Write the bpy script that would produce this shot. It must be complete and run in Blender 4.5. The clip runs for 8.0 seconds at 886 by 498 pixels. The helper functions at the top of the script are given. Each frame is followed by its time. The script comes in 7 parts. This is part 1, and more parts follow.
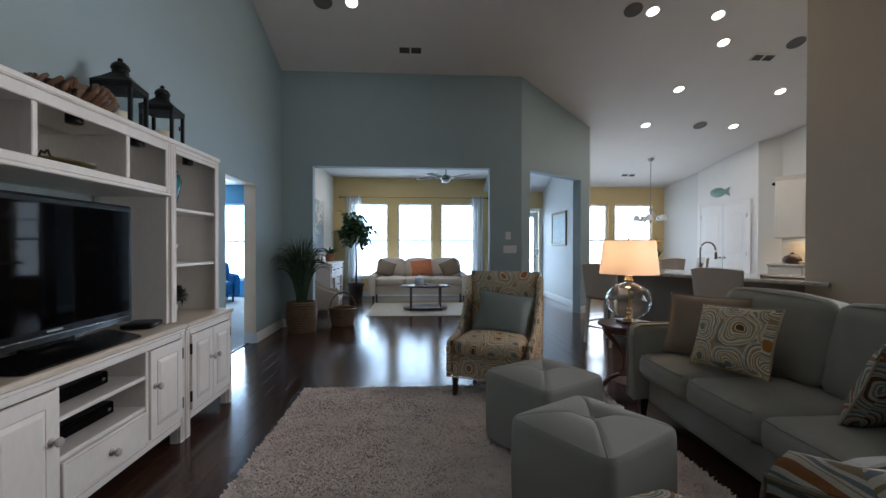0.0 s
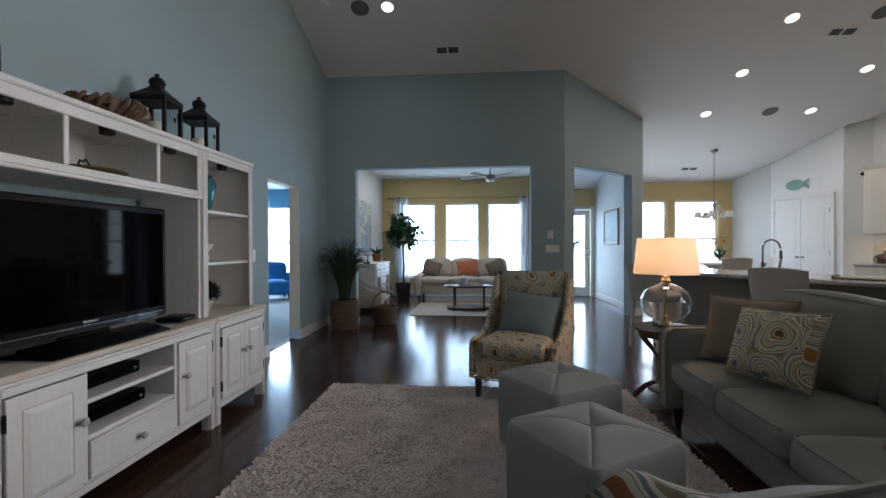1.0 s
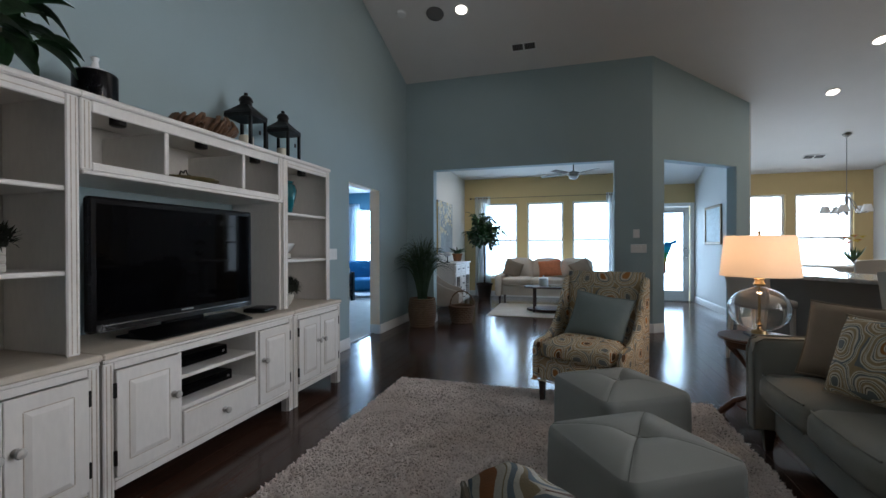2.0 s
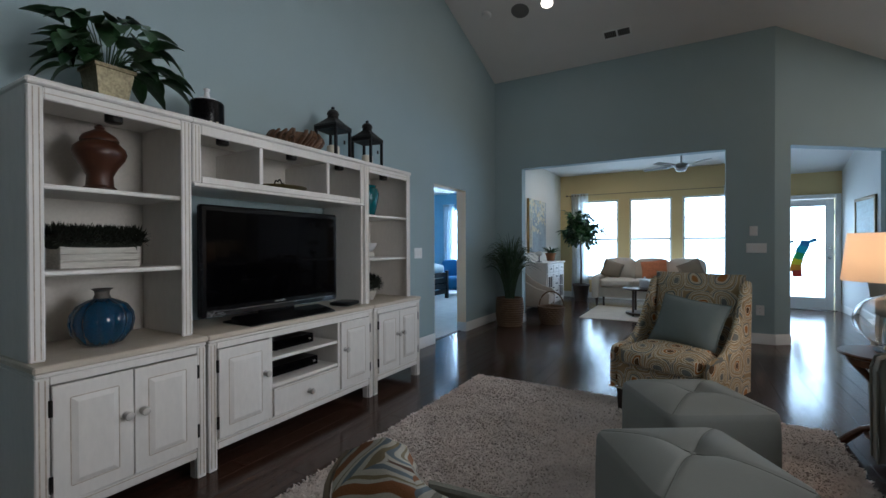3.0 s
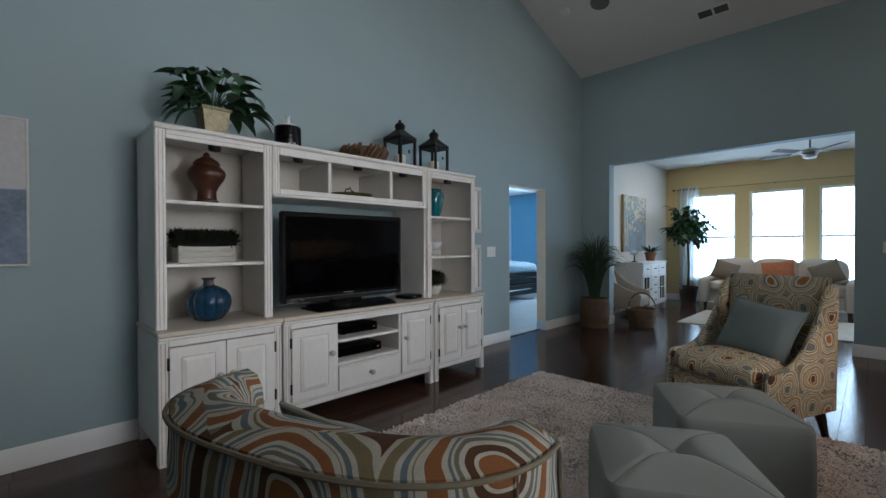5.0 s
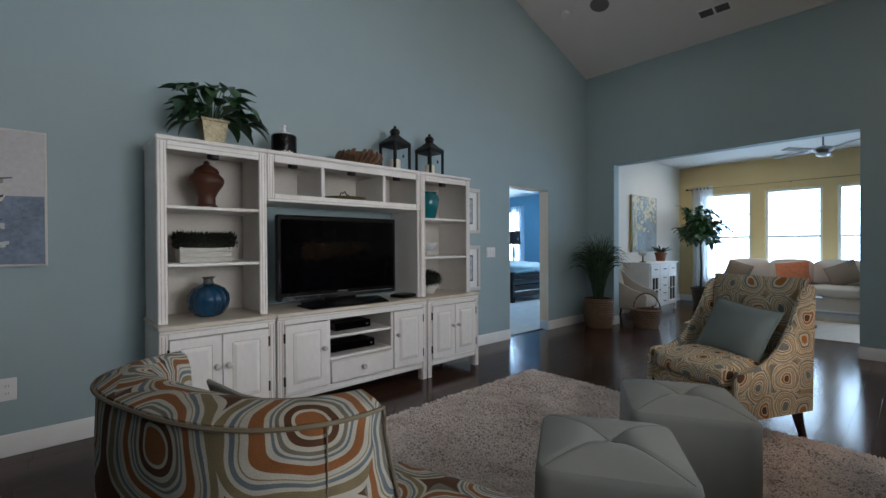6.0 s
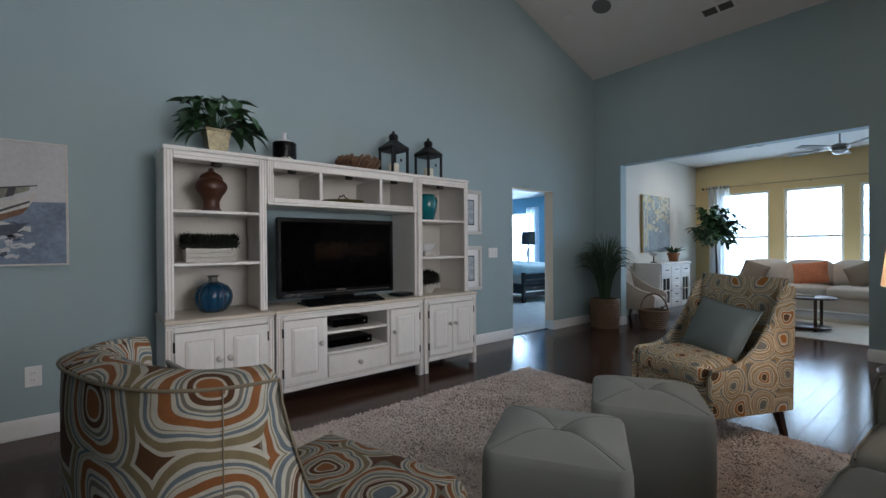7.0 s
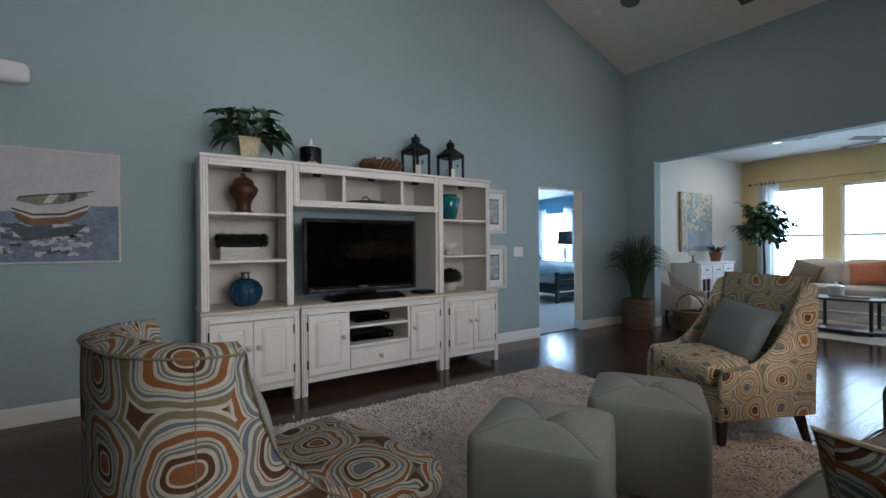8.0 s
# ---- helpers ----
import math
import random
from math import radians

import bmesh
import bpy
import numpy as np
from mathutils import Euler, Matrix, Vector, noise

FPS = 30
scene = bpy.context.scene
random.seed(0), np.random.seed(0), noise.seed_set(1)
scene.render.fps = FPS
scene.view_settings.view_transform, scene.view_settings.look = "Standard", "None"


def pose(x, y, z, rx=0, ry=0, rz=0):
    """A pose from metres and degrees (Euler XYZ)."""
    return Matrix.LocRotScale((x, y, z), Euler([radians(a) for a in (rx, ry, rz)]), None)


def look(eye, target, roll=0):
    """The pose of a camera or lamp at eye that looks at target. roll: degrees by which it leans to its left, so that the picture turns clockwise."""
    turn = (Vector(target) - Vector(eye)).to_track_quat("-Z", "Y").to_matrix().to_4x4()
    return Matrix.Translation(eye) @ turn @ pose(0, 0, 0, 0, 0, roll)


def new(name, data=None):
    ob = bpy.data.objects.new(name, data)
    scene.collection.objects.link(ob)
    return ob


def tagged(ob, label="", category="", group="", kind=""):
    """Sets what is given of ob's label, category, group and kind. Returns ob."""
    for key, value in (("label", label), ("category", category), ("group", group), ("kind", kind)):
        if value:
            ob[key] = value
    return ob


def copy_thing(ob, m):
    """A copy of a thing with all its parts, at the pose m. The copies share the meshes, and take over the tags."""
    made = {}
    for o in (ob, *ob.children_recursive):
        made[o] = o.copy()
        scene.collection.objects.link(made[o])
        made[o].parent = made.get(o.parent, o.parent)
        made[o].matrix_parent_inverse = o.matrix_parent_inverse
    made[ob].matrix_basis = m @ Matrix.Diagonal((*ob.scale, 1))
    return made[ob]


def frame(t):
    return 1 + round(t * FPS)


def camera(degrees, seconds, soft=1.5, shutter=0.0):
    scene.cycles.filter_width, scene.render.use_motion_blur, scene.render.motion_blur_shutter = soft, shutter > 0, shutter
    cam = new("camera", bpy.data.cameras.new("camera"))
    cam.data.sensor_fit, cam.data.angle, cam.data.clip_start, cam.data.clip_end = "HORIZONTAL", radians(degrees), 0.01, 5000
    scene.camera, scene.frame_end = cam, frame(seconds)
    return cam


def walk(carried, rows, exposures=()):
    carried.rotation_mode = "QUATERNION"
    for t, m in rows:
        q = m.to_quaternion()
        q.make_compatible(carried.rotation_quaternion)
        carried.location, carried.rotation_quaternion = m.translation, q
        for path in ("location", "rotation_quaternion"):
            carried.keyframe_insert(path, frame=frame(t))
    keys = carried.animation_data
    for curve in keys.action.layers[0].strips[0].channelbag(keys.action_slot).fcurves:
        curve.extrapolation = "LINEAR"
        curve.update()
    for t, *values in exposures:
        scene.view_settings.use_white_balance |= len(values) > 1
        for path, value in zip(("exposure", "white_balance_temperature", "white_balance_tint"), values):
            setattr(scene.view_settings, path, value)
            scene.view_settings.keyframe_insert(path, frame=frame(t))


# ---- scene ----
cam = camera(91.6, 8.0)
PATH = [
    (0, (0.319, 0.39, 1.268), (0.443, 2.386, 1.249), 0.1),
    (0.5, (0.478, 0.41, 1.26), (0.482, 2.41, 1.243), 0.0),
    (1, (0.625, 0.422, 1.253), (0.474, 2.416, 1.237), -0.2),
    (1.5, (0.732, 0.427, 1.24), (0.396, 2.398, 1.227), -0.2),
    (3, (1.108, 0.49, 1.24), (0.105, 2.221, 1.226), -0.2),
    (3.5, (1.221, 0.507, 1.239), (0.069, 2.142, 1.223), -0.2),
    (4, (1.358, 0.522, 1.24), (0.087, 2.066, 1.22), -0.2),
    (4.5, (1.487, 0.55, 1.239), (0.132, 2.02, 1.22), -0.2),
    (6, (1.915, 0.692, 1.247), (0.43, 2.032, 1.23), -0.3),
    (6.5, (2.058, 0.749, 1.247), (0.542, 2.054, 1.232), -0.3),
    (7, (2.193, 0.804, 1.244), (0.636, 2.06, 1.231), -0.4),
    (7.5, (2.308, 0.863, 1.235), (0.698, 2.049, 1.224), -0.5),
    (8, (2.411, 0.92, 1.228), (0.738, 2.015, 1.218), -0.5),
]
EXPOSURES = [(0.0, -0.36, 6180, 15), (1.5, -0.46, 6080, 14), (3.0, -0.54, 5960, 11), (4.5, -0.47, 5960, 11), (6.0, -0.28, 6060, 12), (8.0, -0.32, 6100, 14)]
walk(cam, [(t, look(eye, target, roll)) for t, eye, target, roll in PATH], EXPOSURES)

# ---- world and large lights ----
wd = bpy.data.worlds.new("sky"); scene.world = wd
wd.use_nodes = True
wn = wd.node_tree.nodes; wl = wd.node_tree.links
sky = wn.new("ShaderNodeTexSky"); sky.sky_type = 'NISHITA'; sky.sun_disc = False
sky.sun_elevation, sky.sun_rotation = radians(52), radians(200)
wn["Background"].inputs[1].default_value = 0.12
wl.new(sky.outputs[0], wn["Background"].inputs[0])
sun = new("sun", bpy.data.lights.new("sun", 'SUN'))
sun.data.energy, sun.data.angle, sun.data.color = 2.5, radians(0.6), (1, 0.95, 0.88)
sun.matrix_world = look((0, 0, 20), (6, 12, 0)) @ pose(0, 0, 0)


def area(name, eye, target, sx, sy, power, color=(1, 1, 1)):
    d = bpy.data.lights.new(name, 'AREA')
    d.shape, d.size, d.size_y, d.energy, d.color = 'RECTANGLE', sx, sy, power, color
    o = new(name, d); o.matrix_world = look(eye, target)
    return o


DAY = (0.54, 0.77, 1.0)
area("daylight_sunroom", (0.28, 11.45, 1.4), (0.28, 0, 1.3), 3.3, 2.1, 150, DAY)
area("daylight_glass_door", (2.98, 11.4, 1.15), (2.98, 0, 1.1), 0.9, 2.0, 55, DAY)
area("daylight_nook", (5.4, 11.2, 1.45), (4.2, 0, 1.4), 2.4, 1.8, 105, (0.78, 0.90, 1.0))
area("daylight_bedroom", (-4.2, 11.4, 1.4), (-4.2, 0, 1.3), 1.3, 1.9, 210, DAY)
area("daylight_bedroom_side", (-6.75, 11.4, 1.4), (-6.75, 0, 1.3), 1.3, 1.9, 170, DAY)
# Added fill through an unseen east opening, to brighten the west wall.
area("daylight_east", (4.35, 2.2, 1.75), (-4, 1.9, 1.75), 1.8, 1.5, 33, (1.0, 0.96, 0.91)).data.spread = radians(116)
WARM = (1.0, 0.89, 0.75)
# The last two are added fill lights out of view, not known fixtures.
CANS = [(-0.50, 5.93), (3.42, 5.90), (4.33, 5.92), (4.73, 6.36), (4.68, 7.33), (6.45, 7.32), (4.65, 8.31), (6.37, 8.29), (-0.47, 1.6), (1.5, -0.6)]


# ---- materials ----
MATS = {}


def mat(name, color, rough=0.6, metal=0.0, var=0.12, scale=6.0, grain=120.0, bump=0.1, dist=0.002, coat=0.0, spec=0.5, stretch=(1, 1, 1), perobj=0.0):
    """Painted or woven surface: base colour, broad and fine variation, fine relief."""
    if name in MATS:
        return MATS[name]
    m = bpy.data.materials.new(name); m.use_nodes = True
    n, l = m.node_tree.nodes, m.node_tree.links
    b = n["Principled BSDF"]
    b.inputs["Roughness"].default_value, b.inputs["Metallic"].default_value = rough, metal
    b.inputs["Coat Weight"].default_value = coat
    b.inputs["Specular IOR Level"].default_value = spec
    tc = n.new("ShaderNodeTexCoord"); mp = n.new("ShaderNodeMapping"); mp.inputs["Scale"].default_value = stretch
    l.new(tc.outputs["Object"], mp.inputs[0])
    n1 = n.new("ShaderNodeTexNoise"); n1.inputs["Scale"].default_value = scale; n1.inputs["Detail"].default_value = 5
    n2 = n.new("ShaderNodeTexNoise"); n2.inputs["Scale"].default_value = grain; n2.inputs["Detail"].default_value = 3
    l.new(mp.outputs[0], n1.inputs[0]); l.new(mp.outputs[0], n2.inputs[0])
    mx = n.new("ShaderNodeMath"); mx.operation = 'ADD'
    l.new(n1.outputs[0], mx.inputs[0]); l.new(n2.outputs[0], mx.inputs[1])
    src = mx
    if perobj:
        oi = n.new("ShaderNodeObjectInfo"); ma = n.new("ShaderNodeMath"); ma.operation = 'MULTIPLY_ADD'
        l.new(oi.outputs["Random"], ma.inputs[0]); ma.inputs[1].default_value = perobj; l.new(mx.outputs[0], ma.inputs[2])
        src = ma
    mr = n.new("ShaderNodeMapRange"); mr.inputs[1].default_value, mr.inputs[2].default_value = 0.6, 1.4 + perobj
    l.new(src.outputs[0], mr.inputs[0])
    rgb = n.new("ShaderNodeMix"); rgb.data_type = 'RGBA'
    rgb.inputs[6].default_value = [*(c * (1 - var) for c in color), 1]
    rgb.inputs[7].default_value = [*(min(1, c * (1 + var)) for c in color), 1]
    l.new(mr.outputs[0], rgb.inputs[0]); l.new(rgb.outputs[2], b.inputs["Base Color"])
    if bump:
        bp = n.new("ShaderNodeBump"); bp.inputs["Strength"].default_value, bp.inputs["Distance"].default_value = bump, dist
        l.new(n2.outputs[0], bp.inputs["Height"]); l.new(bp.outputs[0], b.inputs["Normal"])
    MATS[name] = m
    return m


def emit(name, color, strength):
    m = bpy.data.materials.new(name); m.use_nodes = True
    b = m.node_tree.nodes["Principled BSDF"]
    b.inputs["Emission Color"].default_value = (*color, 1); b.inputs["Emission Strength"].default_value = strength
    b.inputs["Base Color"].default_value = (0.8, 0.8, 0.8, 1)
    return m


def glass(name, color=(1, 1, 1), rough=0.0, ior=1.45):
    m = bpy.data.materials.new(name); m.use_nodes = True
    b = m.node_tree.nodes["Principled BSDF"]
    b.inputs["Base Color"].default_value = (*color, 1); b.inputs["Transmission Weight"].default_value = 1
    b.inputs["Roughness"].default_value = rough; b.inputs["IOR"].default_value = ior
    return m


def medallion(name, colors, scale=5.0, line=(0.6, 0.55, 0.45), thin=0.32):
    """Upholstery print of nested rounded bands parted by thin pale lines, in uneven cells, over a fine weave. Laid by the UV of each panel, in metres."""
    m = bpy.data.materials.new(name); m.use_nodes = True
    n, l = m.node_tree.nodes, m.node_tree.links
    b = n["Principled BSDF"]; b.inputs["Roughness"].default_value = 0.85; b.inputs["Specular IOR Level"].default_value = 0.25
    tc = n.new("ShaderNodeTexCoord")
    nz = n.new("ShaderNodeTexNoise"); nz.inputs["Scale"].default_value = 4.5; nz.inputs["Detail"].default_value = 2
    l.new(tc.outputs["UV"], nz.inputs[0])
    ad = n.new("ShaderNodeMix"); ad.data_type = 'RGBA'; ad.blend_type = 'LINEAR_LIGHT'; ad.inputs[0].default_value = 0.06
    l.new(tc.outputs["UV"], ad.inputs[6]); l.new(nz.outputs["Color"], ad.inputs[7])
    vo = n.new("ShaderNodeTexVoronoi"); vo.voronoi_dimensions = '2D'; vo.feature = 'F1'; vo.distance = 'MINKOWSKI'
    vo.inputs["Exponent"].default_value = 2.6; vo.inputs["Scale"].default_value = scale; vo.inputs["Randomness"].default_value = 0.42
    l.new(ad.outputs[2], vo.inputs["Vector"])
    sep = n.new("ShaderNodeSeparateColor"); l.new(vo.outputs["Color"], sep.inputs[0])
    fr = n.new("ShaderNodeMapRange"); fr.inputs[1].default_value, fr.inputs[2].default_value = 0.0, 0.60
    l.new(vo.outputs["Distance"], fr.inputs[0])
    ramps = []
    for order in colors:
        r = n.new("ShaderNodeValToRGB"); r.color_ramp.interpolation = 'CONSTANT'
        el = r.color_ramp.elements
        while len(el) > 1:
            el.remove(el[0])
        el[0].position = 0; el[0].color = (*order[0], 1)
        for i, c in enumerate(order[1:], 1):
            at_ = 0.10 + 0.90 * i / len(order) + 0.03 * math.sin(i * 2.3 + len(ramps))      # a broad middle, then uneven bands
            e = el.new(at_); e.color = (*line, 1)
            e = el.new(at_ + thin * (0.8 + 0.4 * (i % 3)) / len(order)); e.color = (*c, 1)
        l.new(fr.outputs[0], r.inputs[0]); ramps.append(r)
    mx = ramps[0]; out = ramps[0].outputs[0]
    for i, r in enumerate(ramps[1:], 1):
        pick = n.new("ShaderNodeMath"); pick.operation = 'GREATER_THAN'; pick.inputs[1].default_value = i / len(ramps)
        l.new(sep.outputs[0], pick.inputs[0])
        mx = n.new("ShaderNodeMix"); mx.data_type = 'RGBA'
        l.new(pick.outputs[0], mx.inputs[0]); l.new(out, mx.inputs[6]); l.new(r.outputs[0], mx.inputs[7])
        out = mx.outputs[2]
    wv = n.new("ShaderNodeTexNoise"); wv.inputs["Scale"].default_value = 420; l.new(tc.outputs["UV"], wv.inputs[0])
    fade = n.new("ShaderNodeTexNoise"); fade.inputs["Scale"].default_value = 30; fade.inputs["Detail"].default_value = 4; l.new(tc.outputs["UV"], fade.inputs[0])
    sm = n.new("ShaderNodeMath"); sm.operation = 'ADD'; l.new(wv.outputs[0], sm.inputs[0]); l.new(fade.outputs[0], sm.inputs[1])
    mr = n.new("ShaderNodeMapRange"); mr.inputs[1].default_value, mr.inputs[2].default_value = 0.5, 1.5; mr.inputs[3].default_value, mr.inputs[4].default_value = 0.66, 1.1
    l.new(sm.outputs[0], mr.inputs[0])
    mu = n.new("ShaderNodeMix"); mu.data_type = 'RGBA'; mu.blend_type = 'MULTIPLY'; mu.inputs[0].default_value = 1
    l.new(out, mu.inputs[6]); l.new(mr.outputs[0], mu.inputs[7]); l.new(mu.outputs[2], b.inputs["Base Color"])
    bp = n.new("ShaderNodeBump"); bp.inputs["Strength"].default_value = 0.25; bp.inputs["Distance"].default_value = 0.002
    l.new(wv.outputs[0], bp.inputs["Height"]); l.new(bp.outputs[0], b.inputs["Normal"])
    return m


WALL = mat("blue_grey_wall_paint", (0.322, 0.414, 0.436), 0.75, var=0.04, scale=2.5, grain=260, bump=0.12)
CREAM = mat("cream_wall_paint", (0.66, 0.63, 0.57), 0.75, var=0.03, scale=2, grain=260, bump=0.12)
PALE = mat("pale_grey_wall_paint", (0.66, 0.67, 0.66), 0.75, var=0.03, scale=2, grain=260, bump=0.12)
TAN = mat("taupe_wall_paint", (0.46, 0.38, 0.28), 0.75, var=0.04, scale=2, grain=260, bump=0.12)
YELLOW = mat("ochre_wall_paint", (0.66, 0.50, 0.25), 0.75, var=0.04, scale=2, grain=260, bump=0.12)
BLUE = mat("bedroom_blue_paint", (0.16, 0.36, 0.50), 0.75, var=0.04, scale=2, grain=260, bump=0.12)
CEIL = mat("ceiling_white_paint", (0.74, 0.72, 0.70), 0.85, var=0.03, scale=3, grain=90, bump=0.25, dist=0.003)
TRIM = mat("white_gloss_trim", (0.78, 0.77, 0.75), 0.4, var=0.03, bump=0.03)
WHITE = mat("white_paint", (0.78, 0.78, 0.77), 0.45, var=0.03, bump=0.04)
FLOORM = mat("dark_walnut_boards", (0.050, 0.024, 0.016), 0.16, spec=0.3, var=0.45, scale=3.0, grain=60, bump=0.12, dist=0.001, stretch=(6, 0.7, 6), perobj=0.5)
GAPM = mat("board_joint_dark", (0.012, 0.008, 0.006), 0.6, bump=0)
CARPET = mat("pale_carpet", (0.55, 0.52, 0.48), 0.95, var=0.12, grain=200, bump=0.5, dist=0.005)
LAWN = mat("outdoor_lawn", (0.16, 0.22, 0.08), 0.9, var=0.3, scale=0.7, grain=8, bump=0.3)
GLASS = glass("clear_glass")

# ---- mesh helpers ----


class MB:
    """Collects vertices and faces of one mesh."""

    def __init__(self):
        self.v, self.f = [], []

    def add(self, vs, fs, m=None):
        k = len(self.v)
        self.v += [tuple(m @ Vector(p)) if m is not None else tuple(p) for p in vs]
        self.f += [tuple(i + k for i in q) for q in fs]
        return self

    def box(self, x0, x1, y0, y1, z0, z1, c=0.004, m=None):
        """A box with chamfered edges of width c."""
        c = min(c, abs(x1 - x0) * 0.45, abs(y1 - y0) * 0.45, abs(z1 - z0) * 0.45)
        vs, ids = [], {}
        for i, sx in enumerate((x0, x1)):
            for j, sy in enumerate((y0, y1)):
                for k, sz in enumerate((z0, z1)):
                    ix, iy, iz = (c, -c)[i], (c, -c)[j], (c, -c)[k]
                    for a, p in enumerate(((sx, sy + iy, sz + iz), (sx + ix, sy, sz + iz), (sx + ix, sy + iy, sz))):
                        ids[i, j, k, a] = len(vs); vs.append(p)
        g, fs = ids, []
        for i in (0, 1):
            q = [g[i, 0, 0, 0], g[i, 1, 0, 0], g[i, 1, 1, 0], g[i, 0, 1, 0]]; fs.append(q if i else q[::-1])
            q = [g[0, i, 0, 1], g[0, i, 1, 1], g[1, i, 1, 1], g[1, i, 0, 1]]; fs.append(q if i else q[::-1])
            q = [g[0, 0, i, 2], g[1, 0, i, 2], g[1, 1, i, 2], g[0, 1, i, 2]]; fs.append(q if i else q[::-1])
        for a in (0, 1):
            for b in (0, 1):
                s = (a == b)
                q = [g[0, a, b, 1], g[1, a, b, 1], g[1, a, b, 2], g[0, a, b, 2]]; fs.append(q if s else q[::-1])
                q = [g[a, 0, b, 0], g[a, 1, b, 0], g[a, 1, b, 2], g[a, 0, b, 2]]; fs.append(q[::-1] if s else q)
                q = [g[a, b, 0, 0], g[a, b, 1, 0], g[a, b, 1, 1], g[a, b, 0, 1]]; fs.append(q if s else q[::-1])
                for d in (0, 1):
                    q = [g[a, b, d, 0], g[a, b, d, 1], g[a, b, d, 2]]; fs.append(q if (a + b + d) % 2 else q[::-1])
        return self.add(vs, fs, m)

    def lathe(self, prof, seg=28, m=None, cap=True):
        """Turns (radius, height) pairs round z."""
        vs = [(r * math.cos(2 * math.pi * j / seg), r * math.sin(2 * math.pi * j / seg), z) for r, z in prof for j in range(seg)]
        fs = [(i * seg + j, i * seg + (j + 1) % seg, (i + 1) * seg + (j + 1) % seg, (i + 1) * seg + j) for i in range(len(prof) - 1) for j in range(seg)]
        if cap:
            fs += [tuple(range(seg))[::-1], tuple(range((len(prof) - 1) * seg, len(prof) * seg))]
        return self.add(vs, fs, m)

    def tube(self, pts, r, seg=8, m=None):
        """A round bar along points; r a number or one per point."""
        pts = [Vector(p) for p in pts]; vs, fs = [], []
        for i, p in enumerate(pts):
            t = (pts[min(i + 1, len(pts) - 1)] - pts[max(i - 1, 0)]).normalized()
            a = t.cross(Vector((0, 0, 1)) if abs(t.z) < 0.9 else Vector((1, 0, 0))).normalized(); b = t.cross(a)
            rr = r[i] if isinstance(r, (list, tuple)) else r
            vs += [p + rr * (math.cos(2 * math.pi * j / seg) * a + math.sin(2 * math.pi * j / seg) * b) for j in range(seg)]
        n = len(pts)
        fs = [(i * seg + j, i * seg + (j + 1) % seg, (i + 1) * seg + (j + 1) % seg, (i + 1) * seg + j) for i in range(n - 1) for j in range(seg)]
        fs += [tuple(range(seg))[::-1], tuple(range((n - 1) * seg, n * seg))]
        return self.add(vs, fs, m)

    def prism(self, prof, a0, a1, c=0.01, m=None):
        """A closed outline of (y, z) drawn out from x = a0 to a1, with chamfered rims."""
        n = len(prof); P = [Vector((y, z)) for y, z in prof]
        area2 = sum(P[i].x * P[(i + 1) % n].y - P[(i + 1) % n].x * P[i].y for i in range(n))
        sg = 1 if area2 > 0 else -1
        ins = []
        for i in range(n):
            e0, e1 = (P[i] - P[i - 1]).normalized(), (P[(i + 1) % n] - P[i]).normalized()
            d = (Vector((-e0.y, e0.x)) + Vector((-e1.y, e1.x))) * sg
            ins.append(P[i] + d.normalized() * c if d.length > 1e-6 else P[i])
        rings = [(a0, ins), (a0 + c, P), (a1 - c, P), (a1, ins)]
        vs = [(a, p.x, p.y) for a, q in rings for p in q]
        fs = [(i * n + j, i * n + (j + 1) % n, (i + 1) * n + (j + 1) % n, (i + 1) * n + j) for i in range(3) for j in range(n)]
        if sg < 0:
            fs = [q[::-1] for q in fs]
        lo, hi = tuple(range(n)), tuple(range(3 * n, 4 * n))
        fs += [lo[::-1], hi] if sg > 0 else [lo, hi[::-1]]
        return self.add(vs, fs, m)

    def pad(self, sx, sy, sz, r=0.05, crown=0.02, n=9, m=None, wob=0.0):
        """A stuffed cushion centred on its middle: a rounded box whose faces swell by crown."""
        k = 0
        vs, fs, ids = [], [], {}

        def at(i, j, q):
            key = (i, j, q)
            if key in ids:
                return ids[key]
            p = [2 * i / n - 1, 2 * j / n - 1, 2 * q / n - 1]
            h = Vector((sx / 2, sy / 2, sz / 2)); s = Vector((p[0] * h.x, p[1] * h.y, p[2] * h.z))
            rr = min(r, h.x, h.y, h.z)
            inner = Vector([max(-(h[a] - rr), min(h[a] - rr, s[a])) for a in range(3)])
            o = s - inner
            # sharper towards the corners, as a sewn cover is
            p3 = inner + (o.normalized() * rr if o.length > 1e-9 else o)
            if o.length < 1e-9:
                p3 = s
            w = [1 - p[a] ** 2 for a in range(3)]
            ax = max(range(3), key=lambda a: abs(p[a]))
            sg = 1 if p[ax] > 0 else -1
            oth = [a for a in range(3) if a != ax]
            p3[ax] += sg * crown * w[oth[0]] * w[oth[1]]
            if wob:
                p3 += wob * Vector(noise.noise_vector(p3 * 7))
            ids[key] = len(vs); vs.append(tuple(p3))
            return ids[key]
        for a in range(n):
            for b in range(n):
                for s in (0, n):
                    q = [at(s, a, b), at(s, a + 1, b), at(s, a + 1, b + 1), at(s, a, b + 1)]; fs.append(q if s else q[::-1])
                    q = [at(a, s, b), at(a, s, b + 1), at(a + 1, s, b + 1), at(a + 1, s, b)]; fs.append(q if s else q[::-1])
                    q = [at(a, b, s), at(a + 1, b, s), at(a + 1, b + 1, s), at(a, b + 1, s)]; fs.append(q if s else q[::-1])
        return self.add(vs, fs, m)

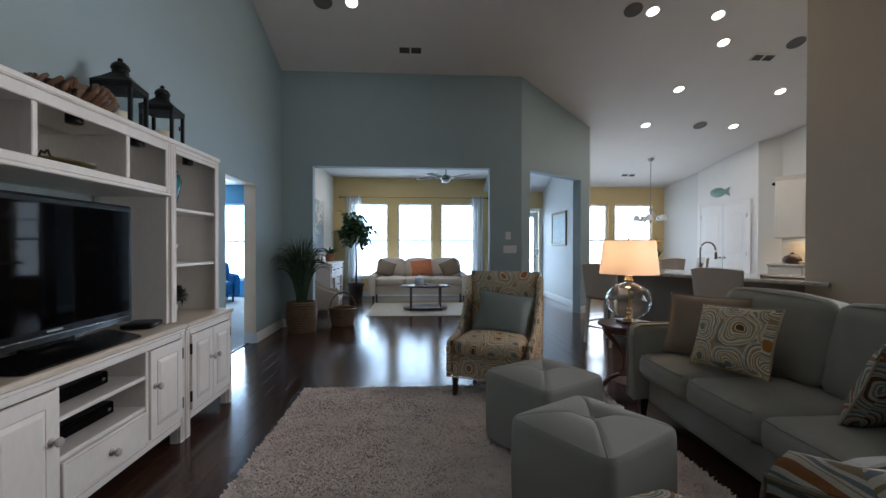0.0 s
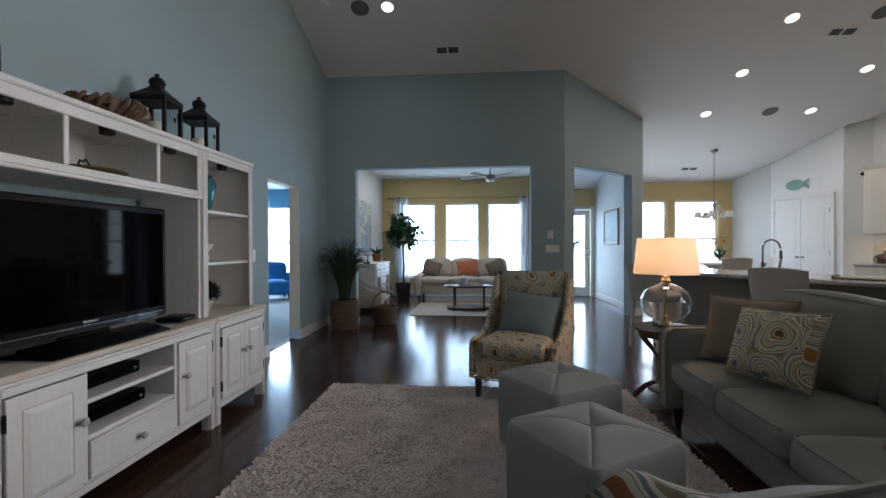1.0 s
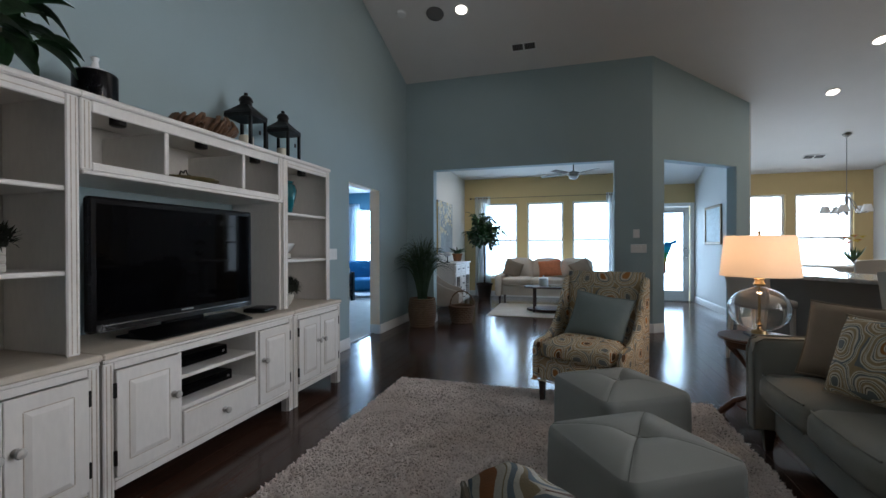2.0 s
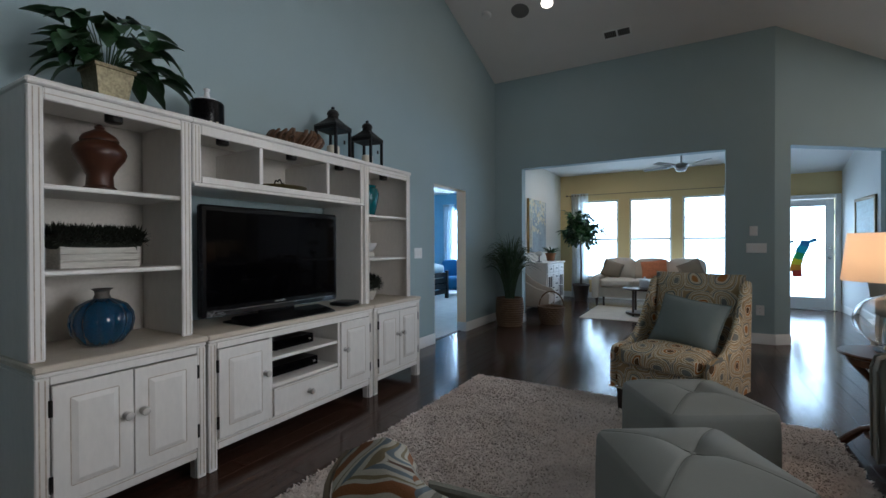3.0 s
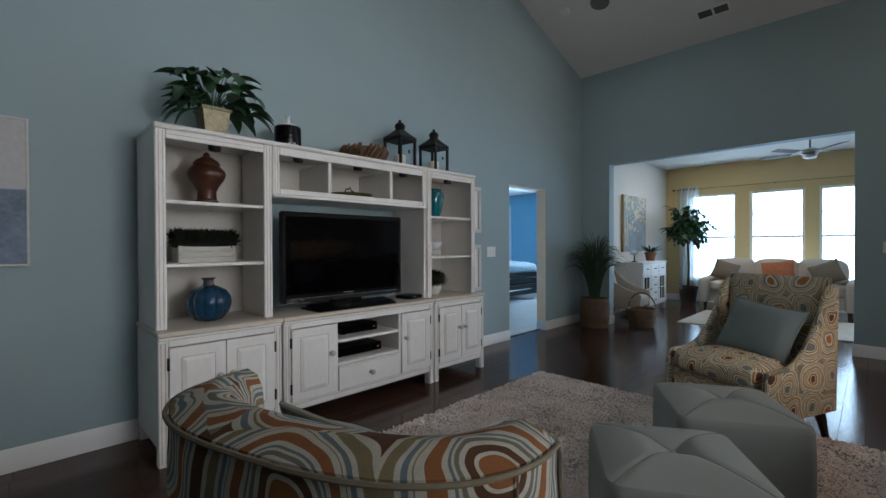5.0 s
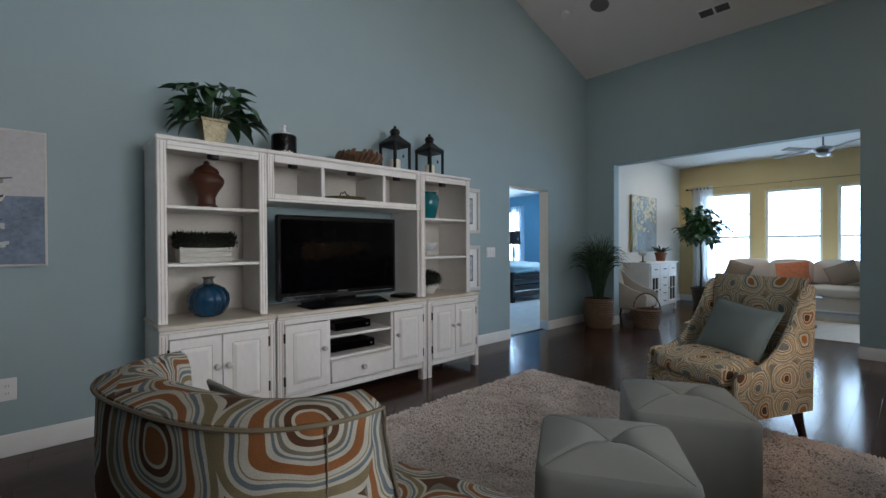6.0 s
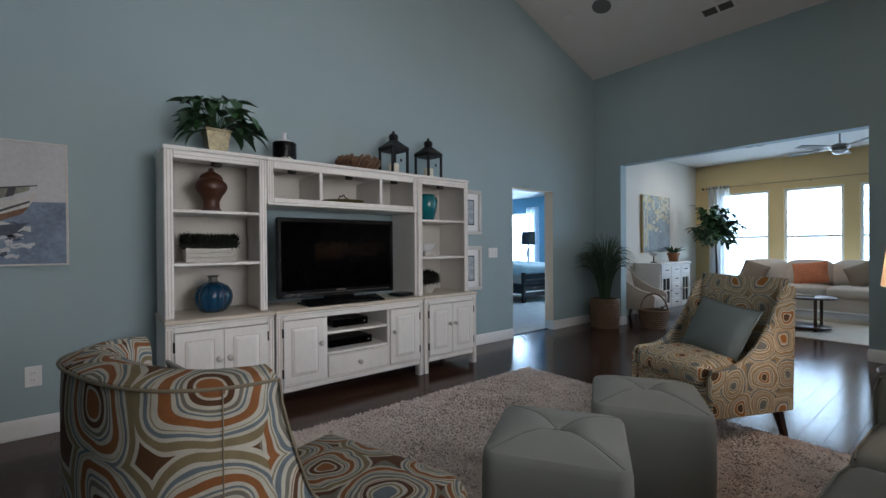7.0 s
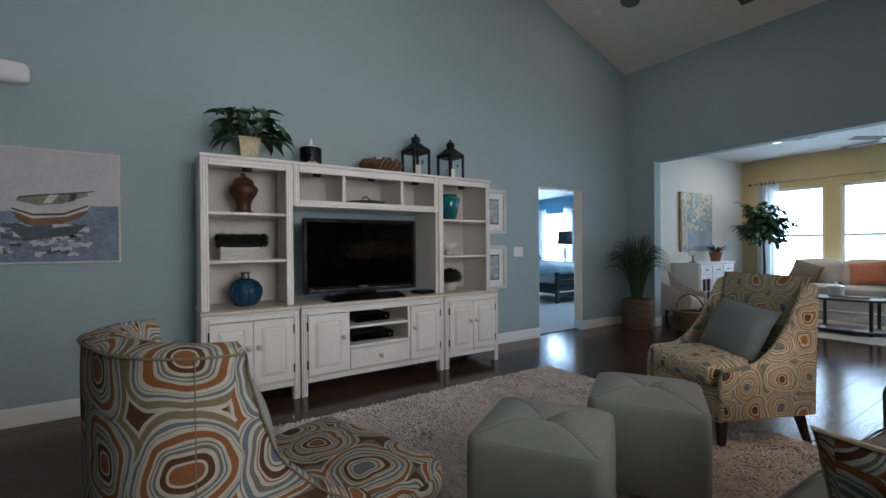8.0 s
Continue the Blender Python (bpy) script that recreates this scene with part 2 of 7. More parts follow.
    def pillow(self, w, h, t, n=14, m=None):
        """A throw pillow lying in its xz plane, thick in the middle, with drawn-out corners."""
        vs, fs = [], []
        for s in (1, -1):
            for i in range(n + 1):
                for j in range(n + 1):
                    u, v = 2 * i / n - 1, 2 * j / n - 1
                    th = (max(0, 1 - u * u) ** 0.42) * (max(0, 1 - v * v) ** 0.42)
                    pin = 1 - 0.075 * (1 - u * u) * (v * v) - 0.0 * u
                    pin2 = 1 - 0.075 * (1 - v * v) * (u * u)
                    wr = 0.012 * math.sin(9 * u + 5 * v) * th * (abs(u) + abs(v)) * 0.5
                    vs.append((u * w / 2 * pin2, s * (t / 2 * th + wr * 0.6), v * h / 2 * pin))
        for k in (0, 1):
            o = k * (n + 1) ** 2
            for i in range(n):
                for j in range(n):
                    q = (o + i * (n + 1) + j, o + (i + 1) * (n + 1) + j, o + (i + 1) * (n + 1) + j + 1, o + i * (n + 1) + j + 1)
                    fs.append(q[::-1] if k == 0 else q)
        return self.add(vs, fs, m)

    def mesh(self, name, material, smooth=35, uv=False):
        me = bpy.data.meshes.new(name); me.from_pydata(self.v, [], self.f); me.update()
        if smooth:
            me.polygons.foreach_set("use_smooth", [True] * len(me.polygons)); me.set_sharp_from_angle(angle=radians(smooth))
        for mm in (material if isinstance(material, (list, tuple)) else [material]):
            me.materials.append(mm)
        if uv:
            lay = me.uv_layers.new(name="UVMap").data
            if isinstance(uv, list):
                for lp in me.loops:
                    lay[lp.index].uv = uv[lp.vertex_index]
            for p in me.polygons if uv is True else ():
                nn = p.normal; ax = max(range(3), key=lambda a: abs(nn[a]) * (1.25 if a == 2 else 1))
                for li in p.loop_indices:
                    c = me.vertices[me.loops[li].vertex_index].co
                    lay[li].uv = ((c.y + 3.3, c.z) if ax == 0 else (c.x, c.z) if ax == 1 else (c.x, c.y + 7.1))
        return me


def part(name, mb, material, parent, label="", uv=False, smooth=35):
    o = new(name, mb.mesh(name, material, smooth, uv)); o.parent = parent
    return tagged(o, label) if label else o


def thing(name, label, category, place=(0, 0, 0), rz=0, group="", kind=""):
    o = new(name); o.matrix_world = pose(*place, 0, 0, rz)
    o.empty_display_size = 0.1
    return tagged(o, label, category, group, kind)


def solo(name, mb, material, label, category, place=(0, 0, 0), rz=0, group="", kind="", uv=False, smooth=35):
    o = new(name, mb.mesh(name, material, smooth, uv)); o.matrix_world = pose(*place, 0, 0, rz)
    return tagged(o, label, category, group, kind)


# ---- the shell of the house ----
LX, FY, SLOPE = -1.737, 7.14, 1 / 3
SO0, SO1 = -1.272, 1.478                  # sides of the opening to the sunroom
BY, SCEIL = 11.10, 2.92
RIDGE = 3.0


def roof(y):
    """Underside of the vaulted ceiling."""
    return 3.93 + SLOPE * (FY - y) if y > RIDGE else 3.93 + SLOPE * (FY - RIDGE) - SLOPE * (RIDGE - y)


def wall(name, p0, p1, t, top, openings, material, label, z0=0.0, breaks=()):
    """A wall from p0 to p1 whose seen face lies on that line; t: thickness to the left of the way. openings: (s0, s1, z0, z1)."""
    a, b = Vector(p0), Vector(p1); L = (b - a).length; u = (b - a) / L; nrm = Vector((-u.y, u.x)) * t
    cuts = sorted({0, L, *breaks, *(s for o in openings for s in o[:2])})
    mb = MB()

    def slab(s0, s1, lo, hi0, hi1):
        if max(hi0, hi1) - lo < 0.005:
            return
        p, q = a + u * s0, a + u * s1
        vs = [(*p, lo), (*q, lo), (*(q + nrm), lo), (*(p + nrm), lo), (*p, hi0), (*q, hi1), (*(q + nrm), hi1), (*(p + nrm), hi0)]
        mb.add(vs, [(0, 1, 5, 4), (1, 2, 6, 5), (2, 3, 7, 6), (3, 0, 4, 7), (4, 5, 6, 7), (3, 2, 1, 0)])
    for s0, s1 in zip(cuts, cuts[1:]):
        y0, y1 = (a + u * s0).y, (a + u * s1).y
        t0, t1 = top(y0), top(y1)
        op = [o for o in openings if o[0] <= s0 + 1e-6 and o[1] >= s1 - 1e-6]
        if op:
            slab(s0, s1, z0, op[0][2], op[0][2]); slab(s0, s1, op[0][3], t0, t1)
        else:
            slab(s0, s1, z0, t0, t1)
    o = new(name, mb.mesh(name, material, 0))
    return tagged(o, label, "wall", kind="structure")


flat = lambda z: (lambda y: z)
VX, VY = 0.7884, 0.6151                      # way of the diagonal wall
DL = 2.048
CXC = 1.985                               # column corner where the angled wall begins
wall("wall_west", (LX, FY), (LX, -2.6), -0.15, roof, [(FY - 6.066, FY - 5.178, 0, 2.035)], WALL, "blue-grey painted wall behind the media cabinet", breaks=(FY - RIDGE,))
wall("wall_north", (LX - 0.15, FY), (CXC, FY), 0.16, flat(4.0), [(SO0 - LX + 0.15, SO1 - LX + 0.15, 0, 2.478)], WALL, "blue-grey wall with a wide opening to the sunroom")
wall("wall_diagonal", (CXC, FY), (CXC + VX * DL, FY + VY * DL), 0.16, lambda y: roof(y) + 0.05, [(0.22, DL - 0.30, 0, 2.478)], WALL, "blue-grey angled wall with an opening to the hall")
wall("wall_hall", (3.50, BY), (3.50, 8.43), 0.13, flat(3.5), [], PALE, "pale painted hall wall carrying a framed picture")
wall("wall_sunroom_west", (-1.70, FY + 0.16), (-1.70, BY), 0.09, flat(3.0), [], CREAM, "cream sunroom wall")
W1, W2, W3 = (-1.22, -0.37), (-0.14, 0.72), (0.92, 1.78)
sx0 = -1.80
wall("wall_sunroom_north", (sx0, BY), (3.63, BY), 0.2, flat(3.0), [(w[0] - sx0, w[1] - sx0, 0.47, 2.30) for w in (W1, W2, W3)] + [(2.50 - sx0, 3.42 - sx0, 0.0, 2.13)], YELLOW, "ochre sunroom wall with three windows and a glass door")
N1, N2 = (4.12, 5.06), (5.23, 6.20)
NY = 10.80
wall("wall_nook_north", (3.63, NY), (6.50, NY), 0.2, flat(3.4), [(w[0] - 3.63, w[1] - 3.63, 0.5, 2.28) for w in (N1, N2)], YELLOW, "ochre breakfast nook wall with windows")
wall("wall_nook_east", (6.50, NY), (6.85, 10.03), 0.15, lambda y: roof(y) + 0.1, [], PALE, "pale angled nook wall")
wall("wall_pantry", (6.85, 10.03), (7.28, 8.77), 0.15, lambda y: roof(y) + 0.1, [], WHITE, "white kitchen wall with a pantry door")
wall("wall_kitchen_east", (7.28, 8.77), (7.60, 8.55), 0.15, lambda y: roof(y) + 0.1, [], PALE, "pale grey kitchen wall")
wall("wall_kitchen_side", (7.60, 8.55), (8.6, 6.4), 0.15, lambda y: roof(y) + 0.1, [], PALE, "pale kitchen wall behind the cupboards")
wall("wall_kitchen_south", (8.6, 6.4), (8.6, 4.0), 0.15, lambda y: roof(y) + 0.1, [], WALL, "kitchen wall")
EX = 4.13
# The opening is made up to let the east fill lamp in.
wall("wall_east", (EX, 4.39), (EX, -2.6), 0.14, roof, [(4.39 - 3.1, 4.39 - 1.3, 1.0, 2.5)], TAN, "taupe wall behind the sofa", breaks=(4.39 - RIDGE,))
wall("wall_kitchen_near", (8.75, 4.39), (EX + 0.14, 4.39), 0.14, roof, [], TAN, "taupe wall end")
wall("wall_south", (EX + 0.14, -2.6), (LX - 0.15, -2.6), 0.14, roof, [], WALL, "plain blue-grey wall")

mb = MB()


def quadslab(mb, x0, x1, ya, yb, t=0.12):
    za, zb = roof(ya), roof(yb)
    mb.add([(x0, ya, za), (x1, ya, za), (x1, yb, zb), (x0, yb, zb), (x0, ya, za + t), (x1, ya, za + t), (x1, yb, zb + t), (x0, yb, zb + t)],
           [(0, 3, 2, 1), (4, 5, 6, 7), (0, 1, 5, 4), (1, 2, 6, 5), (2, 3, 7, 6), (3, 0, 4, 7)])


quadslab(mb, LX - 0.2, 9.0, RIDGE, FY + 0.02)
quadslab(mb, LX - 0.2, 9.0, -2.75, RIDGE)
quadslab(mb, 2.0, 9.0, FY + 0.02, 11.2)
tagged(new("ceiling", mb.mesh("ceiling", CEIL, 0)), "white vaulted ceiling with smooth drywall", "ceiling", kind="structure")
def slab_poly(pts, z0, z1):
    n = len(pts)
    return MB().add([(x, y, z) for z in (z0, z1) for x, y in pts], [tuple(range(n))[::-1], tuple(range(n, 2 * n))] + [(i, (i + 1) % n, n + (i + 1) % n, n + i) for i in range(n)])


mb = slab_poly([(-1.85, FY + 0.08), (2.0, FY + 0.08), (3.56, 8.42), (3.56, BY + 0.1), (-1.85, BY + 0.1)], SCEIL, SCEIL + 0.05)
tagged(new("ceiling_sunroom", mb.mesh("ceiling_sunroom", CEIL, 0)), "flat white sunroom ceiling", "ceiling", kind="structure")

# bedroom shell
wall("wall_bedroom_north", (-8.2, BY), (LX - 0.15, BY), 0.2, flat(2.75), [(-4.75 + 8.2, -3.65 + 8.2, 0.42, 2.26), (-7.3 + 8.2, -6.2 + 8.2, 0.42, 2.26)], BLUE, "blue bedroom wall with windows")
wall("wall_bedroom_west", (-8.2, 4.0), (-8.2, BY + 0.2), 0.15, flat(2.75), [], BLUE, "blue bedroom wall")
wall("wall_bedroom_south", (LX - 0.15, 4.0), (-8.35, 4.0), 0.15, flat(2.75), [], BLUE, "blue bedroom wall")
wall("wall_bedroom_east", (-1.81, BY), (-1.81, 7.31), 0.06, flat(2.75), [], BLUE, "blue bedroom wall")
mb = MB().box(-8.3, LX - 0.16, 3.9, BY + 0.1, 2.7, 2.76, 0)
tagged(new("ceiling_bedroom", mb.mesh("ceiling_bedroom", CEIL, 0)), "flat white bedroom ceiling", "ceiling", kind="structure")
mb = MB().box(-8.3, LX - 0.10, 3.9, BY + 0.1, -0.06, 0.004, 0)
tagged(new("floor_bedroom", mb.mesh("floor_bedroom", CARPET, 0)), "pale cut-pile bedroom carpet", "carpet", kind="structure")
mb = MB().box(-60, 60, BY + 0.2, 120, -0.3, -0.15, 0)
tagged(new("ground", mb.mesh("ground", LAWN, 0)), "sunlit lawn outside the windows", "ground", kind="structure")

# baseboards
BB = [((LX, FY), (LX, 6.066)), ((LX, 5.178), (LX, -2.6)), ((LX, FY), (SO0, FY)), ((SO1, FY), (CXC, FY)),
      ((CXC, FY), (CXC + VX * 0.22, FY + VY * 0.22)), ((CXC + VX * (DL - 0.3), FY + VY * (DL - 0.3)), (CXC + VX * DL, FY + VY * DL)),
      ((-1.70, FY + 0.16), (-1.70, BY)), ((3.5, 8.32), (3.5, BY)), ((-1.70, BY), (2.40, BY)), ((EX, 4.39), (EX, -2.6)),
      ((LX, 6.066), (LX - 0.15, 6.066)), ((LX, 5.178), (LX - 0.15, 5.178)), ((SO0, FY), (SO0, FY + 0.16)), ((SO1, FY), (SO1, FY + 0.16))]
INSIDE = Vector((0.6, 6.0))
for p0, p1 in BB:
    a, b = Vector(p0), Vector(p1); u = (b - a).normalized(); nn = Vector((-u.y, u.x))
    mid = (a + b) / 2
    side = nn if (INSIDE - mid).dot(nn) > 0 else -nn
    if abs(a.x + 1.70) < 0.01 and abs(b.x + 1.70) < 0.01: side = Vector((1, 0))
    if abs(a.y - BY) < 0.01 and abs(b.y - BY) < 0.01: side = Vector((0, -1))
    L = (b - a).length
    ang = math.degrees(math.atan2(u.y, u.x))
    flip = side.dot(nn) < 0
    prof = [(0, 0), (0.014, 0), (0.014, 0.095), (0.009, 0.11), (0.006, 0.125), (0, 0.13)]
    if flip:
        prof = [(-y, z) for y, z in prof]
    o = new("baseboard", MB().prism(prof, -0.0, L, 0.001).mesh("baseboard", TRIM, 30)); o.matrix_world = pose(a.x, a.y, 0.001, 0, 0, ang)
    tagged(o, "white painted moulded baseboard", "baseboard", kind="structure")

# ---- media cabinet wall ----
CAB = mat("distressed_white_wood", (0.75, 0.72, 0.68), 0.45, var=0.06, scale=5, grain=45, bump=0.07, dist=0.001, stretch=(1, 1, 0.35))
CABTOP = mat("worn_cream_top", (0.60, 0.53, 0.44), 0.45, var=0.12, scale=4, grain=50, bump=0.1, stretch=(1, 0.3, 1))
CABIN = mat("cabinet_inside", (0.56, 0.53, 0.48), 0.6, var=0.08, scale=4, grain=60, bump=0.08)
# Brown for bead and groove lines: moulding shade and slight wear in one colour.
WEARSHADE = mat("brown_worn_shaded_line", (0.50, 0.43, 0.35), 0.6, var=0.3, scale=20, grain=90, bump=0.1)
DARKHINGE = mat("dark_iron", (0.03, 0.028, 0.026), 0.45, 0.8, var=0.2, bump=0.1)
CHROME = mat("brushed_steel", (0.55, 0.55, 0.55), 0.25, 1.0, var=0.05, bump=0.02)
KNOBM = mat("smoky_glass_knob", (0.50, 0.48, 0.45), 0.35, 0.3, var=0.15, bump=0.02)
BXF, BXB = -1.172, -1.733                 # front and back of the base units
UXF = -1.252                              # front of the upper units
ZB, ZT = 0.757, 1.948


def knob(par, x, y, z):
    k = part("knob", MB().lathe([(0.016, 0), (0.018, 0.004), (0.012, 0.008), (0.007, 0.012), (0.008, 0.02), (0.017, 0.026), (0.021, 0.034), (0.017, 0.042), (0.006, 0.046)], 12, pose(x, y, z, 0, 90, 0)), KNOBM, par, "faceted glass and metal knob")
    return k


def cab_door(par, y0, y1, z0, z1, xf, knob_at, hinge):
    """A raised-panel door on a front at xf, with a knob and two hinges."""
    d = part("door", MB().box(xf - 0.006, xf + 0.012, y0, y1, z0, z1, 0.003), CAB, par)
    m = 0.062
    part("panel", MB().add([(xf + 0.0125, y0 + m, z0 + m), (xf + 0.0125, y1 - m, z0 + m), (xf + 0.0125, y1 - m, z1 - m), (xf + 0.0125, y0 + m, z1 - m),
                            (xf + 0.020, y0 + m + 0.022, z0 + m + 0.022), (xf + 0.020, y1 - m - 0.022, z0 + m + 0.022), (xf + 0.020, y1 - m - 0.022, z1 - m - 0.022), (xf + 0.020, y0 + m + 0.022, z1 - m - 0.022)],
                           [(4, 5, 6, 7), (0, 1, 5, 4), (1, 2, 6, 5), (2, 3, 7, 6), (3, 0, 4, 7)]), CAB, d, smooth=0)
    g = MB()
    for a, b, c, e in ((y0 + m - 0.004, y0 + m, z0 + m, z1 - m), (y1 - m, y1 - m + 0.004, z0 + m, z1 - m), (y0 + m, y1 - m, z0 + m - 0.004, z0 + m), (y0 + m, y1 - m, z1 - m, z1 - m + 0.004)):
        g.box(xf + 0.011, xf + 0.0135, a, b, c, e, 0.0005)
    part("panel_groove", g, WEARSHADE, d, "brown groove line with shade and wear in its colour")
    knob(d, xf + 0.012, knob_at, z0 + (z1 - z0) * 0.59)
    hy = y0 - 0.004 if hinge == 0 else y1 + 0.004
    for hz in (z0 + 0.09, z1 - 0.09):
        part("hinge", MB().box(xf, xf + 0.014, hy - 0.006, hy + 0.006, hz - 0.035, hz + 0.035, 0.002), DARKHINGE, d, "dark iron hinge")
    return d


def leg(par, y0, y1, xf, z1):
    prof = [(y0, 0), (y1, 0), (y1 + 0.004, z1), (y0 - 0.004, z1)]
    part("leg", MB().prism(prof, xf - 0.055, xf, 0.006), CAB, par)


def base_unit(name, label, y0, y1, kind):
    t = thing(name, label, "cabinet", (BXB, (y0 + y1) / 2, 0)); t.matrix_world = pose(0, 0, 0)
    f, b = BXF, BXB
    part("top", MB().box(b, f + 0.015, y0 - 0.002, y1 + 0.002, ZB - 0.03, ZB, 0.007), CABTOP, t, "worn cream wood top")
    part("top_moulding", MB().box(b + 0.01, f + 0.006, y0 + 0.004, y1 - 0.004, ZB - 0.05, ZB - 0.0305, 0.006), CAB, t)
    part("side", MB().box(b, f - 0.02, y0 + 0.006, y0 + 0.028, 0.10, ZB - 0.0505, 0.002), CAB, t)
    part("side", MB().box(b, f - 0.02, y1 - 0.028, y1 - 0.006, 0.10, ZB - 0.0505, 0.002), CAB, t)
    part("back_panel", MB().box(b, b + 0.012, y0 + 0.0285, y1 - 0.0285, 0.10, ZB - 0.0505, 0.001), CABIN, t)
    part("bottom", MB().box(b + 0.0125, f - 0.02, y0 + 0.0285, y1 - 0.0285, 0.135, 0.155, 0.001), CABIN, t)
    st = 0.05
    # face frame: stiles with two beads, rails
    for a, e in ((y0 + 0.004, y0 + 0.004 + st), (y1 - 0.004 - st, y1 - 0.004)):
        s = part("stile", MB().box(f - 0.0195, f, a, e, 0.0, ZB - 0.0505, 0.005), CAB, t)
        for q in (0.3, 0.7):
            yy = a + (e - a) * q
            part("bead_line", MB().box(f - 0.001, f + 0.0012, yy - 0.0025, yy + 0.0025, 0.02, ZB - 0.06, 0.0005), WEARSHADE, s)
    for yb in (y0 + 0.006, y1 - 0.056):
        part("leg", MB().prism([(yb, 0), (yb + 0.05, 0), (yb + 0.05, 0.14), (yb, 0.14)], b, b + 0.05, 0.004), CAB, t)
        part("leg", MB().prism([(yb, 0), (yb + 0.05, 0), (yb + 0.05, 0.10), (yb, 0.10)], f - 0.07, f - 0.02, 0.004), CAB, t)
    part("top_rail", MB().box(f - 0.0195, f - 0.001, y0 + 0.0545, y1 - 0.0545, ZB - 0.085, ZB - 0.0505, 0.003), CAB, t)
    part("bottom_rail", MB().box(f - 0.0195, f - 0.001, y0 + 0.0545, y1 - 0.0545, 0.11, 0.165, 0.006), CAB, t)
    part("rail_line", MB().box(f - 0.002, f + 0.0005, y0 + 0.056, y1 - 0.056, 0.150, 0.154, 0.0005), WEARSHADE, t)
    i0, i1, z0, z1 = y0 + 0.057, y1 - 0.057, 0.172, ZB - 0.09
    if kind == "pier":
        mid = (y0 + y1) / 2
        cab_door(t, i0, mid - 0.002, z0, z1, f, mid - 0.035, 0)
        cab_door(t, mid + 0.002, i1, z0, z1, f, mid + 0.035, 1)
    else:
        a, c = 2.275, 2.875
        for yy in (a, c):
            part("divider", MB().box(b + 0.0125, f, yy - 0.012, yy + 0.012, 0.155, ZB - 0.0865, 0.003), CAB, t)
        cab_door(t, i0, a - 0.014, z0, z1, f, a - 0.05, 0)
        cab_door(t, c + 0.014, i1, z0, z1, f, c + 0.05, 1)
        for sz in (0.362, 0.532):
            part("shelf", MB().box(b + 0.0125, f - 0.003, a + 0.0125, c - 0.0125, sz - 0.012, sz + 0.010, 0.003), CAB, t)
        d = part("drawer", MB().box(f - 0.02, f + 0.010, a + 0.016, c - 0.016, 0.172, 0.345, 0.004), CAB, t)
        part("drawer_line", MB().box(f + 0.0095, f + 0.0112, a + 0.03, c - 0.03, 0.333, 0.336, 0.0005), WEARSHADE, d)
        knob(d, f + 0.010, (a + c) / 2, 0.255)
    return t


def upper_frame(t, y0, y1, z0, z1, inner, f=UXF, b=BXB):
    """Carcass with a moulded front frame."""
    part("side", MB().box(b, f - 0.018, y0, y0 + 0.024, z0, z1 - 0.03, 0.002), CAB, t)
    part("side", MB().box(b, f - 0.018, y1 - 0.024, y1, z0, z1 - 0.03, 0.002), CAB, t)
    part("top", MB().box(b, f + 0.012, y0 - 0.006, y1 + 0.006, z1 - 0.03, z1, 0.008), CAB, t)
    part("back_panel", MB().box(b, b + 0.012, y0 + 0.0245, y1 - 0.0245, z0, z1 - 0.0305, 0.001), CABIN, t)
    for a, e in ((y0, y0 + inner), (y1 - inner, y1)):
        s = part("stile", MB().box(f - 0.0175, f, a, e, z0, z1 - 0.0305, 0.006), CAB, t)
        for q in (0.35, 0.72):
            yy = a + (e - a) * q
            part("bead_line", MB().box(f - 0.001, f + 0.0012, yy - 0.0022, yy + 0.0022, z0 + 0.01, z1 - 0.04, 0.0005), WEARSHADE, s)


def tower(name, label, y0, y1):
    t = thing(name, label, "bookcase"); z0 = ZB + 0.001
    upper_frame(t, y0, y1, z0, ZT, 0.055)
    part("top_rail", MB().box(UXF - 0.0175, UXF - 0.001, y0 + 0.0555, y1 - 0.0555, ZT - 0.085, ZT - 0.0305, 0.005), CAB, t)
    part("bead_line", MB().box(UXF - 0.002, UXF + 0.0004, y0 + 0.056, y1 - 0.056, ZT - 0.06, ZT - 0.056, 0.0005), WEARSHADE, t)
    for sz in (1.138, 1.512):
        part("shelf", MB().box(BXB + 0.0125, UXF - 0.018, y0 + 0.0245, y1 - 0.0245, sz - 0.022, sz, 0.005), CAB, t)
    part("shelf_light", MB().lathe([(0.03, 0), (0.036, 0.004), (0.036, 0.076), (0.03, 0.078)], 16, pose(-1.32, (y0 + y1) / 2, ZT - 0.109)), DARKHINGE, t, "small black puck light")
    return t


base_unit("media_pier_base", "distressed white two-door cabinet standing on dark floorboards", 1.152, 1.865, "pier")
base_unit("media_console", "distressed white console with doors, drawer and open shelves", 1.87, 3.272, "mid")
base_unit("media_pier_base", "distressed white two-door cabinet beside the console", 3.277, 3.975, "pier")
tower("shelf_tower", "white open shelf tower on the wide base", 1.165, 1.838)
tower("shelf_tower", "white open shelf tower with pottery", 3.272, 3.935)
t = thing("media_bridge", "white three-compartment bridge shelf over the television", "shelf")
upper_frame(t, 1.842, 3.268, 1.593, ZT, 0.05)
part("bottom", MB().box(BXB, UXF + 0.004, 1.848, 3.262, 1.575, 1.5925, 0.005), CAB, t)
part("bottom_rail", MB().box(UXF - 0.0175, UXF - 0.001, 1.893, 3.217, 1.5935, 1.633, 0.005), CAB, t)
part("top_rail", MB().box(UXF - 0.0175, UXF - 0.001, 1.893, 3.217, ZT - 0.085, ZT - 0.0305, 0.005), CAB, t)
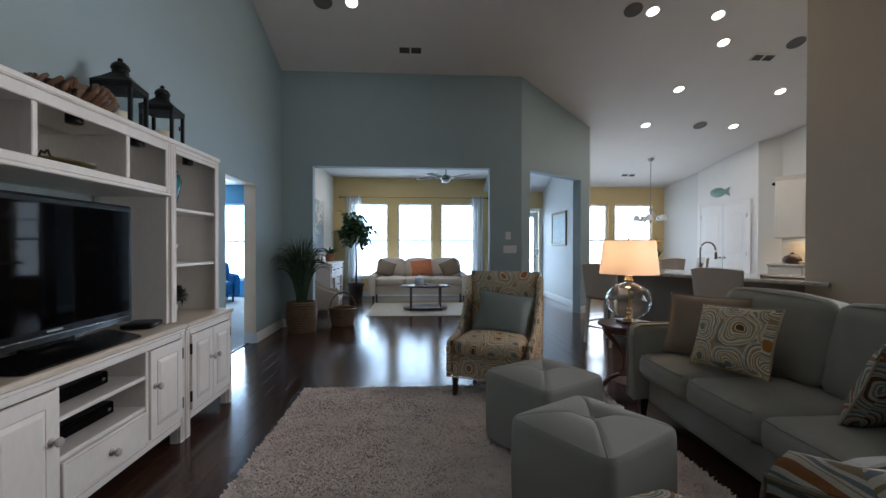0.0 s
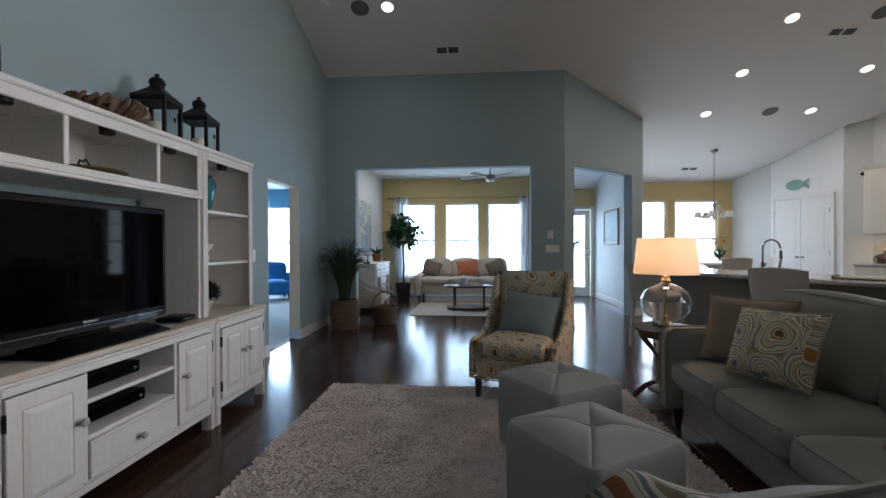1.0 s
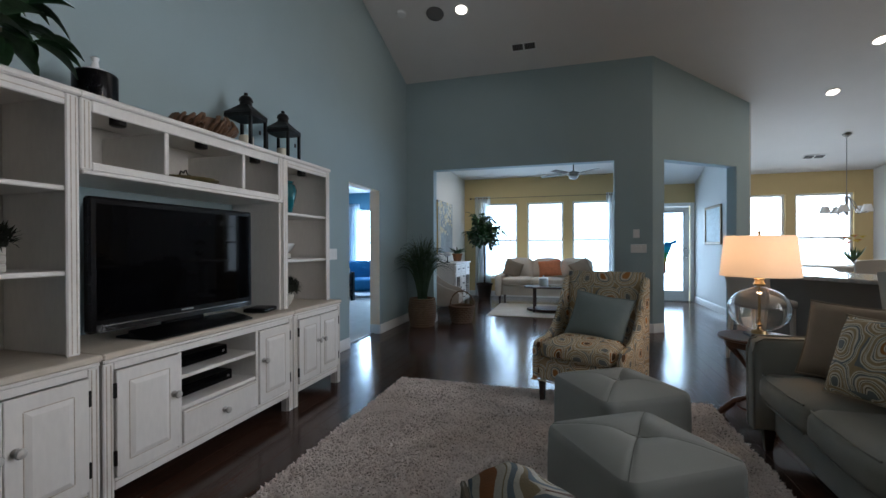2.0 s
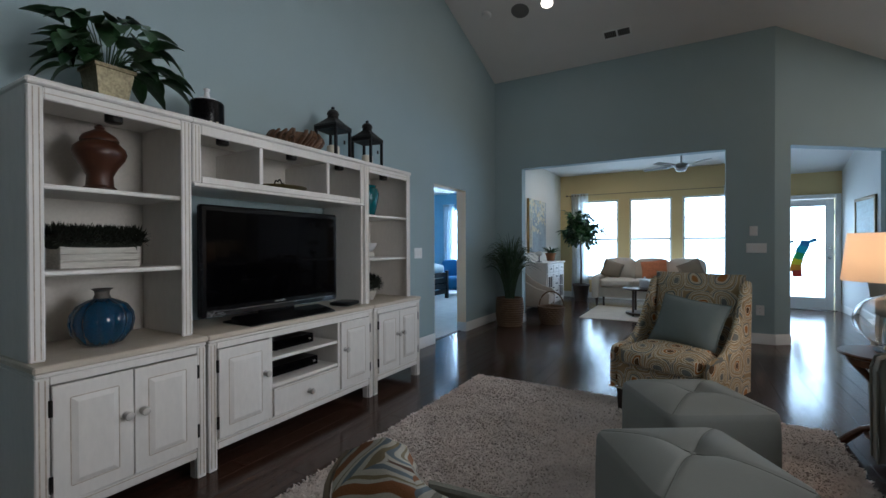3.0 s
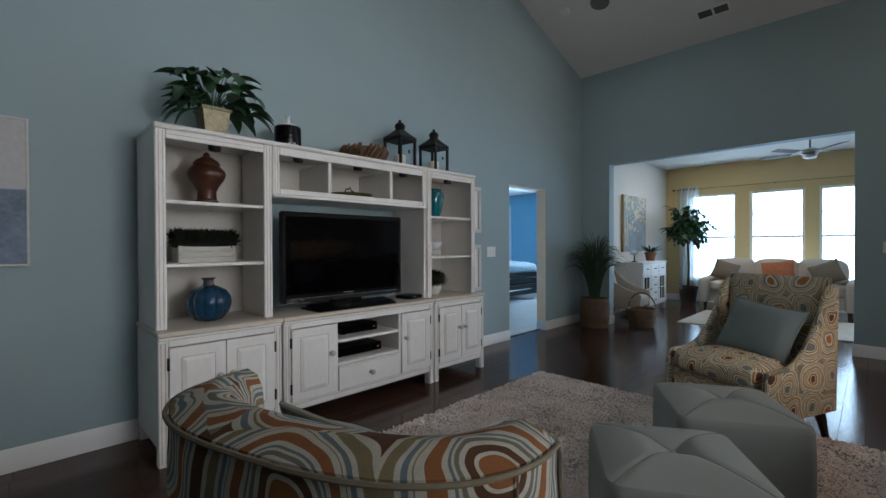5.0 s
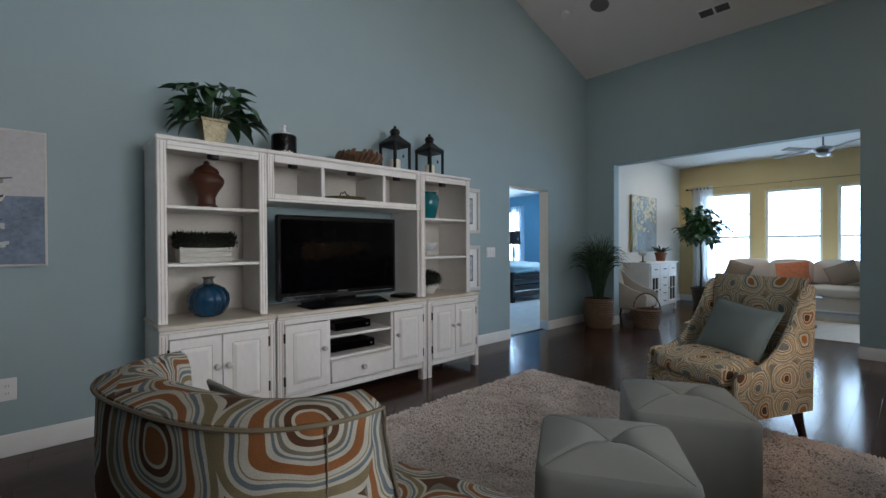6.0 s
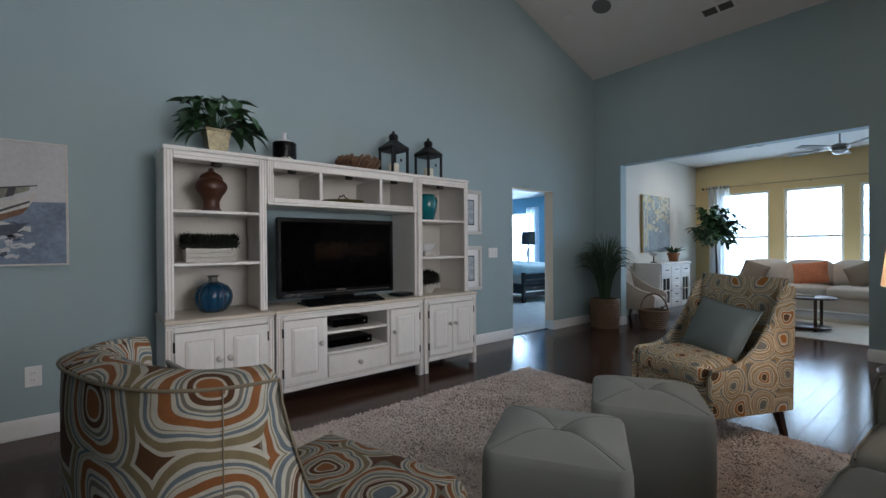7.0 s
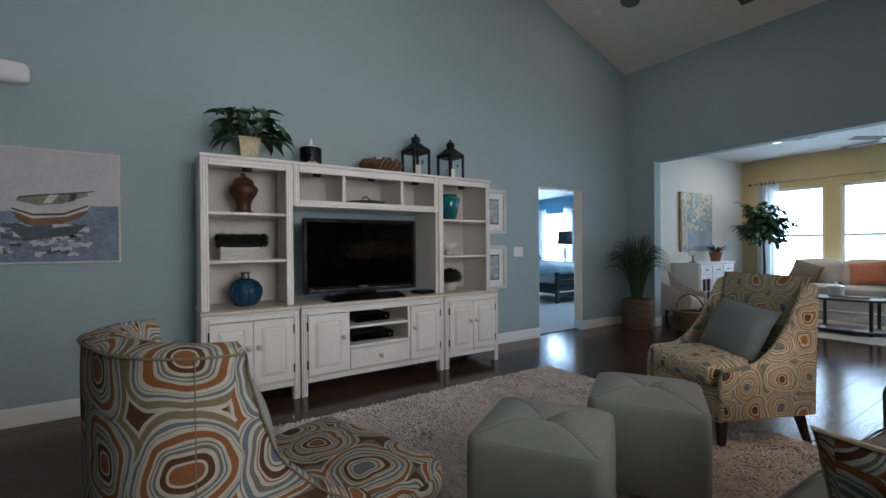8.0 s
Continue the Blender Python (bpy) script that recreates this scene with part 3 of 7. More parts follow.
for yy in (2.28, 2.86):
    part("divider", MB().box(BXB + 0.0125, UXF - 0.004, yy - 0.014, yy + 0.014, 1.634, ZT - 0.086, 0.004), CAB, t)
for yy in (2.06, 2.57, 3.04):
    part("shelf_light", MB().lathe([(0.03, 0), (0.036, 0.004), (0.036, 0.070), (0.03, 0.072)], 16, pose(-1.32, yy, ZT - 0.103)), DARKHINGE, t, "small black puck light")
t = thing("bridge_side_panel", "white upright panel between console and bridge", "panel")
part("panel", MB().box(BXB + 0.05, UXF - 0.02, 3.244, 3.268, ZB + 0.001, 1.5745, 0.003), CAB, t)

# television
PLASTIC = mat("gloss_black_plastic", (0.005, 0.005, 0.006), 0.25, var=0.1, bump=0.0, spec=0.2)
SCREEN = mat("dark_screen", (0.0015, 0.0015, 0.002), 0.04, var=0.1, bump=0.0, spec=0.06)
t = thing("television", "black flat-screen television on a low stand", "television", (-1.36, 2.50, ZB), 90)
tv = t
TW, TH = 1.11, 0.672
part("casing", MB().box(-TW / 2, TW / 2, 0.0, 0.045, 0.062, 0.062 + TH, 0.012), PLASTIC, t)
part("back_housing", MB().box(-0.40, 0.40, 0.0455, 0.10, 0.16, 0.60, 0.03), PLASTIC, t)
part("screen", MB().box(-TW / 2 + 0.035, TW / 2 - 0.035, -0.0015, 0.003, 0.125, 0.062 + TH - 0.035, 0.0006), SCREEN, t, "glossy dark screen")
part("speaker_bar", MB().prism([(-0.012, 0.0), (0.02, 0.0), (0.02, 0.03), (-0.004, 0.034)], -TW / 2 + 0.03, TW / 2 - 0.03, 0.003, pose(0, 0, 0.066)), PLASTIC, t)
part("bright_strip", MB().box(-TW / 2 + 0.06, TW / 2 - 0.06, -0.014, -0.0125, 0.094, 0.097, 0.0003), CHROME, t, "thin silver strip")
part("badge", MB().box(-0.045, 0.045, -0.0032, -0.0017, 0.108, 0.117, 0.0004), CHROME, t, "small silver badge")
part("neck", MB().box(-0.14, 0.14, 0.012, 0.05, 0.014, 0.0615, 0.006), PLASTIC, t)
part("stand", MB().prism([(-0.17, 0.0005), (-0.172, 0.012), (-0.10, 0.030), (-0.02, 0.044), (0.0115, 0.046), (0.0115, 0.0135), (0.10, 0.0135), (0.10, 0.0005)], -0.36, 0.36, 0.008), PLASTIC, t, smooth=50)

# ---- living room seating ----
SOFA = mat("grey_sage_twill", (0.235, 0.236, 0.21), 0.9, var=0.10, scale=5, grain=330, bump=0.45, dist=0.002, spec=0.2)
OTTO = mat("grey_blue_microfibre", (0.26, 0.272, 0.258), 0.8, var=0.08, scale=4, grain=380, bump=0.25, dist=0.001, spec=0.25)
SEAM = mat("dark_seam_thread", (0.15, 0.16, 0.15), 0.9, bump=0.1)
TAUPE = mat("taupe_velvet", (0.26, 0.205, 0.15), 0.85, var=0.12, scale=8, grain=250, bump=0.3, spec=0.2)
BLUECUSH = mat("dusty_blue_linen", (0.20, 0.24, 0.24), 0.85, var=0.08, scale=7, grain=300, bump=0.35, spec=0.2)
WOODLEG = mat("espresso_wood", (0.035, 0.018, 0.012), 0.35, var=0.3, scale=9, grain=60, bump=0.08, stretch=(1, 1, 0.2))
CHERRY = mat("cherry_wood", (0.10, 0.038, 0.018), 0.28, var=0.3, scale=5, grain=60, bump=0.06, stretch=(0.4, 3, 3))
cr, ol, ru, sl, tn, br = (0.72, 0.65, 0.50), (0.20, 0.16, 0.095), (0.42, 0.18, 0.05), (0.20, 0.215, 0.205), (0.40, 0.295, 0.165), (0.13, 0.07, 0.035)
PRINT_A = medallion("medallion_print_beige", [(ru, br, sl, tn, ol, tn, sl, tn), (sl, ol, tn, br, tn, sl, ol, tn), (br, ru, tn, sl, tn, ol, tn, sl)], 5.2, cr, 0.34)
wh, sb, og, rs, gy = (0.38, 0.36, 0.30), (0.105, 0.135, 0.155), (0.17, 0.135, 0.072), (0.20, 0.078, 0.024), (0.13, 0.125, 0.10)
dk = (0.075, 0.032, 0.013)
PRINT_B = medallion("medallion_print_bold", [(dk, rs, og, sb, gy, rs, og, sb, dk), (sb, og, dk, rs, gy, sb, og, rs, gy), (rs, dk, gy, sb, rs, og, sb, og, dk)], 4.4, wh, 0.34)


def taper_leg(par, x, y, h, r=0.02, lean=(0, 0), material=None, m=None):
    k = r * 0.62
    vs = [(x + lean[0] - k, y + lean[1] - k, 0), (x + lean[0] + k, y + lean[1] - k, 0), (x + lean[0] + k, y + lean[1] + k, 0), (x + lean[0] - k, y + lean[1] + k, 0),
          (x - r, y - r, h), (x + r, y - r, h), (x + r, y + r, h), (x - r, y + r, h)]
    part("leg", MB().add(vs, [(3, 2, 1, 0), (4, 5, 6, 7), (0, 1, 5, 4), (1, 2, 6, 5), (2, 3, 7, 6), (3, 0, 4, 7)]), material or WOODLEG, par, smooth=0)


# slipper chair, faces -y in its own space
def slipper_chair(place, rz):
    t = thing("slipper_chair", "medallion-print slipper chair with a low sweeping back on the rug's edge", "chair", place, rz)
    w, SH = 0.33, 0.50
    part("seat_base", MB().pad(2 * w - 0.002, 0.60, 0.20, 0.03, 0.004, 8, pose(0, -0.05, 0.285)), PRINT_A, t, uv=True)
    part("seat_cushion", MB().pad(2 * w - 0.06, 0.66, 0.145, 0.05, 0.022, 10, pose(0, -0.06, SH - 0.055)), PRINT_A, t, uv=True)
    # raked back panel, slightly hollow
    mb = MB(); N, M = 14, 14
    vs, fs = [], []
    for side in (0, 1):
        for i in range(N + 1):
            for j in range(M + 1):
                u, v = i / N * 2 - 1, j / M
                z = 0.40 + v * 0.64 + (0.0 if v < 1 else 0)
                y = 0.155 + 0.07 * v ** 1.15 - 0.03 * (1 - u * u)
                th = 0.085 * (1 - 0.25 * v)
                e = min(1, (1 - abs(u)) * 9) ** 0.5 * min(1, (1 - v) * 9 + 0.0) ** 0.5
                yy = y + (th * 0.5) + (th * 0.5 * (0.25 + 0.75 * e)) * (1 if side else -1)
                vs.append((u * (w + 0.018 * v), yy, z))
    k = (N + 1) * (M + 1)
    for s in (0, 1):
        for i in range(N):
            for j in range(M):
                q = (s * k + i * (M + 1) + j, s * k + (i + 1) * (M + 1) + j, s * k + (i + 1) * (M + 1) + j + 1, s * k + i * (M + 1) + j + 1)
                fs.append(q if s == 0 else q[::-1])
    edge = [(i, 0) for i in range(N)] + [(N, j) for j in range(M)] + [(i, M) for i in range(N, 0, -1)] + [(0, j) for j in range(M, 0, -1)]
    for a in range(len(edge)):
        p, q = edge[a], edge[(a + 1) % len(edge)]
        ip, iq = p[0] * (M + 1) + p[1], q[0] * (M + 1) + q[1]
        fs.append((iq, ip, k + ip, k + iq))
    part("backrest", mb.add(vs, fs), PRINT_A, t, uv=True, smooth=60)
    # sides sweep from the top of the back down to the seat's front corner
    top = []
    for i in range(15):
        q = i / 14
        y = -0.30 + 0.49 * q
        z = SH + 0.005 + 0.02 * q + 0.44 * max(0, (q - 0.18) / 0.82) ** 2.1
        top.append((y, z))
    prof = [(-0.355, 0.19), (-0.365, 0.30), (-0.36, 0.44), (-0.335, SH - 0.005)] + top + [(0.25, 1.0), (0.285, 0.99), (0.292, 0.94), (0.28, 0.60), (0.265, 0.19)]
    for s in (-1, 1):
        a = s * (w + 0.001); b = s * (w + 0.052)
        part("side_panel", MB().prism(prof, min(a, b), max(a, b), 0.014), PRINT_A, t, uv=True, smooth=50)
    part("welt", MB().tube([(-w - 0.05, -0.364, 0.192), (w + 0.05, -0.364, 0.192)], 0.006, 6), PRINT_A, t, uv=True)
    for x in (-w + 0.02, w - 0.02):
        taper_leg(t, x, -0.31, 0.186, 0.024)
        taper_leg(t, x, 0.205, 0.19, 0.024, (0.0, 0.065))
    t.scale = (0.92, 1.04, 0.985)
    return t


slipper_chair((1.036, 4.125, 0.0), -24)
CH = pose(1.036, 4.125, 0, 0, 0, -24)


def throw(name, label, m, w, h, t, material, uv=False, welt=None):
    o = thing(name, label, "pillow"); o.matrix_world = m
    part("cover", MB().pillow(w, h, t), material, o, uv=uv, smooth=80)
    if welt:
        n = 24; pts = []
        for a, b in (((-1, -1), (1, -1)), ((1, -1), (1, 1)), ((1, 1), (-1, 1)), ((-1, 1), (-1, -1))):
            for i in range(n // 4):
                f = i / (n // 4); u, v = a[0] + (b[0] - a[0]) * f, a[1] + (b[1] - a[1]) * f
                pts.append((u * w / 2 * (1 - 0.075 * (1 - v * v) * u * u), 0, v * h / 2 * (1 - 0.075 * (1 - u * u) * v * v)))
        pts.append(pts[0])
        part("piping", MB().tube(pts, 0.006, 6), welt, o)
    return o


throw("throw_pillow", "plain dusty blue pillow leaning in the slipper chair", CH @ pose(0.04, 0.015, 0.665, -25, 6, -4), 0.48, 0.385, 0.15, BLUECUSH, welt=BLUECUSH)

# ottomans
def ottoman(m, lab):
    t = thing("ottoman", lab, "ottoman", group="cube ottomans"); t.matrix_world = m
    a, H = 0.268, 0.52
    N = 20; vs, fs, ids = [], [], {}
    mb = MB()
    # body with rounded uprights
    seg = []
    r = 0.06
    for cx, cy, s0 in ((a - r, a - r, 0), (-(a - r), a - r, 90), (-(a - r), -(a - r), 180), (a - r, -(a - r), 270)):
        for q in range(7):
            an = radians(s0 + q * 15); seg.append((cx + r * math.cos(an), cy + r * math.sin(an)))
    n = len(seg); rows = [(0.03, 0.985), (0.05, 1.0), (0.2, 1.012), (0.35, 1.01), (0.455, 1.0), (0.478, 0.985), (0.490, 0.955)]
    V = [(x * k, y * k, z) for z, k in rows for x, y in seg]
    F = [(i * n + j, i * n + (j + 1) % n, (i + 1) * n + (j + 1) % n, (i + 1) * n + j) for i in range(len(rows) - 1) for j in range(n)]
    F.append(tuple(range(n))[::-1])
    part("body", MB().add(V, F), OTTO, t, smooth=60)
    # top pulled down along the two diagonals to a knot in the middle
    rings = 12; V, F = [], []
    for i in range(rings + 1):
        f = 1 - i / rings
        for x, y in seg:
            px, py = x * 0.955 * f, y * 0.955 * f
            d = abs(abs(px) - abs(py)) / a
            dome = 0.052 * (1 - f ** 2.6)
            groove = 0.008 * math.exp(-(d / 0.05) ** 2) * (1 - f ** 6) + 0.028 * math.exp(-(f / 0.22) ** 2)
            V.append((px, py, 0.490 + dome - groove))
    F = [(i * n + j, i * n + (j + 1) % n, (i + 1) * n + (j + 1) % n, (i + 1) * n + j) for i in range(rings) for j in range(n)]
    part("tufted_top", MB().add(V, F), OTTO, t, smooth=80)
    for sx, sy in ((1, 1), (1, -1)):
        pts = []
        for i in range(19):
            s = -1 + i / 9; f = abs(s); k = 0.955 * a * 0.93 * s
            z = 0.490 + 0.052 * (1 - f ** 2.6) - 0.008 * (1 - f ** 6) - 0.028 * math.exp(-(f / 0.22) ** 2) + 0.001
            pts.append((k * sx, k * sy, z))
        part("seam", MB().tube(pts, 0.0022, 5), SEAM, t)
    part("button", MB().lathe([(0.012, 0), (0.011, 0.004), (0.004, 0.006)], 12, pose(0, 0, 0.506)), OTTO, t)
    for x in (-0.18, 0.18):
        for y in (-0.18, 0.18):
            part("foot", MB().lathe([(0.018, 0), (0.022, 0.034)], 10, pose(x, y, 0)), WOODLEG, t)
    t.scale = (1, 1, 0.91)
    return t


ottoman(pose(1.11, 2.282, 0.026, 0, 0, 32), "grey-blue cube ottoman with a pleated top, nearer the armchair")
ottoman(pose(1.112, 3.03, 0.026, 0, 0, 31), "grey-blue cube ottoman with a pleated top, beside the slipper chair")

# sofa, faces -x; local x runs along its length
def sofa():
    t = thing("sofa", "grey-sage sofa with three seat and two back cushions, piped edges", "sofa", (2.36, 2.555, 0), -92)
    L, D, AW = 1.02, 0.47, 0.165          # half length, half depth, arm width
    wi = 2 * (L - AW)
    part("base", MB().pad(wi - 0.01, 2 * D - 0.12, 0.20, 0.03, 0.004, 8, pose(0, 0.02, 0.222)), SOFA, t)
    for s in (-1, 1):
        prof = [(-D, 0.13), (-D - 0.005, 0.60), (-D + 0.012, 0.655), (-D + 0.05, 0.677), (-0.1, 0.685), (D - 0.1, 0.69), (D, 0.68), (D, 0.13)]
        a, b = s * (L - AW), s * L
        arm = part("arm", MB().prism(prof, min(a, b), max(a, b), 0.04), SOFA, t, smooth=60)
        for e in (a + s * 0.03, b - s * 0.03):
            part("piping", MB().tube([(e, y - 0.004, z + 0.003) for y, z in prof[:-1]], 0.006, 6), SOFA, arm)
    part("back_frame", MB().prism([(D - 0.2, 0.15), (D - 0.10, 0.82), (D - 0.05, 0.86), (D, 0.82), (D + 0.005, 0.15)], -L + AW + 0.002, L - AW - 0.002, 0.04), SOFA, t, smooth=60)
    w = wi / 3
    for i in (-1, 0, 1):
        c = part("seat_cushion", MB().pad(w - 0.006, 0.70, 0.165, 0.055, 0.022, 14, pose(i * w, -0.115, 0.408)), SOFA, t, smooth=70)
        for z in (0.478, 0.340):
            part("piping", MB().tube([(i * w - w / 2 + 0.035, -0.450, z), (i * w - w / 4, -0.463, z), (i * w + w / 4, -0.463, z), (i * w + w / 2 - 0.035, -0.450, z)], 0.005, 6), SOFA, c)
    w = wi / 2
    for i in (-0.5, 0.5):
        m = pose(i * w, 0.225, 0.71, -13)
        c = part("back_cushion", MB().pad(w - 0.006, 0.22, 0.50, 0.07, 0.03, 14, m), SOFA, t, smooth=70)
        part("piping", MB().tube([m @ Vector((-w / 2 + 0.06, -0.085, 0.228)), m @ Vector((-w / 4, -0.09, 0.242)), m @ Vector((w / 4, -0.09, 0.242)), m @ Vector((w / 2 - 0.06, -0.085, 0.228))], 0.005, 6), SOFA, c)
    for x in (-L + 0.10, L - 0.10):
        for y in (-D + 0.08, D - 0.08):
            taper_leg(t, x, y, 0.135, 0.03)


sofa()
PIPE = mat("tan_piping", (0.33, 0.27, 0.19), 0.8, bump=0.2)
throw("throw_pillow", "plain taupe velvet pillow with a flanged edge, on the sofa", pose(2.30, 3.225, 0.715, -18, 0, -54), 0.50, 0.43, 0.17, TAUPE, welt=TAUPE)
throw("throw_pillow", "medallion-print pillow leaning on the taupe one", pose(2.20, 2.835, 0.715, -20, -3, -75), 0.50, 0.40, 0.16, PRINT_A, uv=True, welt=PIPE)
throw("throw_pillow", "bold medallion-print pillow at the end of the sofa", pose(2.315, 2.036, 0.688, 24, 0, 4), 0.41, 0.428, 0.16, PRINT_B, uv=True, welt=PIPE)

DKPIPE = mat("olive_piping", (0.14, 0.115, 0.075), 0.85, bump=0.2)
# barrel swivel chair, faces -y in its own space
def barrel_chair(place, rz):
    t = thing("barrel_chair", "barrel swivel chair in bold medallion print on the dark floor", "chair", place, rz)
    W, B = 0.308, 0.215
    EDGE = ((0.0, 1.004), (0.005, 0.96), (0.017, 0.915), (0.041, 0.838), (0.07, 0.757), (0.10, 0.71), (0.146, 0.657), (0.215, 0.59), (0.30, 0.53), (0.40, 0.48), (0.50, 0.45), (0.64, 0.435))
    reach = [0.64, 0.57, 0.50, 0.45, 0.40, 0.35, 0.30, 0.257, 0.215, 0.18, 0.146, 0.122, 0.10, 0.085, 0.07, 0.055, 0.041, 0.028, 0.017, 0.010, 0.005, 0.002]
    path = [(W, -q) for q in reach]
    for i in range(29):
        a = math.pi * i / 28
        path.append((W * math.copysign(abs(math.cos(a)) ** 0.72, math.cos(a)), B * math.sin(a) ** 0.95))
    path += [(-W, -q) for q in reach[::-1]]
    n = len(path)

    def height(x, y):
        q = -y
        if q <= 0:
            return 1.004 + 0.012 * min(1.0, y / B)
        for (q0, h0), (q1, h1) in zip(EDGE, EDGE[1:]):
            if q <= q1:
                return h0 + (h1 - h0) * (q - q0) / (q1 - q0)
        return EDGE[-1][1]
    def inward(i, d):
        p0, p1 = Vector(path[max(i - 1, 0)]), Vector(path[min(i + 1, n - 1)])
        tt = (p1 - p0).normalized(); nn = Vector((-tt.y, tt.x))
        return Vector(path[i]) + nn * d
    def flare(z):
        return 0.006 * (z - 0.1)

    def roll(i):
        return 0.76 + 0.24 * max(0.0, min(1.0, (path[i][1] + 0.03) / 0.10))     # the rim thins out towards the wing fronts
    cols = []
    for i in range(n):
        h = height(*path[i]); th = 0.075
        row = []
        for q in (0.09, 0.2, 0.32, 0.44, 0.56, 0.68, 0.8, 0.91):
            z = 0.08 + (h - 0.095) * q; p = inward(i, -flare(z)); row.append((p.x, p.y, z))
        row.append((*inward(i, -flare(h) + 0.004), h - 0.012))
        for k, dz in ((0.02, 0.002), (0.05, 0.010), (0.08, 0.002)):
            row.append((*inward(i, k * roll(i)), h + dz - 0.004))
        row.append((*inward(i, 0.096 * roll(i)), h - 0.025))
        for q in (0.8, 0.6, 0.4, 0.2):
            z = 0.36 + (h - 0.40) * q; row.append((*inward(i, 0.101 * roll(i) + 0.05 * (1 - q)), max(z, 0.36)))
        cols.append(row)
    m = len(cols[0])
    V = [p for r in cols for p in r]
    F = [(i * m + j, i * m + j + 1, (i + 1) * m + j + 1, (i + 1) * m + j) for i in range(n - 1) for j in range(m - 1)]
    F += [tuple(range(m)), tuple((n - 1) * m + j for j in range(m))[::-1]]
    su, UVS = 0.0, []
    for i in range(n):
        if i:
            su += (Vector(path[i]) - Vector(path[i - 1])).length
        sv = cols[i][0][2]
        for j in range(m):
            if j:
                sv += (Vector(cols[i][j]) - Vector(cols[i][j - 1])).length
            UVS.append((su + 0.07, sv))
    part("shell", MB().add(V, F), PRINT_B, t, uv=UVS, smooth=60)
    part("rim_piping", MB().tube([tuple(Vector((*inward(i, -flare(height(*path[i])) - 0.001), height(*path[i]) - 0.016))) for i in range(n)], 0.0035, 6), DKPIPE, t)
    for i in (26, n - 27):
        p = inward(i, -0.001); h = height(*path[i])
        part("seam", MB().tube([(*inward(i, -flare(z) - 0.0005), z) for z in (0.1, 0.4, 0.7, h - 0.02)], 0.0014, 5), DKPIPE, t)
    part("seat_base", MB().pad(2 * W - 0.02, 0.80, 0.27, 0.04, 0.004, 8, pose(0, -0.235, 0.22)), PRINT_B, t, uv=True)
    part("seat_cushion", MB().pad(2 * W - 0.20, 0.62, 0.145, 0.05, 0.02, 12, pose(0, -0.14, 0.415)).pad(2 * W + 0.07, 0.36, 0.15, 0.06, 0.022, 12, pose(0, -0.53, 0.418)), PRINT_B, t, uv=True)
    part("swivel_base", MB().lathe([(0.25, 0), (0.26, 0.015), (0.24, 0.05), (0.20, 0.085)], 32, pose(0, -0.18, 0)), WOODLEG, t, "round dark swivel base")
    return t


TUB = pose(1.042, 0.983, 0, 0, 0, 198)
barrel_chair((1.042, 0.983, 0), 198)
throw("throw_pillow", "plain grey-sage pillow inside the barrel chair", TUB @ pose(0.0, -0.10, 0.715, -16, -3, 0), 0.46, 0.44, 0.15, SOFA, welt=SOFA)

# end table and lamp
t = thing("end_table", "round cherry-wood pedestal table between sofa and hall", "table", (2.12, 3.94, 0))
part("tabletop", MB().lathe([(0.0, 0.581), (0.235, 0.581), (0.25, 0.587), (0.252, 0.598), (0.245, 0.605), (0.0, 0.606)], 48, cap=False), CHERRY, t)
part("apron", MB().lathe([(0.21, 0.536), (0.215, 0.5805)], 40), CHERRY, t)
for a in (30, 150, 270):
    pts, rr = [], []
    for i in range(15):
        q = i / 14
        rad = 0.185 - 0.15 * math.sin(math.pi * q) ** 1.2 + 0.05 * (1 - q) * (1 if q < 0.25 else 0)
        pts.append((rad * math.cos(radians(a)), rad * math.sin(radians(a)), 0.012 + 0.526 * q)); rr.append(0.017 + 0.008 * math.cos(q * 6))
    part("leg", MB().tube(pts, rr, 10), CHERRY, t)
part("lower_shelf", MB().lathe([(0.0, 0.10), (0.13, 0.10), (0.135, 0.108), (0.13, 0.116), (0.0, 0.117)], 32, cap=False), CHERRY, t)
SHADE = bpy.data.materials.new("linen_lampshade"); SHADE.use_nodes = True
sn, slk = SHADE.node_tree.nodes, SHADE.node_tree.links
sb_ = sn["Principled BSDF"]; sb_.inputs["Base Color"].default_value = (0.80, 0.71, 0.60, 1); sb_.inputs["Roughness"].default_value = 0.9
sb_.inputs["Emission Color"].default_value = (1.0, 0.62, 0.32, 1); sb_.inputs["Emission Strength"].default_value = 0.05
wv = sn.new("ShaderNodeTexNoise"); wv.inputs["Scale"].default_value = 260; bpn = sn.new("ShaderNodeBump"); bpn.inputs["Strength"].default_value = 0.2
slk.new(wv.outputs[0], bpn.inputs["Height"]); slk.new(bpn.outputs[0], sb_.inputs["Normal"])
tl = sn.new("ShaderNodeBsdfTranslucent"); tl.inputs[0].default_value = (0.82, 0.70, 0.56, 1); smx = sn.new("ShaderNodeMixShader"); smx.inputs[0].default_value = 0.34
slk.new(sb_.outputs[0], smx.inputs[1]); slk.new(tl.outputs[0], smx.inputs[2]); slk.new(smx.outputs[0], sn["Material Output"].inputs[0])
BRASS = mat("aged_brass", (0.45, 0.33, 0.17), 0.3, 1.0, var=0.1, bump=0.02)
t = thing("table_lamp", "glass globe table lamp with a lit linen shade", "lamp", (2.12, 3.94, 0.607))
part("plinth", MB().box(-0.075, 0.075, -0.075, 0.075, 0, 0.022, 0.004), WOODLEG, t, "dark wooden plinth")
R = 0.185
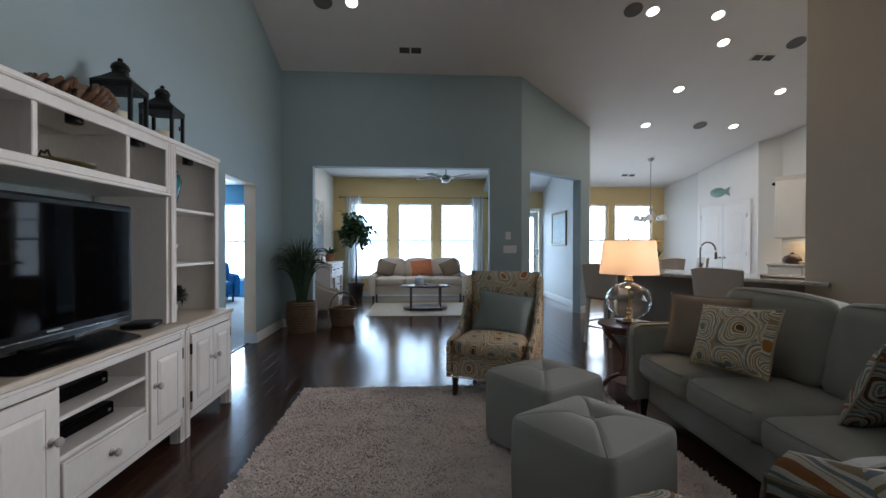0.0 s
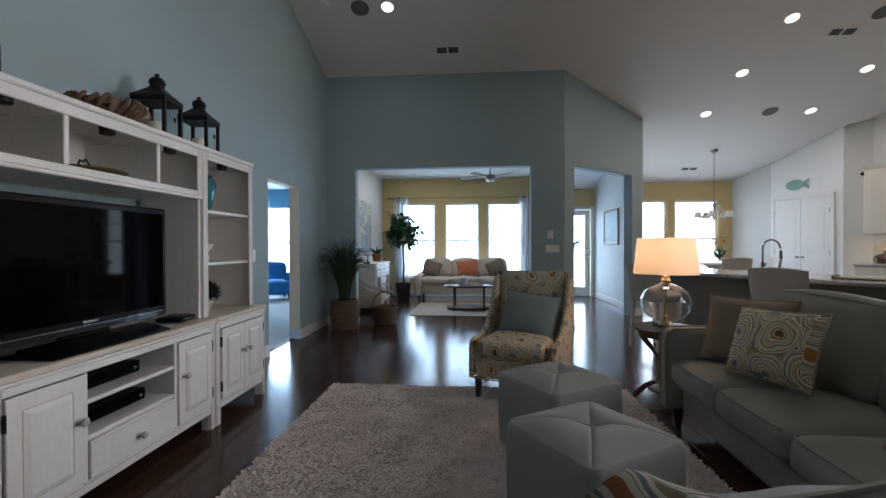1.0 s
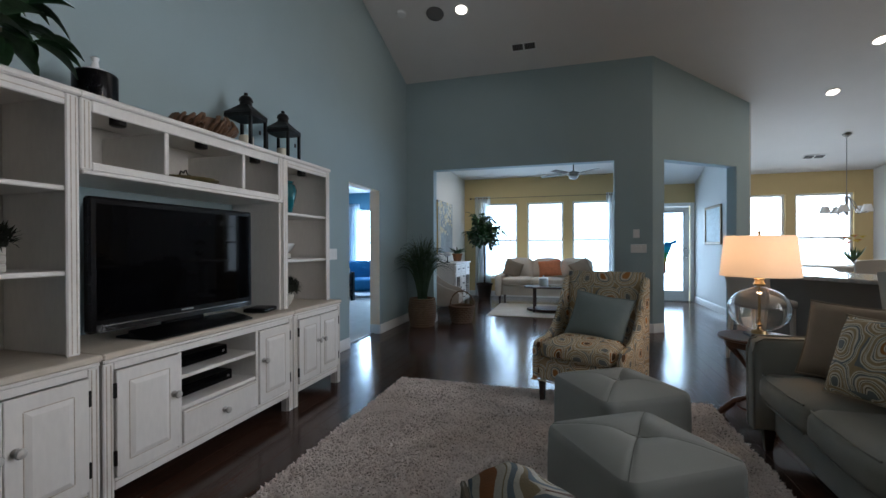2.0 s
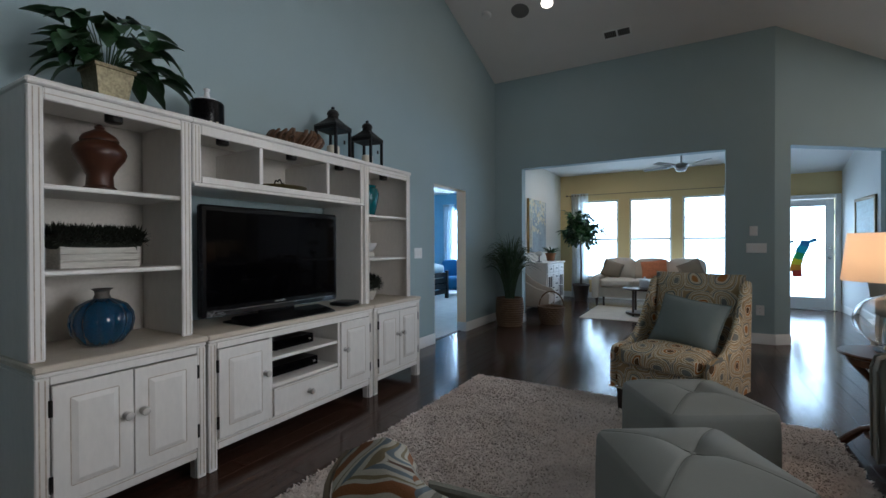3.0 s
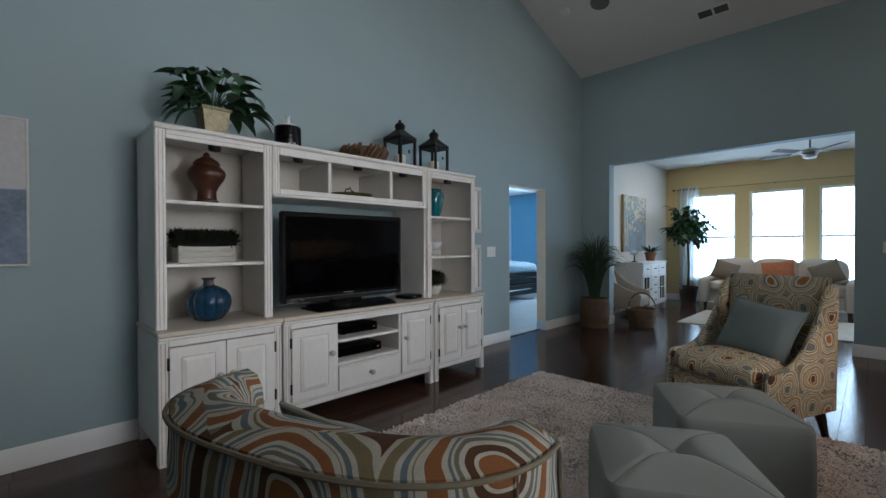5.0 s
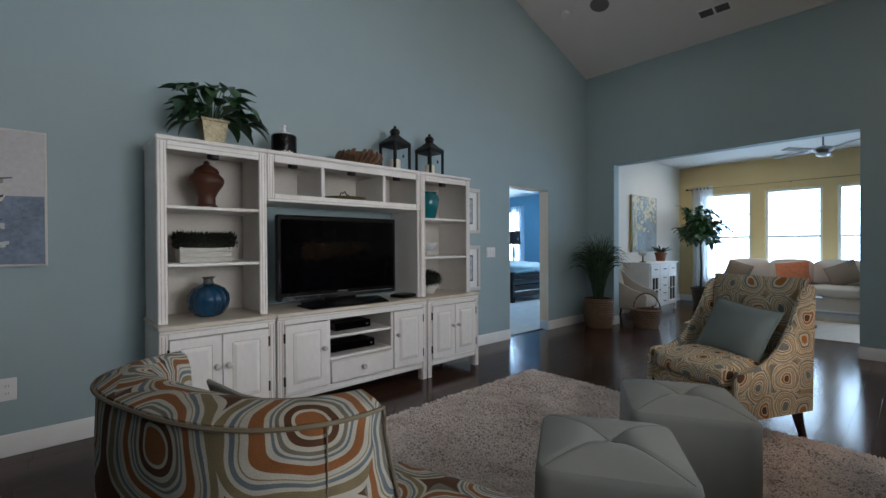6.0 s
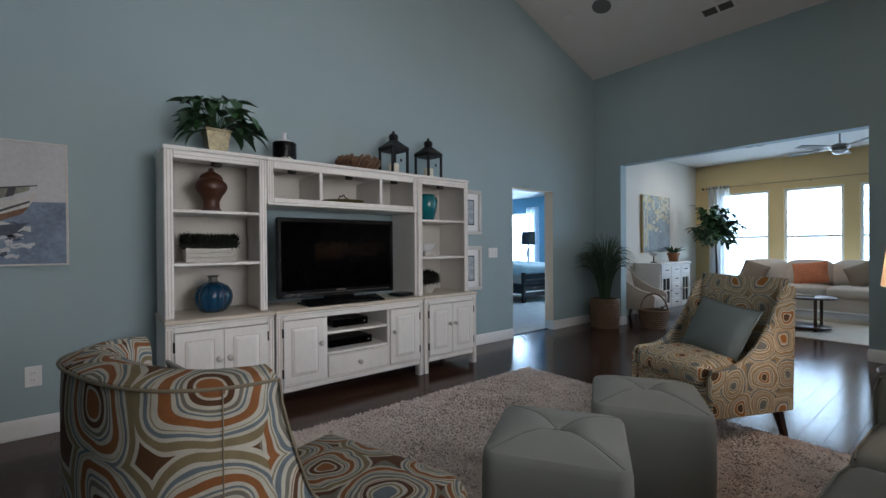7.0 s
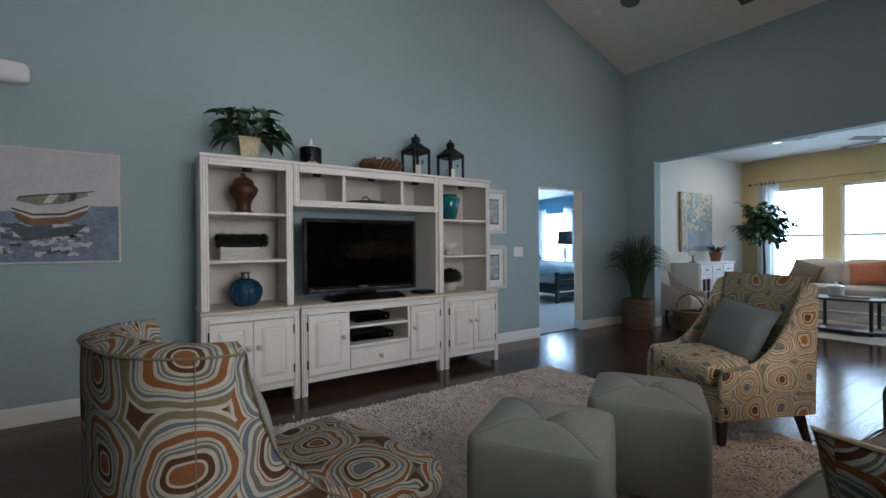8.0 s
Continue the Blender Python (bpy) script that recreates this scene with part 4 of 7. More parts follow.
prof = [(0.03, 0.036)] + [(max(0.03, R * math.sin(radians(a))), 0.19 - 0.152 * math.cos(radians(a))) for a in range(14, 168, 7)] + [(0.03, 0.345), (0.028, 0.365)]
inn = [(max(0.022, r - 0.004), z) for r, z in prof][::-1]
part("globe", MB().lathe(prof + inn, 40, cap=False), GLASS, t, "clear glass globe")
part("stem", MB().lathe([(0.05, 0.0225), (0.045, 0.04), (0.02, 0.05), (0.012, 0.07), (0.022, 0.085), (0.009, 0.10), (0.007, 0.36)], 16), BRASS, t)
part("collar", MB().lathe([(0.034, 0.352), (0.038, 0.366), (0.03, 0.376), (0.028, 0.395), (0.034, 0.40), (0.02, 0.415), (0.012, 0.47)], 20), BRASS, t)
part("shade", MB().lathe([(0.237, 0.420), (0.208, 0.700)], 48, cap=False), SHADE, t, "lit cream linen drum shade")
part("finial", MB().lathe([(0.006, 0.69), (0.012, 0.705), (0.008, 0.715), (0.012, 0.725), (0.003, 0.735)], 12), BRASS, t)
bulb = new("lamp_bulb", bpy.data.lights.new("lamp_bulb", 'POINT')); bulb.data.energy, bulb.data.color, bulb.data.shadow_soft_size = 8, (1, 0.64, 0.37), 0.05
bulb.location = (2.12, 3.94, 1.18)

# shag rug
RUG = mat("pale_taupe_shag", (0.78, 0.70, 0.65), 0.95, var=0.09, scale=7, grain=140, bump=0.4, dist=0.004, spec=0.15)
rx0, rx1, ry0, ry1 = -0.645, 1.90, 0.75, 4.18
t = thing("rug", "pale taupe shag rug on dark floorboards", "rug")
part("backing", MB().box(rx0 + 0.01, rx1 - 0.01, ry0 + 0.01, ry1 - 0.01, 0.0008, 0.015, 0.003), RUG, t)
rs_ = np.random.RandomState(3)
NT = 120000
cx = rs_.uniform(rx0, rx1, NT); cy = rs_.uniform(ry0, ry1, NT)
clump = np.array([noise.noise((x * 9, y * 9, 0.3)) for x, y in zip(cx, cy)])
clang = np.array([noise.noise((x * 5, y * 5, 4.3)) for x, y in zip(cx, cy)]) * 3
ang = clang + rs_.normal(0, 1.6, NT); hh = 0.017 + 0.009 * rs_.random_sample(NT) + 0.006 * clump
ln = 0.013 + 0.010 * rs_.random_sample(NT); wd_ = 0.0042 + 0.0025 * rs_.random_sample(NT)
ux, uy = np.cos(ang), np.sin(ang)
px, py = -uy * wd_, ux * wd_
b1 = np.stack([cx - px, cy - py, np.full(NT, 0.010)], 1); b2 = np.stack([cx + px, cy + py, np.full(NT, 0.010)], 1)
m1 = np.stack([cx + ux * ln * 0.4 - px, cy + uy * ln * 0.4 - py, 0.006 + hh * 0.8], 1); m2 = np.stack([cx + ux * ln * 0.4 + px, cy + uy * ln * 0.4 + py, 0.006 + hh * 0.8], 1)
tp = np.stack([cx + ux * ln, cy + uy * ln, 0.006 + hh], 1)
V = np.stack([b1, b2, m2, m1, tp], 1).reshape(-1, 3)
F = [q for i in range(0, 5 * NT, 5) for q in ((i, i + 1, i + 2, i + 3), (i + 3, i + 2, i + 4))]
me = bpy.data.meshes.new("shag"); me.from_pydata(V.tolist(), [], F); me.materials.append(RUG); me.update()
o = new("shag", me); o.parent = t; tagged(o, "shaggy uneven pile", kind="stuff")

# ---- lamps in the ceiling ----
CANGLOW = emit("can_glow", (1.0, 0.88, 0.70), 8)
GREYMESH = mat("speaker_grille", (0.16, 0.155, 0.15), 0.8, var=0.1, grain=300, bump=0.4)


def pitch_at(y):
    return math.degrees(math.atan(-SLOPE)) if y > RIDGE else math.degrees(math.atan(SLOPE))


can0 = None
# Copies at y 1.6 and -0.6 are unseen additions that fill the room.
for cx_, cy_ in CANS:
    m = pose(cx_, cy_, roof(cy_) - 0.001, pitch_at(cy_))
    if can0 is None:
        can0 = thing("ceiling_downlight", "lit recessed downlight with a white ring in the sloped ceiling", "ceiling light", group="recessed downlights"); can0.matrix_world = m
        part("trim_ring", MB().lathe([(0.072, -0.001), (0.078, -0.008), (0.092, -0.008), (0.097, -0.001)], 32, cap=False), WHITE, can0)
        part("glowing_lens", MB().lathe([(0.073, -0.004), (0.02, -0.003)], 28), CANGLOW, can0, "glowing frosted lens")
    else:
        copy_thing(can0, m)
    d = bpy.data.lights.new("downlight_beam", 'AREA'); d.shape, d.size, d.color = 'DISK', 0.14, WARM
    d.energy = {-0.6: 4, 1.6: 5, 5.93: 5, 5.90: 13, 5.92: 13, 6.36: 10}.get(cy_, 9)
    o = new("downlight_beam", d); o.matrix_world = m @ pose(0, 0, -0.010)
can1 = thing("ceiling_downlight", "lit recessed downlight in the flat sunroom ceiling", "ceiling light", group="recessed downlights"); can1.matrix_world = pose(-0.55, 9.5, SCEIL - 0.001)
part("trim_ring", MB().lathe([(0.072, -0.001), (0.078, -0.008), (0.092, -0.008), (0.097, -0.001)], 32, cap=False), WHITE, can1)
part("glowing_lens", MB().lathe([(0.073, -0.004), (0.02, -0.003)], 28), CANGLOW, can1, "glowing frosted lens")
d = bpy.data.lights.new("downlight_beam", 'AREA'); d.shape, d.size, d.color, d.energy = 'DISK', 0.14, WARM, 16
o = new("downlight_beam", d); o.matrix_world = look((-0.55, 9.5, SCEIL - 0.03), (-0.55, 9.5, 0))


def grille(x, y, r=0.115):
    t = thing("ceiling_speaker", "round grey in-ceiling speaker grille", "speaker", group="ceiling speakers"); t.matrix_world = pose(x, y, roof(y) - 0.001, pitch_at(y))
    part("rim", MB().lathe([(r - 0.01, -0.001), (r - 0.006, -0.007), (r, -0.006), (r + 0.003, -0.001)], 36, cap=False), GREYMESH, t)
    part("grille", MB().lathe([(r - 0.008, -0.003), (r * 0.5, -0.006), (0.01, -0.007)], 36), GREYMESH, t)


for q in ((-0.86, 5.93), (3.15, 5.89), (5.80, 6.32), (5.70, 8.28)):
    grille(*q)
t = thing("smoke_detector", "white round smoke detector on the sloped ceiling", "smoke detector"); t.matrix_world = pose(-1.30, 5.84, roof(5.84) - 0.001, pitch_at(6))
part("housing", MB().lathe([(0.065, 0), (0.066, -0.012), (0.055, -0.032), (0.02, -0.036)], 28), WHITE, t)
VENTD = mat("vent_shadow", (0.05, 0.05, 0.05), 0.8, bump=0)


def vent(m, w=0.36, h=0.16, lab="white louvred air vent with dark slots in the ceiling"):
    t = thing("ceiling_vent", lab, "vent", group="ceiling vents"); t.matrix_world = m
    part("backing", MB().box(-w / 2 + 0.012, w / 2 - 0.012, -h / 2 + 0.012, h / 2 - 0.012, -0.003, -0.0012, 0.0003), VENTD, t)
    f = MB()
    for a in ((-w / 2, w / 2, -h / 2, -h / 2 + 0.022), (-w / 2, w / 2, h / 2 - 0.022, h / 2), (-w / 2, -w / 2 + 0.022, -h / 2 + 0.022, h / 2 - 0.022), (w / 2 - 0.022, w / 2, -h / 2 + 0.022, h / 2 - 0.022), (-0.012, 0.012, -h / 2 + 0.022, h / 2 - 0.022)):
        f.box(*a, -0.010, -0.0005, 0.002)
    part("frame", f, WHITE, t)
    for s in (-1, 1):
        for i in range(6):
            x = s * (0.03 + 0.024 * i)
            part("slat", MB().box(x - 0.005, x + 0.005, -h / 2 + 0.022, h / 2 - 0.022, -0.009, -0.003, 0.001), GREYMESH, t)


vent(pose(0.23, 6.67, roof(6.67) - 0.001, pitch_at(7)))
vent(pose(5.54, 6.61, roof(6.61) - 0.001, pitch_at(7)))
vent(pose(5.27, 10.2, roof(10.2) - 0.001, pitch_at(10)))
vent(pose(-0.2, 9.6, SCEIL - 0.001), 0.3, 0.12)

# ---- outdoors ----
GLOW = emit("overcast_glow", (0.62, 0.82, 1.0), 2.4)
mb = MB().add([(-16, 15.5, -0.15), (16, 15.5, -0.15), (16, 15.5, 9), (-16, 15.5, 9)], [(0, 1, 2, 3)])
tagged(new("backdrop", mb.mesh("backdrop", GLOW, 0)), "bright hazy daylight beyond the windows", "backdrop", kind="structure")

# ---- windows ----
FRAME = mat("window_vinyl_white", (0.80, 0.80, 0.79), 0.4, var=0.02, bump=0.02)
PANE = glass("window_pane", (0.97, 0.99, 1.0), 0.0, 1.05)
BLIND = mat("white_blind_slat", (0.75, 0.75, 0.74), 0.5, var=0.03, bump=0.02)


def window(name, x0, x1, z0, z1, y, blinds=0.0, label="white double-hung window, blown out by daylight"):
    """blinds: how far down from the meeting rail slats hang in the lower sash, 0 to 1."""
    t = thing(name, label, "window", kind="structure")
    f = 0.045
    mid = (z0 + z1) / 2 + 0.0
    for a in ((x0, x0 + f, z0, z1), (x1 - f, x1, z0, z1)):
        part("jamb", MB().box(a[0], a[1], y + 0.05, y + 0.13, a[2], a[3], 0.003), FRAME, t)
    for a in ((z0, z0 + f), (z1 - f, z1)):
        part("rail", MB().box(x0 + f + 0.0005, x1 - f - 0.0005, y + 0.05, y + 0.13, a[0], a[1], 0.003), FRAME, t)
    part("meeting_rail", MB().box(x0 + f + 0.0005, x1 - f - 0.0005, y + 0.06, y + 0.12, mid - 0.022, mid + 0.022, 0.004), FRAME, t)
    zm = (mid + z1) / 2
    part("muntin", MB().box(x0 + f + 0.0005, x1 - f - 0.0005, y + 0.080, y + 0.0875, zm - 0.009, zm + 0.009, 0.002), FRAME, t)
    for a in ((z0 + f, mid - 0.023), (mid + 0.023, z1 - f)):
        p = part("pane", MB().box(x0 + f + 0.001, x1 - f - 0.001, y + 0.088, y + 0.092, a[0] + 0.001, a[1] - 0.001, 0.0003), PANE, t)
        p.visible_shadow = False
    part("sill", MB().box(x0 - 0.03, x1 + 0.03, y - 0.05, y + 0.048, z0 - 0.03, z0 - 0.001, 0.006), TRIM, t)
    if blinds:
        n = int(blinds * (z1 - z0) / 0.05)
        for i in range(n):
            zz = z0 + 0.06 + 0.05 * i
            part("slat", MB().box(x0 + 0.05, x1 - 0.05, -0.02, 0.02, -0.001, 0.001, 0.0005, pose(0, y + 0.03, zz, 12)), BLIND, t)
    return t


window("window_1", *W1, 0.47, 2.30, BY, 0.45)
window("window_2", *W2, 0.47, 2.30, BY)
window("window_3", *W3, 0.47, 2.30, BY, 0.95, "white double-hung window with open slatted blinds")
window("window_4", *N1, 0.5, 2.28, NY)
window("window_5", *N2, 0.5, 2.28, NY)
window("window_6", -4.75, -3.65, 0.42, 2.26, BY)
window("window_7", -7.3, -6.2, 0.42, 2.26, BY)

# Added window, never in view, framing the opening of the east fill lamp.
t = window("window_8", -3.1, -1.3, 1.0, 2.5, 0.0, 0, "added unseen double-hung window in the taupe wall, for fill light"); t.matrix_world = pose(EX, 0, 0, 0, 0, -90)

# glass door to the garden
t = thing("door_1", "white glazed garden door with a colourful suncatcher", "door", kind="structure")
gx0, gx1 = 2.50, 3.42
for a in ((gx0 - 0.07, gx0 + 0.02), (gx1 - 0.02, gx1 + 0.07)):
    part("casing", MB().box(a[0], a[1], BY - 0.022, BY - 0.003, 0.0, 2.19, 0.005), TRIM, t)
part("casing", MB().box(gx0 + 0.0205, gx1 - 0.0205, BY - 0.022, BY - 0.003, 2.11, 2.19, 0.005), TRIM, t)
lf = part("door_leaf", MB().box(gx0 + 0.021, gx0 + 0.15, BY + 0.02, BY + 0.06, 0.015, 2.105, 0.003).box(gx1 - 0.15, gx1 - 0.021, BY + 0.02, BY + 0.06, 0.015, 2.105, 0.003)
          .box(gx0 + 0.1505, gx1 - 0.1505, BY + 0.02, BY + 0.06, 1.97, 2.105, 0.003).box(gx0 + 0.1505, gx1 - 0.1505, BY + 0.02, BY + 0.06, 0.015, 0.24, 0.003), FRAME, t)
p = part("pane", MB().box(gx0 + 0.151, gx1 - 0.151, BY + 0.038, BY + 0.042, 0.241, 1.969, 0.0003), PANE, lf); p.visible_shadow = False
part("door_handle", MB().lathe([(0.027, 0), (0.028, 0.006), (0.012, 0.01), (0.011, 0.03), (0.028, 0.04), (0.03, 0.055), (0.018, 0.068)], 18, pose(gx1 - 0.085, BY + 0.019, 1.0, 90)), CHROME, lf)
part("deadbolt", MB().lathe([(0.026, 0), (0.027, 0.008), (0.02, 0.014)], 18, pose(gx1 - 0.085, BY + 0.019, 1.18, 90)), CHROME, lf)
for hz in (0.3, 1.1, 1.85):
    part("hinge", MB().box(gx1 - 0.022, gx1 - 0.012, BY + 0.008, BY + 0.019, hz - 0.045, hz + 0.045, 0.002), CHROME, lf)
part("threshold", MB().box(gx0 - 0.02, gx1 + 0.02, BY - 0.03, BY + 0.16, 0.001, 0.014, 0.003), CHROME, t)
# suncatcher: bent strips of coloured glass
t = thing("suncatcher", "bright suncatcher of coloured curved strips hung on the door glass", "ornament", (2.93, BY + 0.030, 0.80)); t.scale = (1.5, 1, 1.3)
for i, (c, x, z, a, l, w) in enumerate((((0.02, 0.25, 0.60), 0.03, 0.36, 10, 0.16, 0.10), ((0.02, 0.45, 0.65), 0.0, 0.27, 25, 0.22, 0.11), ((0.05, 0.45, 0.15), -0.03, 0.17, 20, 0.22, 0.10), ((0.75, 0.62, 0.03), -0.05, 0.08, 15, 0.22, 0.11),
                          ((0.8, 0.28, 0.02), -0.06, 0.0, 5, 0.24, 0.11), ((0.7, 0.06, 0.03), -0.05, -0.08, -5, 0.22, 0.10), ((0.05, 0.3, 0.65), 0.11, 0.40, 60, 0.14, 0.05), ((0.05, 0.45, 0.65), -0.14, 0.38, 80, 0.20, 0.04))):
    mm = mat("suncatcher_tint_%s" % "abcdefgh"[i], c, 0.2, var=0.1, bump=0.05)
    part("strip", MB().pad(w, 0.006, l * 0.55, 0.003, 0.001, 6, pose(x, 0, z, 0, a, 0)), mm, t)

# door lining to the bedroom; its peach colour carries the warm light on it
t = thing("doorway_lining", "lining of the bedroom doorway, warm light put into its paint", "door lining", kind="structure")
LINING = mat("warm_lit_lining", (0.93, 0.73, 0.52), 0.6, var=0.03, bump=0.05)
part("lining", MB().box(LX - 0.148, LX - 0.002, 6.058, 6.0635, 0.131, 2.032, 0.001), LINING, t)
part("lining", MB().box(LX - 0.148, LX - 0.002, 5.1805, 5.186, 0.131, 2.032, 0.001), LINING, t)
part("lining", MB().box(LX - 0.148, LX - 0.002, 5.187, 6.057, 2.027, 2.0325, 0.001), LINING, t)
t = thing("threshold_strip", "dark metal strip between boards and carpet", "threshold", kind="structure")
part("strip", MB().box(LX - 0.12, LX - 0.085, 5.19, 6.05, 0.001, 0.010, 0.003), DARKHINGE, t)

# ---- sunroom ----
IVORY = mat("ivory_upholstery", (0.62, 0.55, 0.47), 0.9, var=0.06, scale=5, grain=300, bump=0.35, spec=0.2)
CORAL = mat("coral_print", (0.62, 0.22, 0.11), 0.85, var=0.25, scale=18, grain=220, bump=0.3, spec=0.2)
TABLEW = mat("dark_table_wood", (0.06, 0.035, 0.024), 0.3, var=0.3, scale=6, grain=60, bump=0.05)
t = thing("ivory_sofa", "ivory three-seat sofa with loose cushions under the windows", "sofa", (0.38, 10.22, 0), 0)
L, D = 1.09, 0.46
part("base", MB().pad(2 * L - 0.3, 2 * D - 0.1, 0.22, 0.03, 0.004, 6, pose(0, 0.02, 0.28)), IVORY, t)
for s in (-1, 1):
    prof = [(-D, 0.16), (-D, 0.56), (-D + 0.03, 0.605), (-D + 0.08, 0.615), (D - 0.1, 0.635), (D, 0.62), (D, 0.16)]
    a, b = s * (L - 0.15), s * L
    part("arm", MB().prism(prof, min(a, b), max(a, b), 0.035), IVORY, t, smooth=60)
part("back_frame", MB().prism([(D - 0.16, 0.2), (D - 0.08, 0.76), (D - 0.04, 0.79), (D, 0.76), (D, 0.2)], -L + 0.152, L - 0.152, 0.03), IVORY, t, smooth=60)
w = (2 * L - 0.304) / 3
for i in (-1, 0, 1):
    part("seat_cushion", MB().pad(w - 0.005, 0.66, 0.16, 0.045, 0.02, 9, pose(i * w, -0.12, 0.47)), IVORY, t, smooth=70)
    part("back_cushion", MB().pad(w - 0.005, 0.2, 0.42, 0.07, 0.035, 9, pose(i * w, 0.19, 0.735, -11)), IVORY, t, smooth=70)
for x in (-L + 0.1, L - 0.1):
    for y in (-D + 0.07, D - 0.07):
        taper_leg(t, x, y, 0.175, 0.028)
throw("throw_pillow", "taupe pillow on the ivory sofa", pose(-0.36, 10.14, 0.735, -16, 20, 12), 0.40, 0.36, 0.14, TAUPE, welt=TAUPE)
throw("throw_pillow", "coral patterned pillow on the ivory sofa", pose(0.44, 10.12, 0.755, -16, -8, -4), 0.48, 0.36, 0.14, CORAL, welt=CORAL)
throw("throw_pillow", "grey-taupe pillow on the ivory sofa", pose(1.08, 10.14, 0.745, -16, -25, -10), 0.42, 0.38, 0.14, TAUPE, welt=TAUPE)

t = thing("sunroom_rug", "flat cream rug under the coffee table", "rug")
part("weave", MB().box(-0.58, 1.50, 8.05, 9.74, 0.001, 0.013, 0.004), mat("cream_rug", (0.58, 0.52, 0.44), 0.95, var=0.12, grain=220, bump=0.5, dist=0.004), t)
t = thing("coffee_table", "oval dark-wood coffee table with a lower shelf", "table", (0.50, 8.78, 0.0135))
E2 = Matrix.Diagonal((1, 0.66, 1, 1))
part("tabletop", MB().lathe([(0.0, 0.445), (0.47, 0.445), (0.485, 0.452), (0.485, 0.470), (0.475, 0.476), (0.0, 0.476)], 48, E2, cap=False), TABLEW, t)
part("lower_shelf", MB().lathe([(0.0, 0.02), (0.42, 0.02), (0.43, 0.03), (0.43, 0.055), (0.42, 0.06), (0.0, 0.06)], 48, E2, cap=False), TABLEW, t)
for a in (45, 135, 225, 315):
    x, y = 0.40 * math.cos(radians(a)), 0.40 * 0.66 * math.sin(radians(a))
    part("leg", MB().box(x - 0.018, x + 0.018, y - 0.018, y + 0.018, 0.0, 0.4445, 0.004), TABLEW, t)
PORC = mat("white_porcelain", (0.75, 0.76, 0.77), 0.2, var=0.04, bump=0.02, coat=0.3)
t = thing("lidded_jar", "white porcelain jar with a lid on the coffee table", "jar", (0.38, 8.80, 0.490))
part("jar", MB().lathe([(0.0, 0), (0.07, 0.0), (0.088, 0.02), (0.09, 0.10), (0.088, 0.125), (0.0, 0.126)], 24, cap=False), PORC, t)
part("lid", MB().lathe([(0.092, 0.1265), (0.09, 0.14), (0.05, 0.165), (0.012, 0.172), (0.02, 0.19), (0.006, 0.2)], 24), PORC, t)
t = thing("book", "closed dark book lying on the coffee table", "book", (0.62, 8.70, 0.490), 15)
part("cover", MB().box(-0.13, 0.13, -0.09, 0.09, 0, 0.003, 0.001).box(-0.13, 0.13, -0.09, 0.09, 0.022, 0.025, 0.001).box(-0.13, -0.126, -0.09, 0.09, 0.0031, 0.0219, 0.0005), TAUPE, t)
part("pages", MB().box(-0.1255, 0.125, -0.086, 0.086, 0.0032, 0.0218, 0.001), IVORY, t)

# buffet along the sunroom's side wall, faces +x
t = thing("buffet", "distressed white buffet with drawers and glazed doors", "cabinet", (-1.695, 8.38, 0), 0)
BH, BD, BL = 0.92, 0.46, 1.24
part("top", MB().box(0.0, BD + 0.02, -0.02, BL + 0.02, BH - 0.03, BH, 0.006), CAB, t)
part("body", MB().box(0.005, BD - 0.012, 0.0, BL, 0.12, BH - 0.0305, 0.003), CAB, t)
for y in (0.0, BL - 0.05):
    for x in (0.005, BD - 0.062):
        part("leg", MB().box(x, x + 0.05, y, y + 0.05, 0, 0.1195, 0.004), CAB, t)
for i in range(3):
    y0 = 0.04 + i * 0.39
    d = part("drawer", MB().box(BD - 0.011, BD + 0.006, y0, y0 + 0.375, 0.72, 0.87, 0.004), CAB, t)
    part("handle", MB().tube([(BD + 0.006, y0 + 0.14, 0.80), (BD + 0.028, y0 + 0.15, 0.795), (BD + 0.028, y0 + 0.225, 0.795), (BD + 0.006, y0 + 0.235, 0.80)], 0.006, 6), DARKHINGE, d)
for k in range(4):
    z0 = 0.15 + 0.14 * k
    d = part("drawer", MB().box(BD - 0.011, BD + 0.006, 0.43, 0.805, z0, z0 + 0.13, 0.004), CAB, t)
    part("handle", MB().tube([(BD + 0.006, 0.57, z0 + 0.07), (BD + 0.028, 0.58, z0 + 0.065), (BD + 0.028, 0.655, z0 + 0.065), (BD + 0.006, 0.665, z0 + 0.07)], 0.006, 6), DARKHINGE, d)
DKGL = mat("dark_cabinet_glass", (0.03, 0.028, 0.026), 0.12, var=0.2, bump=0)
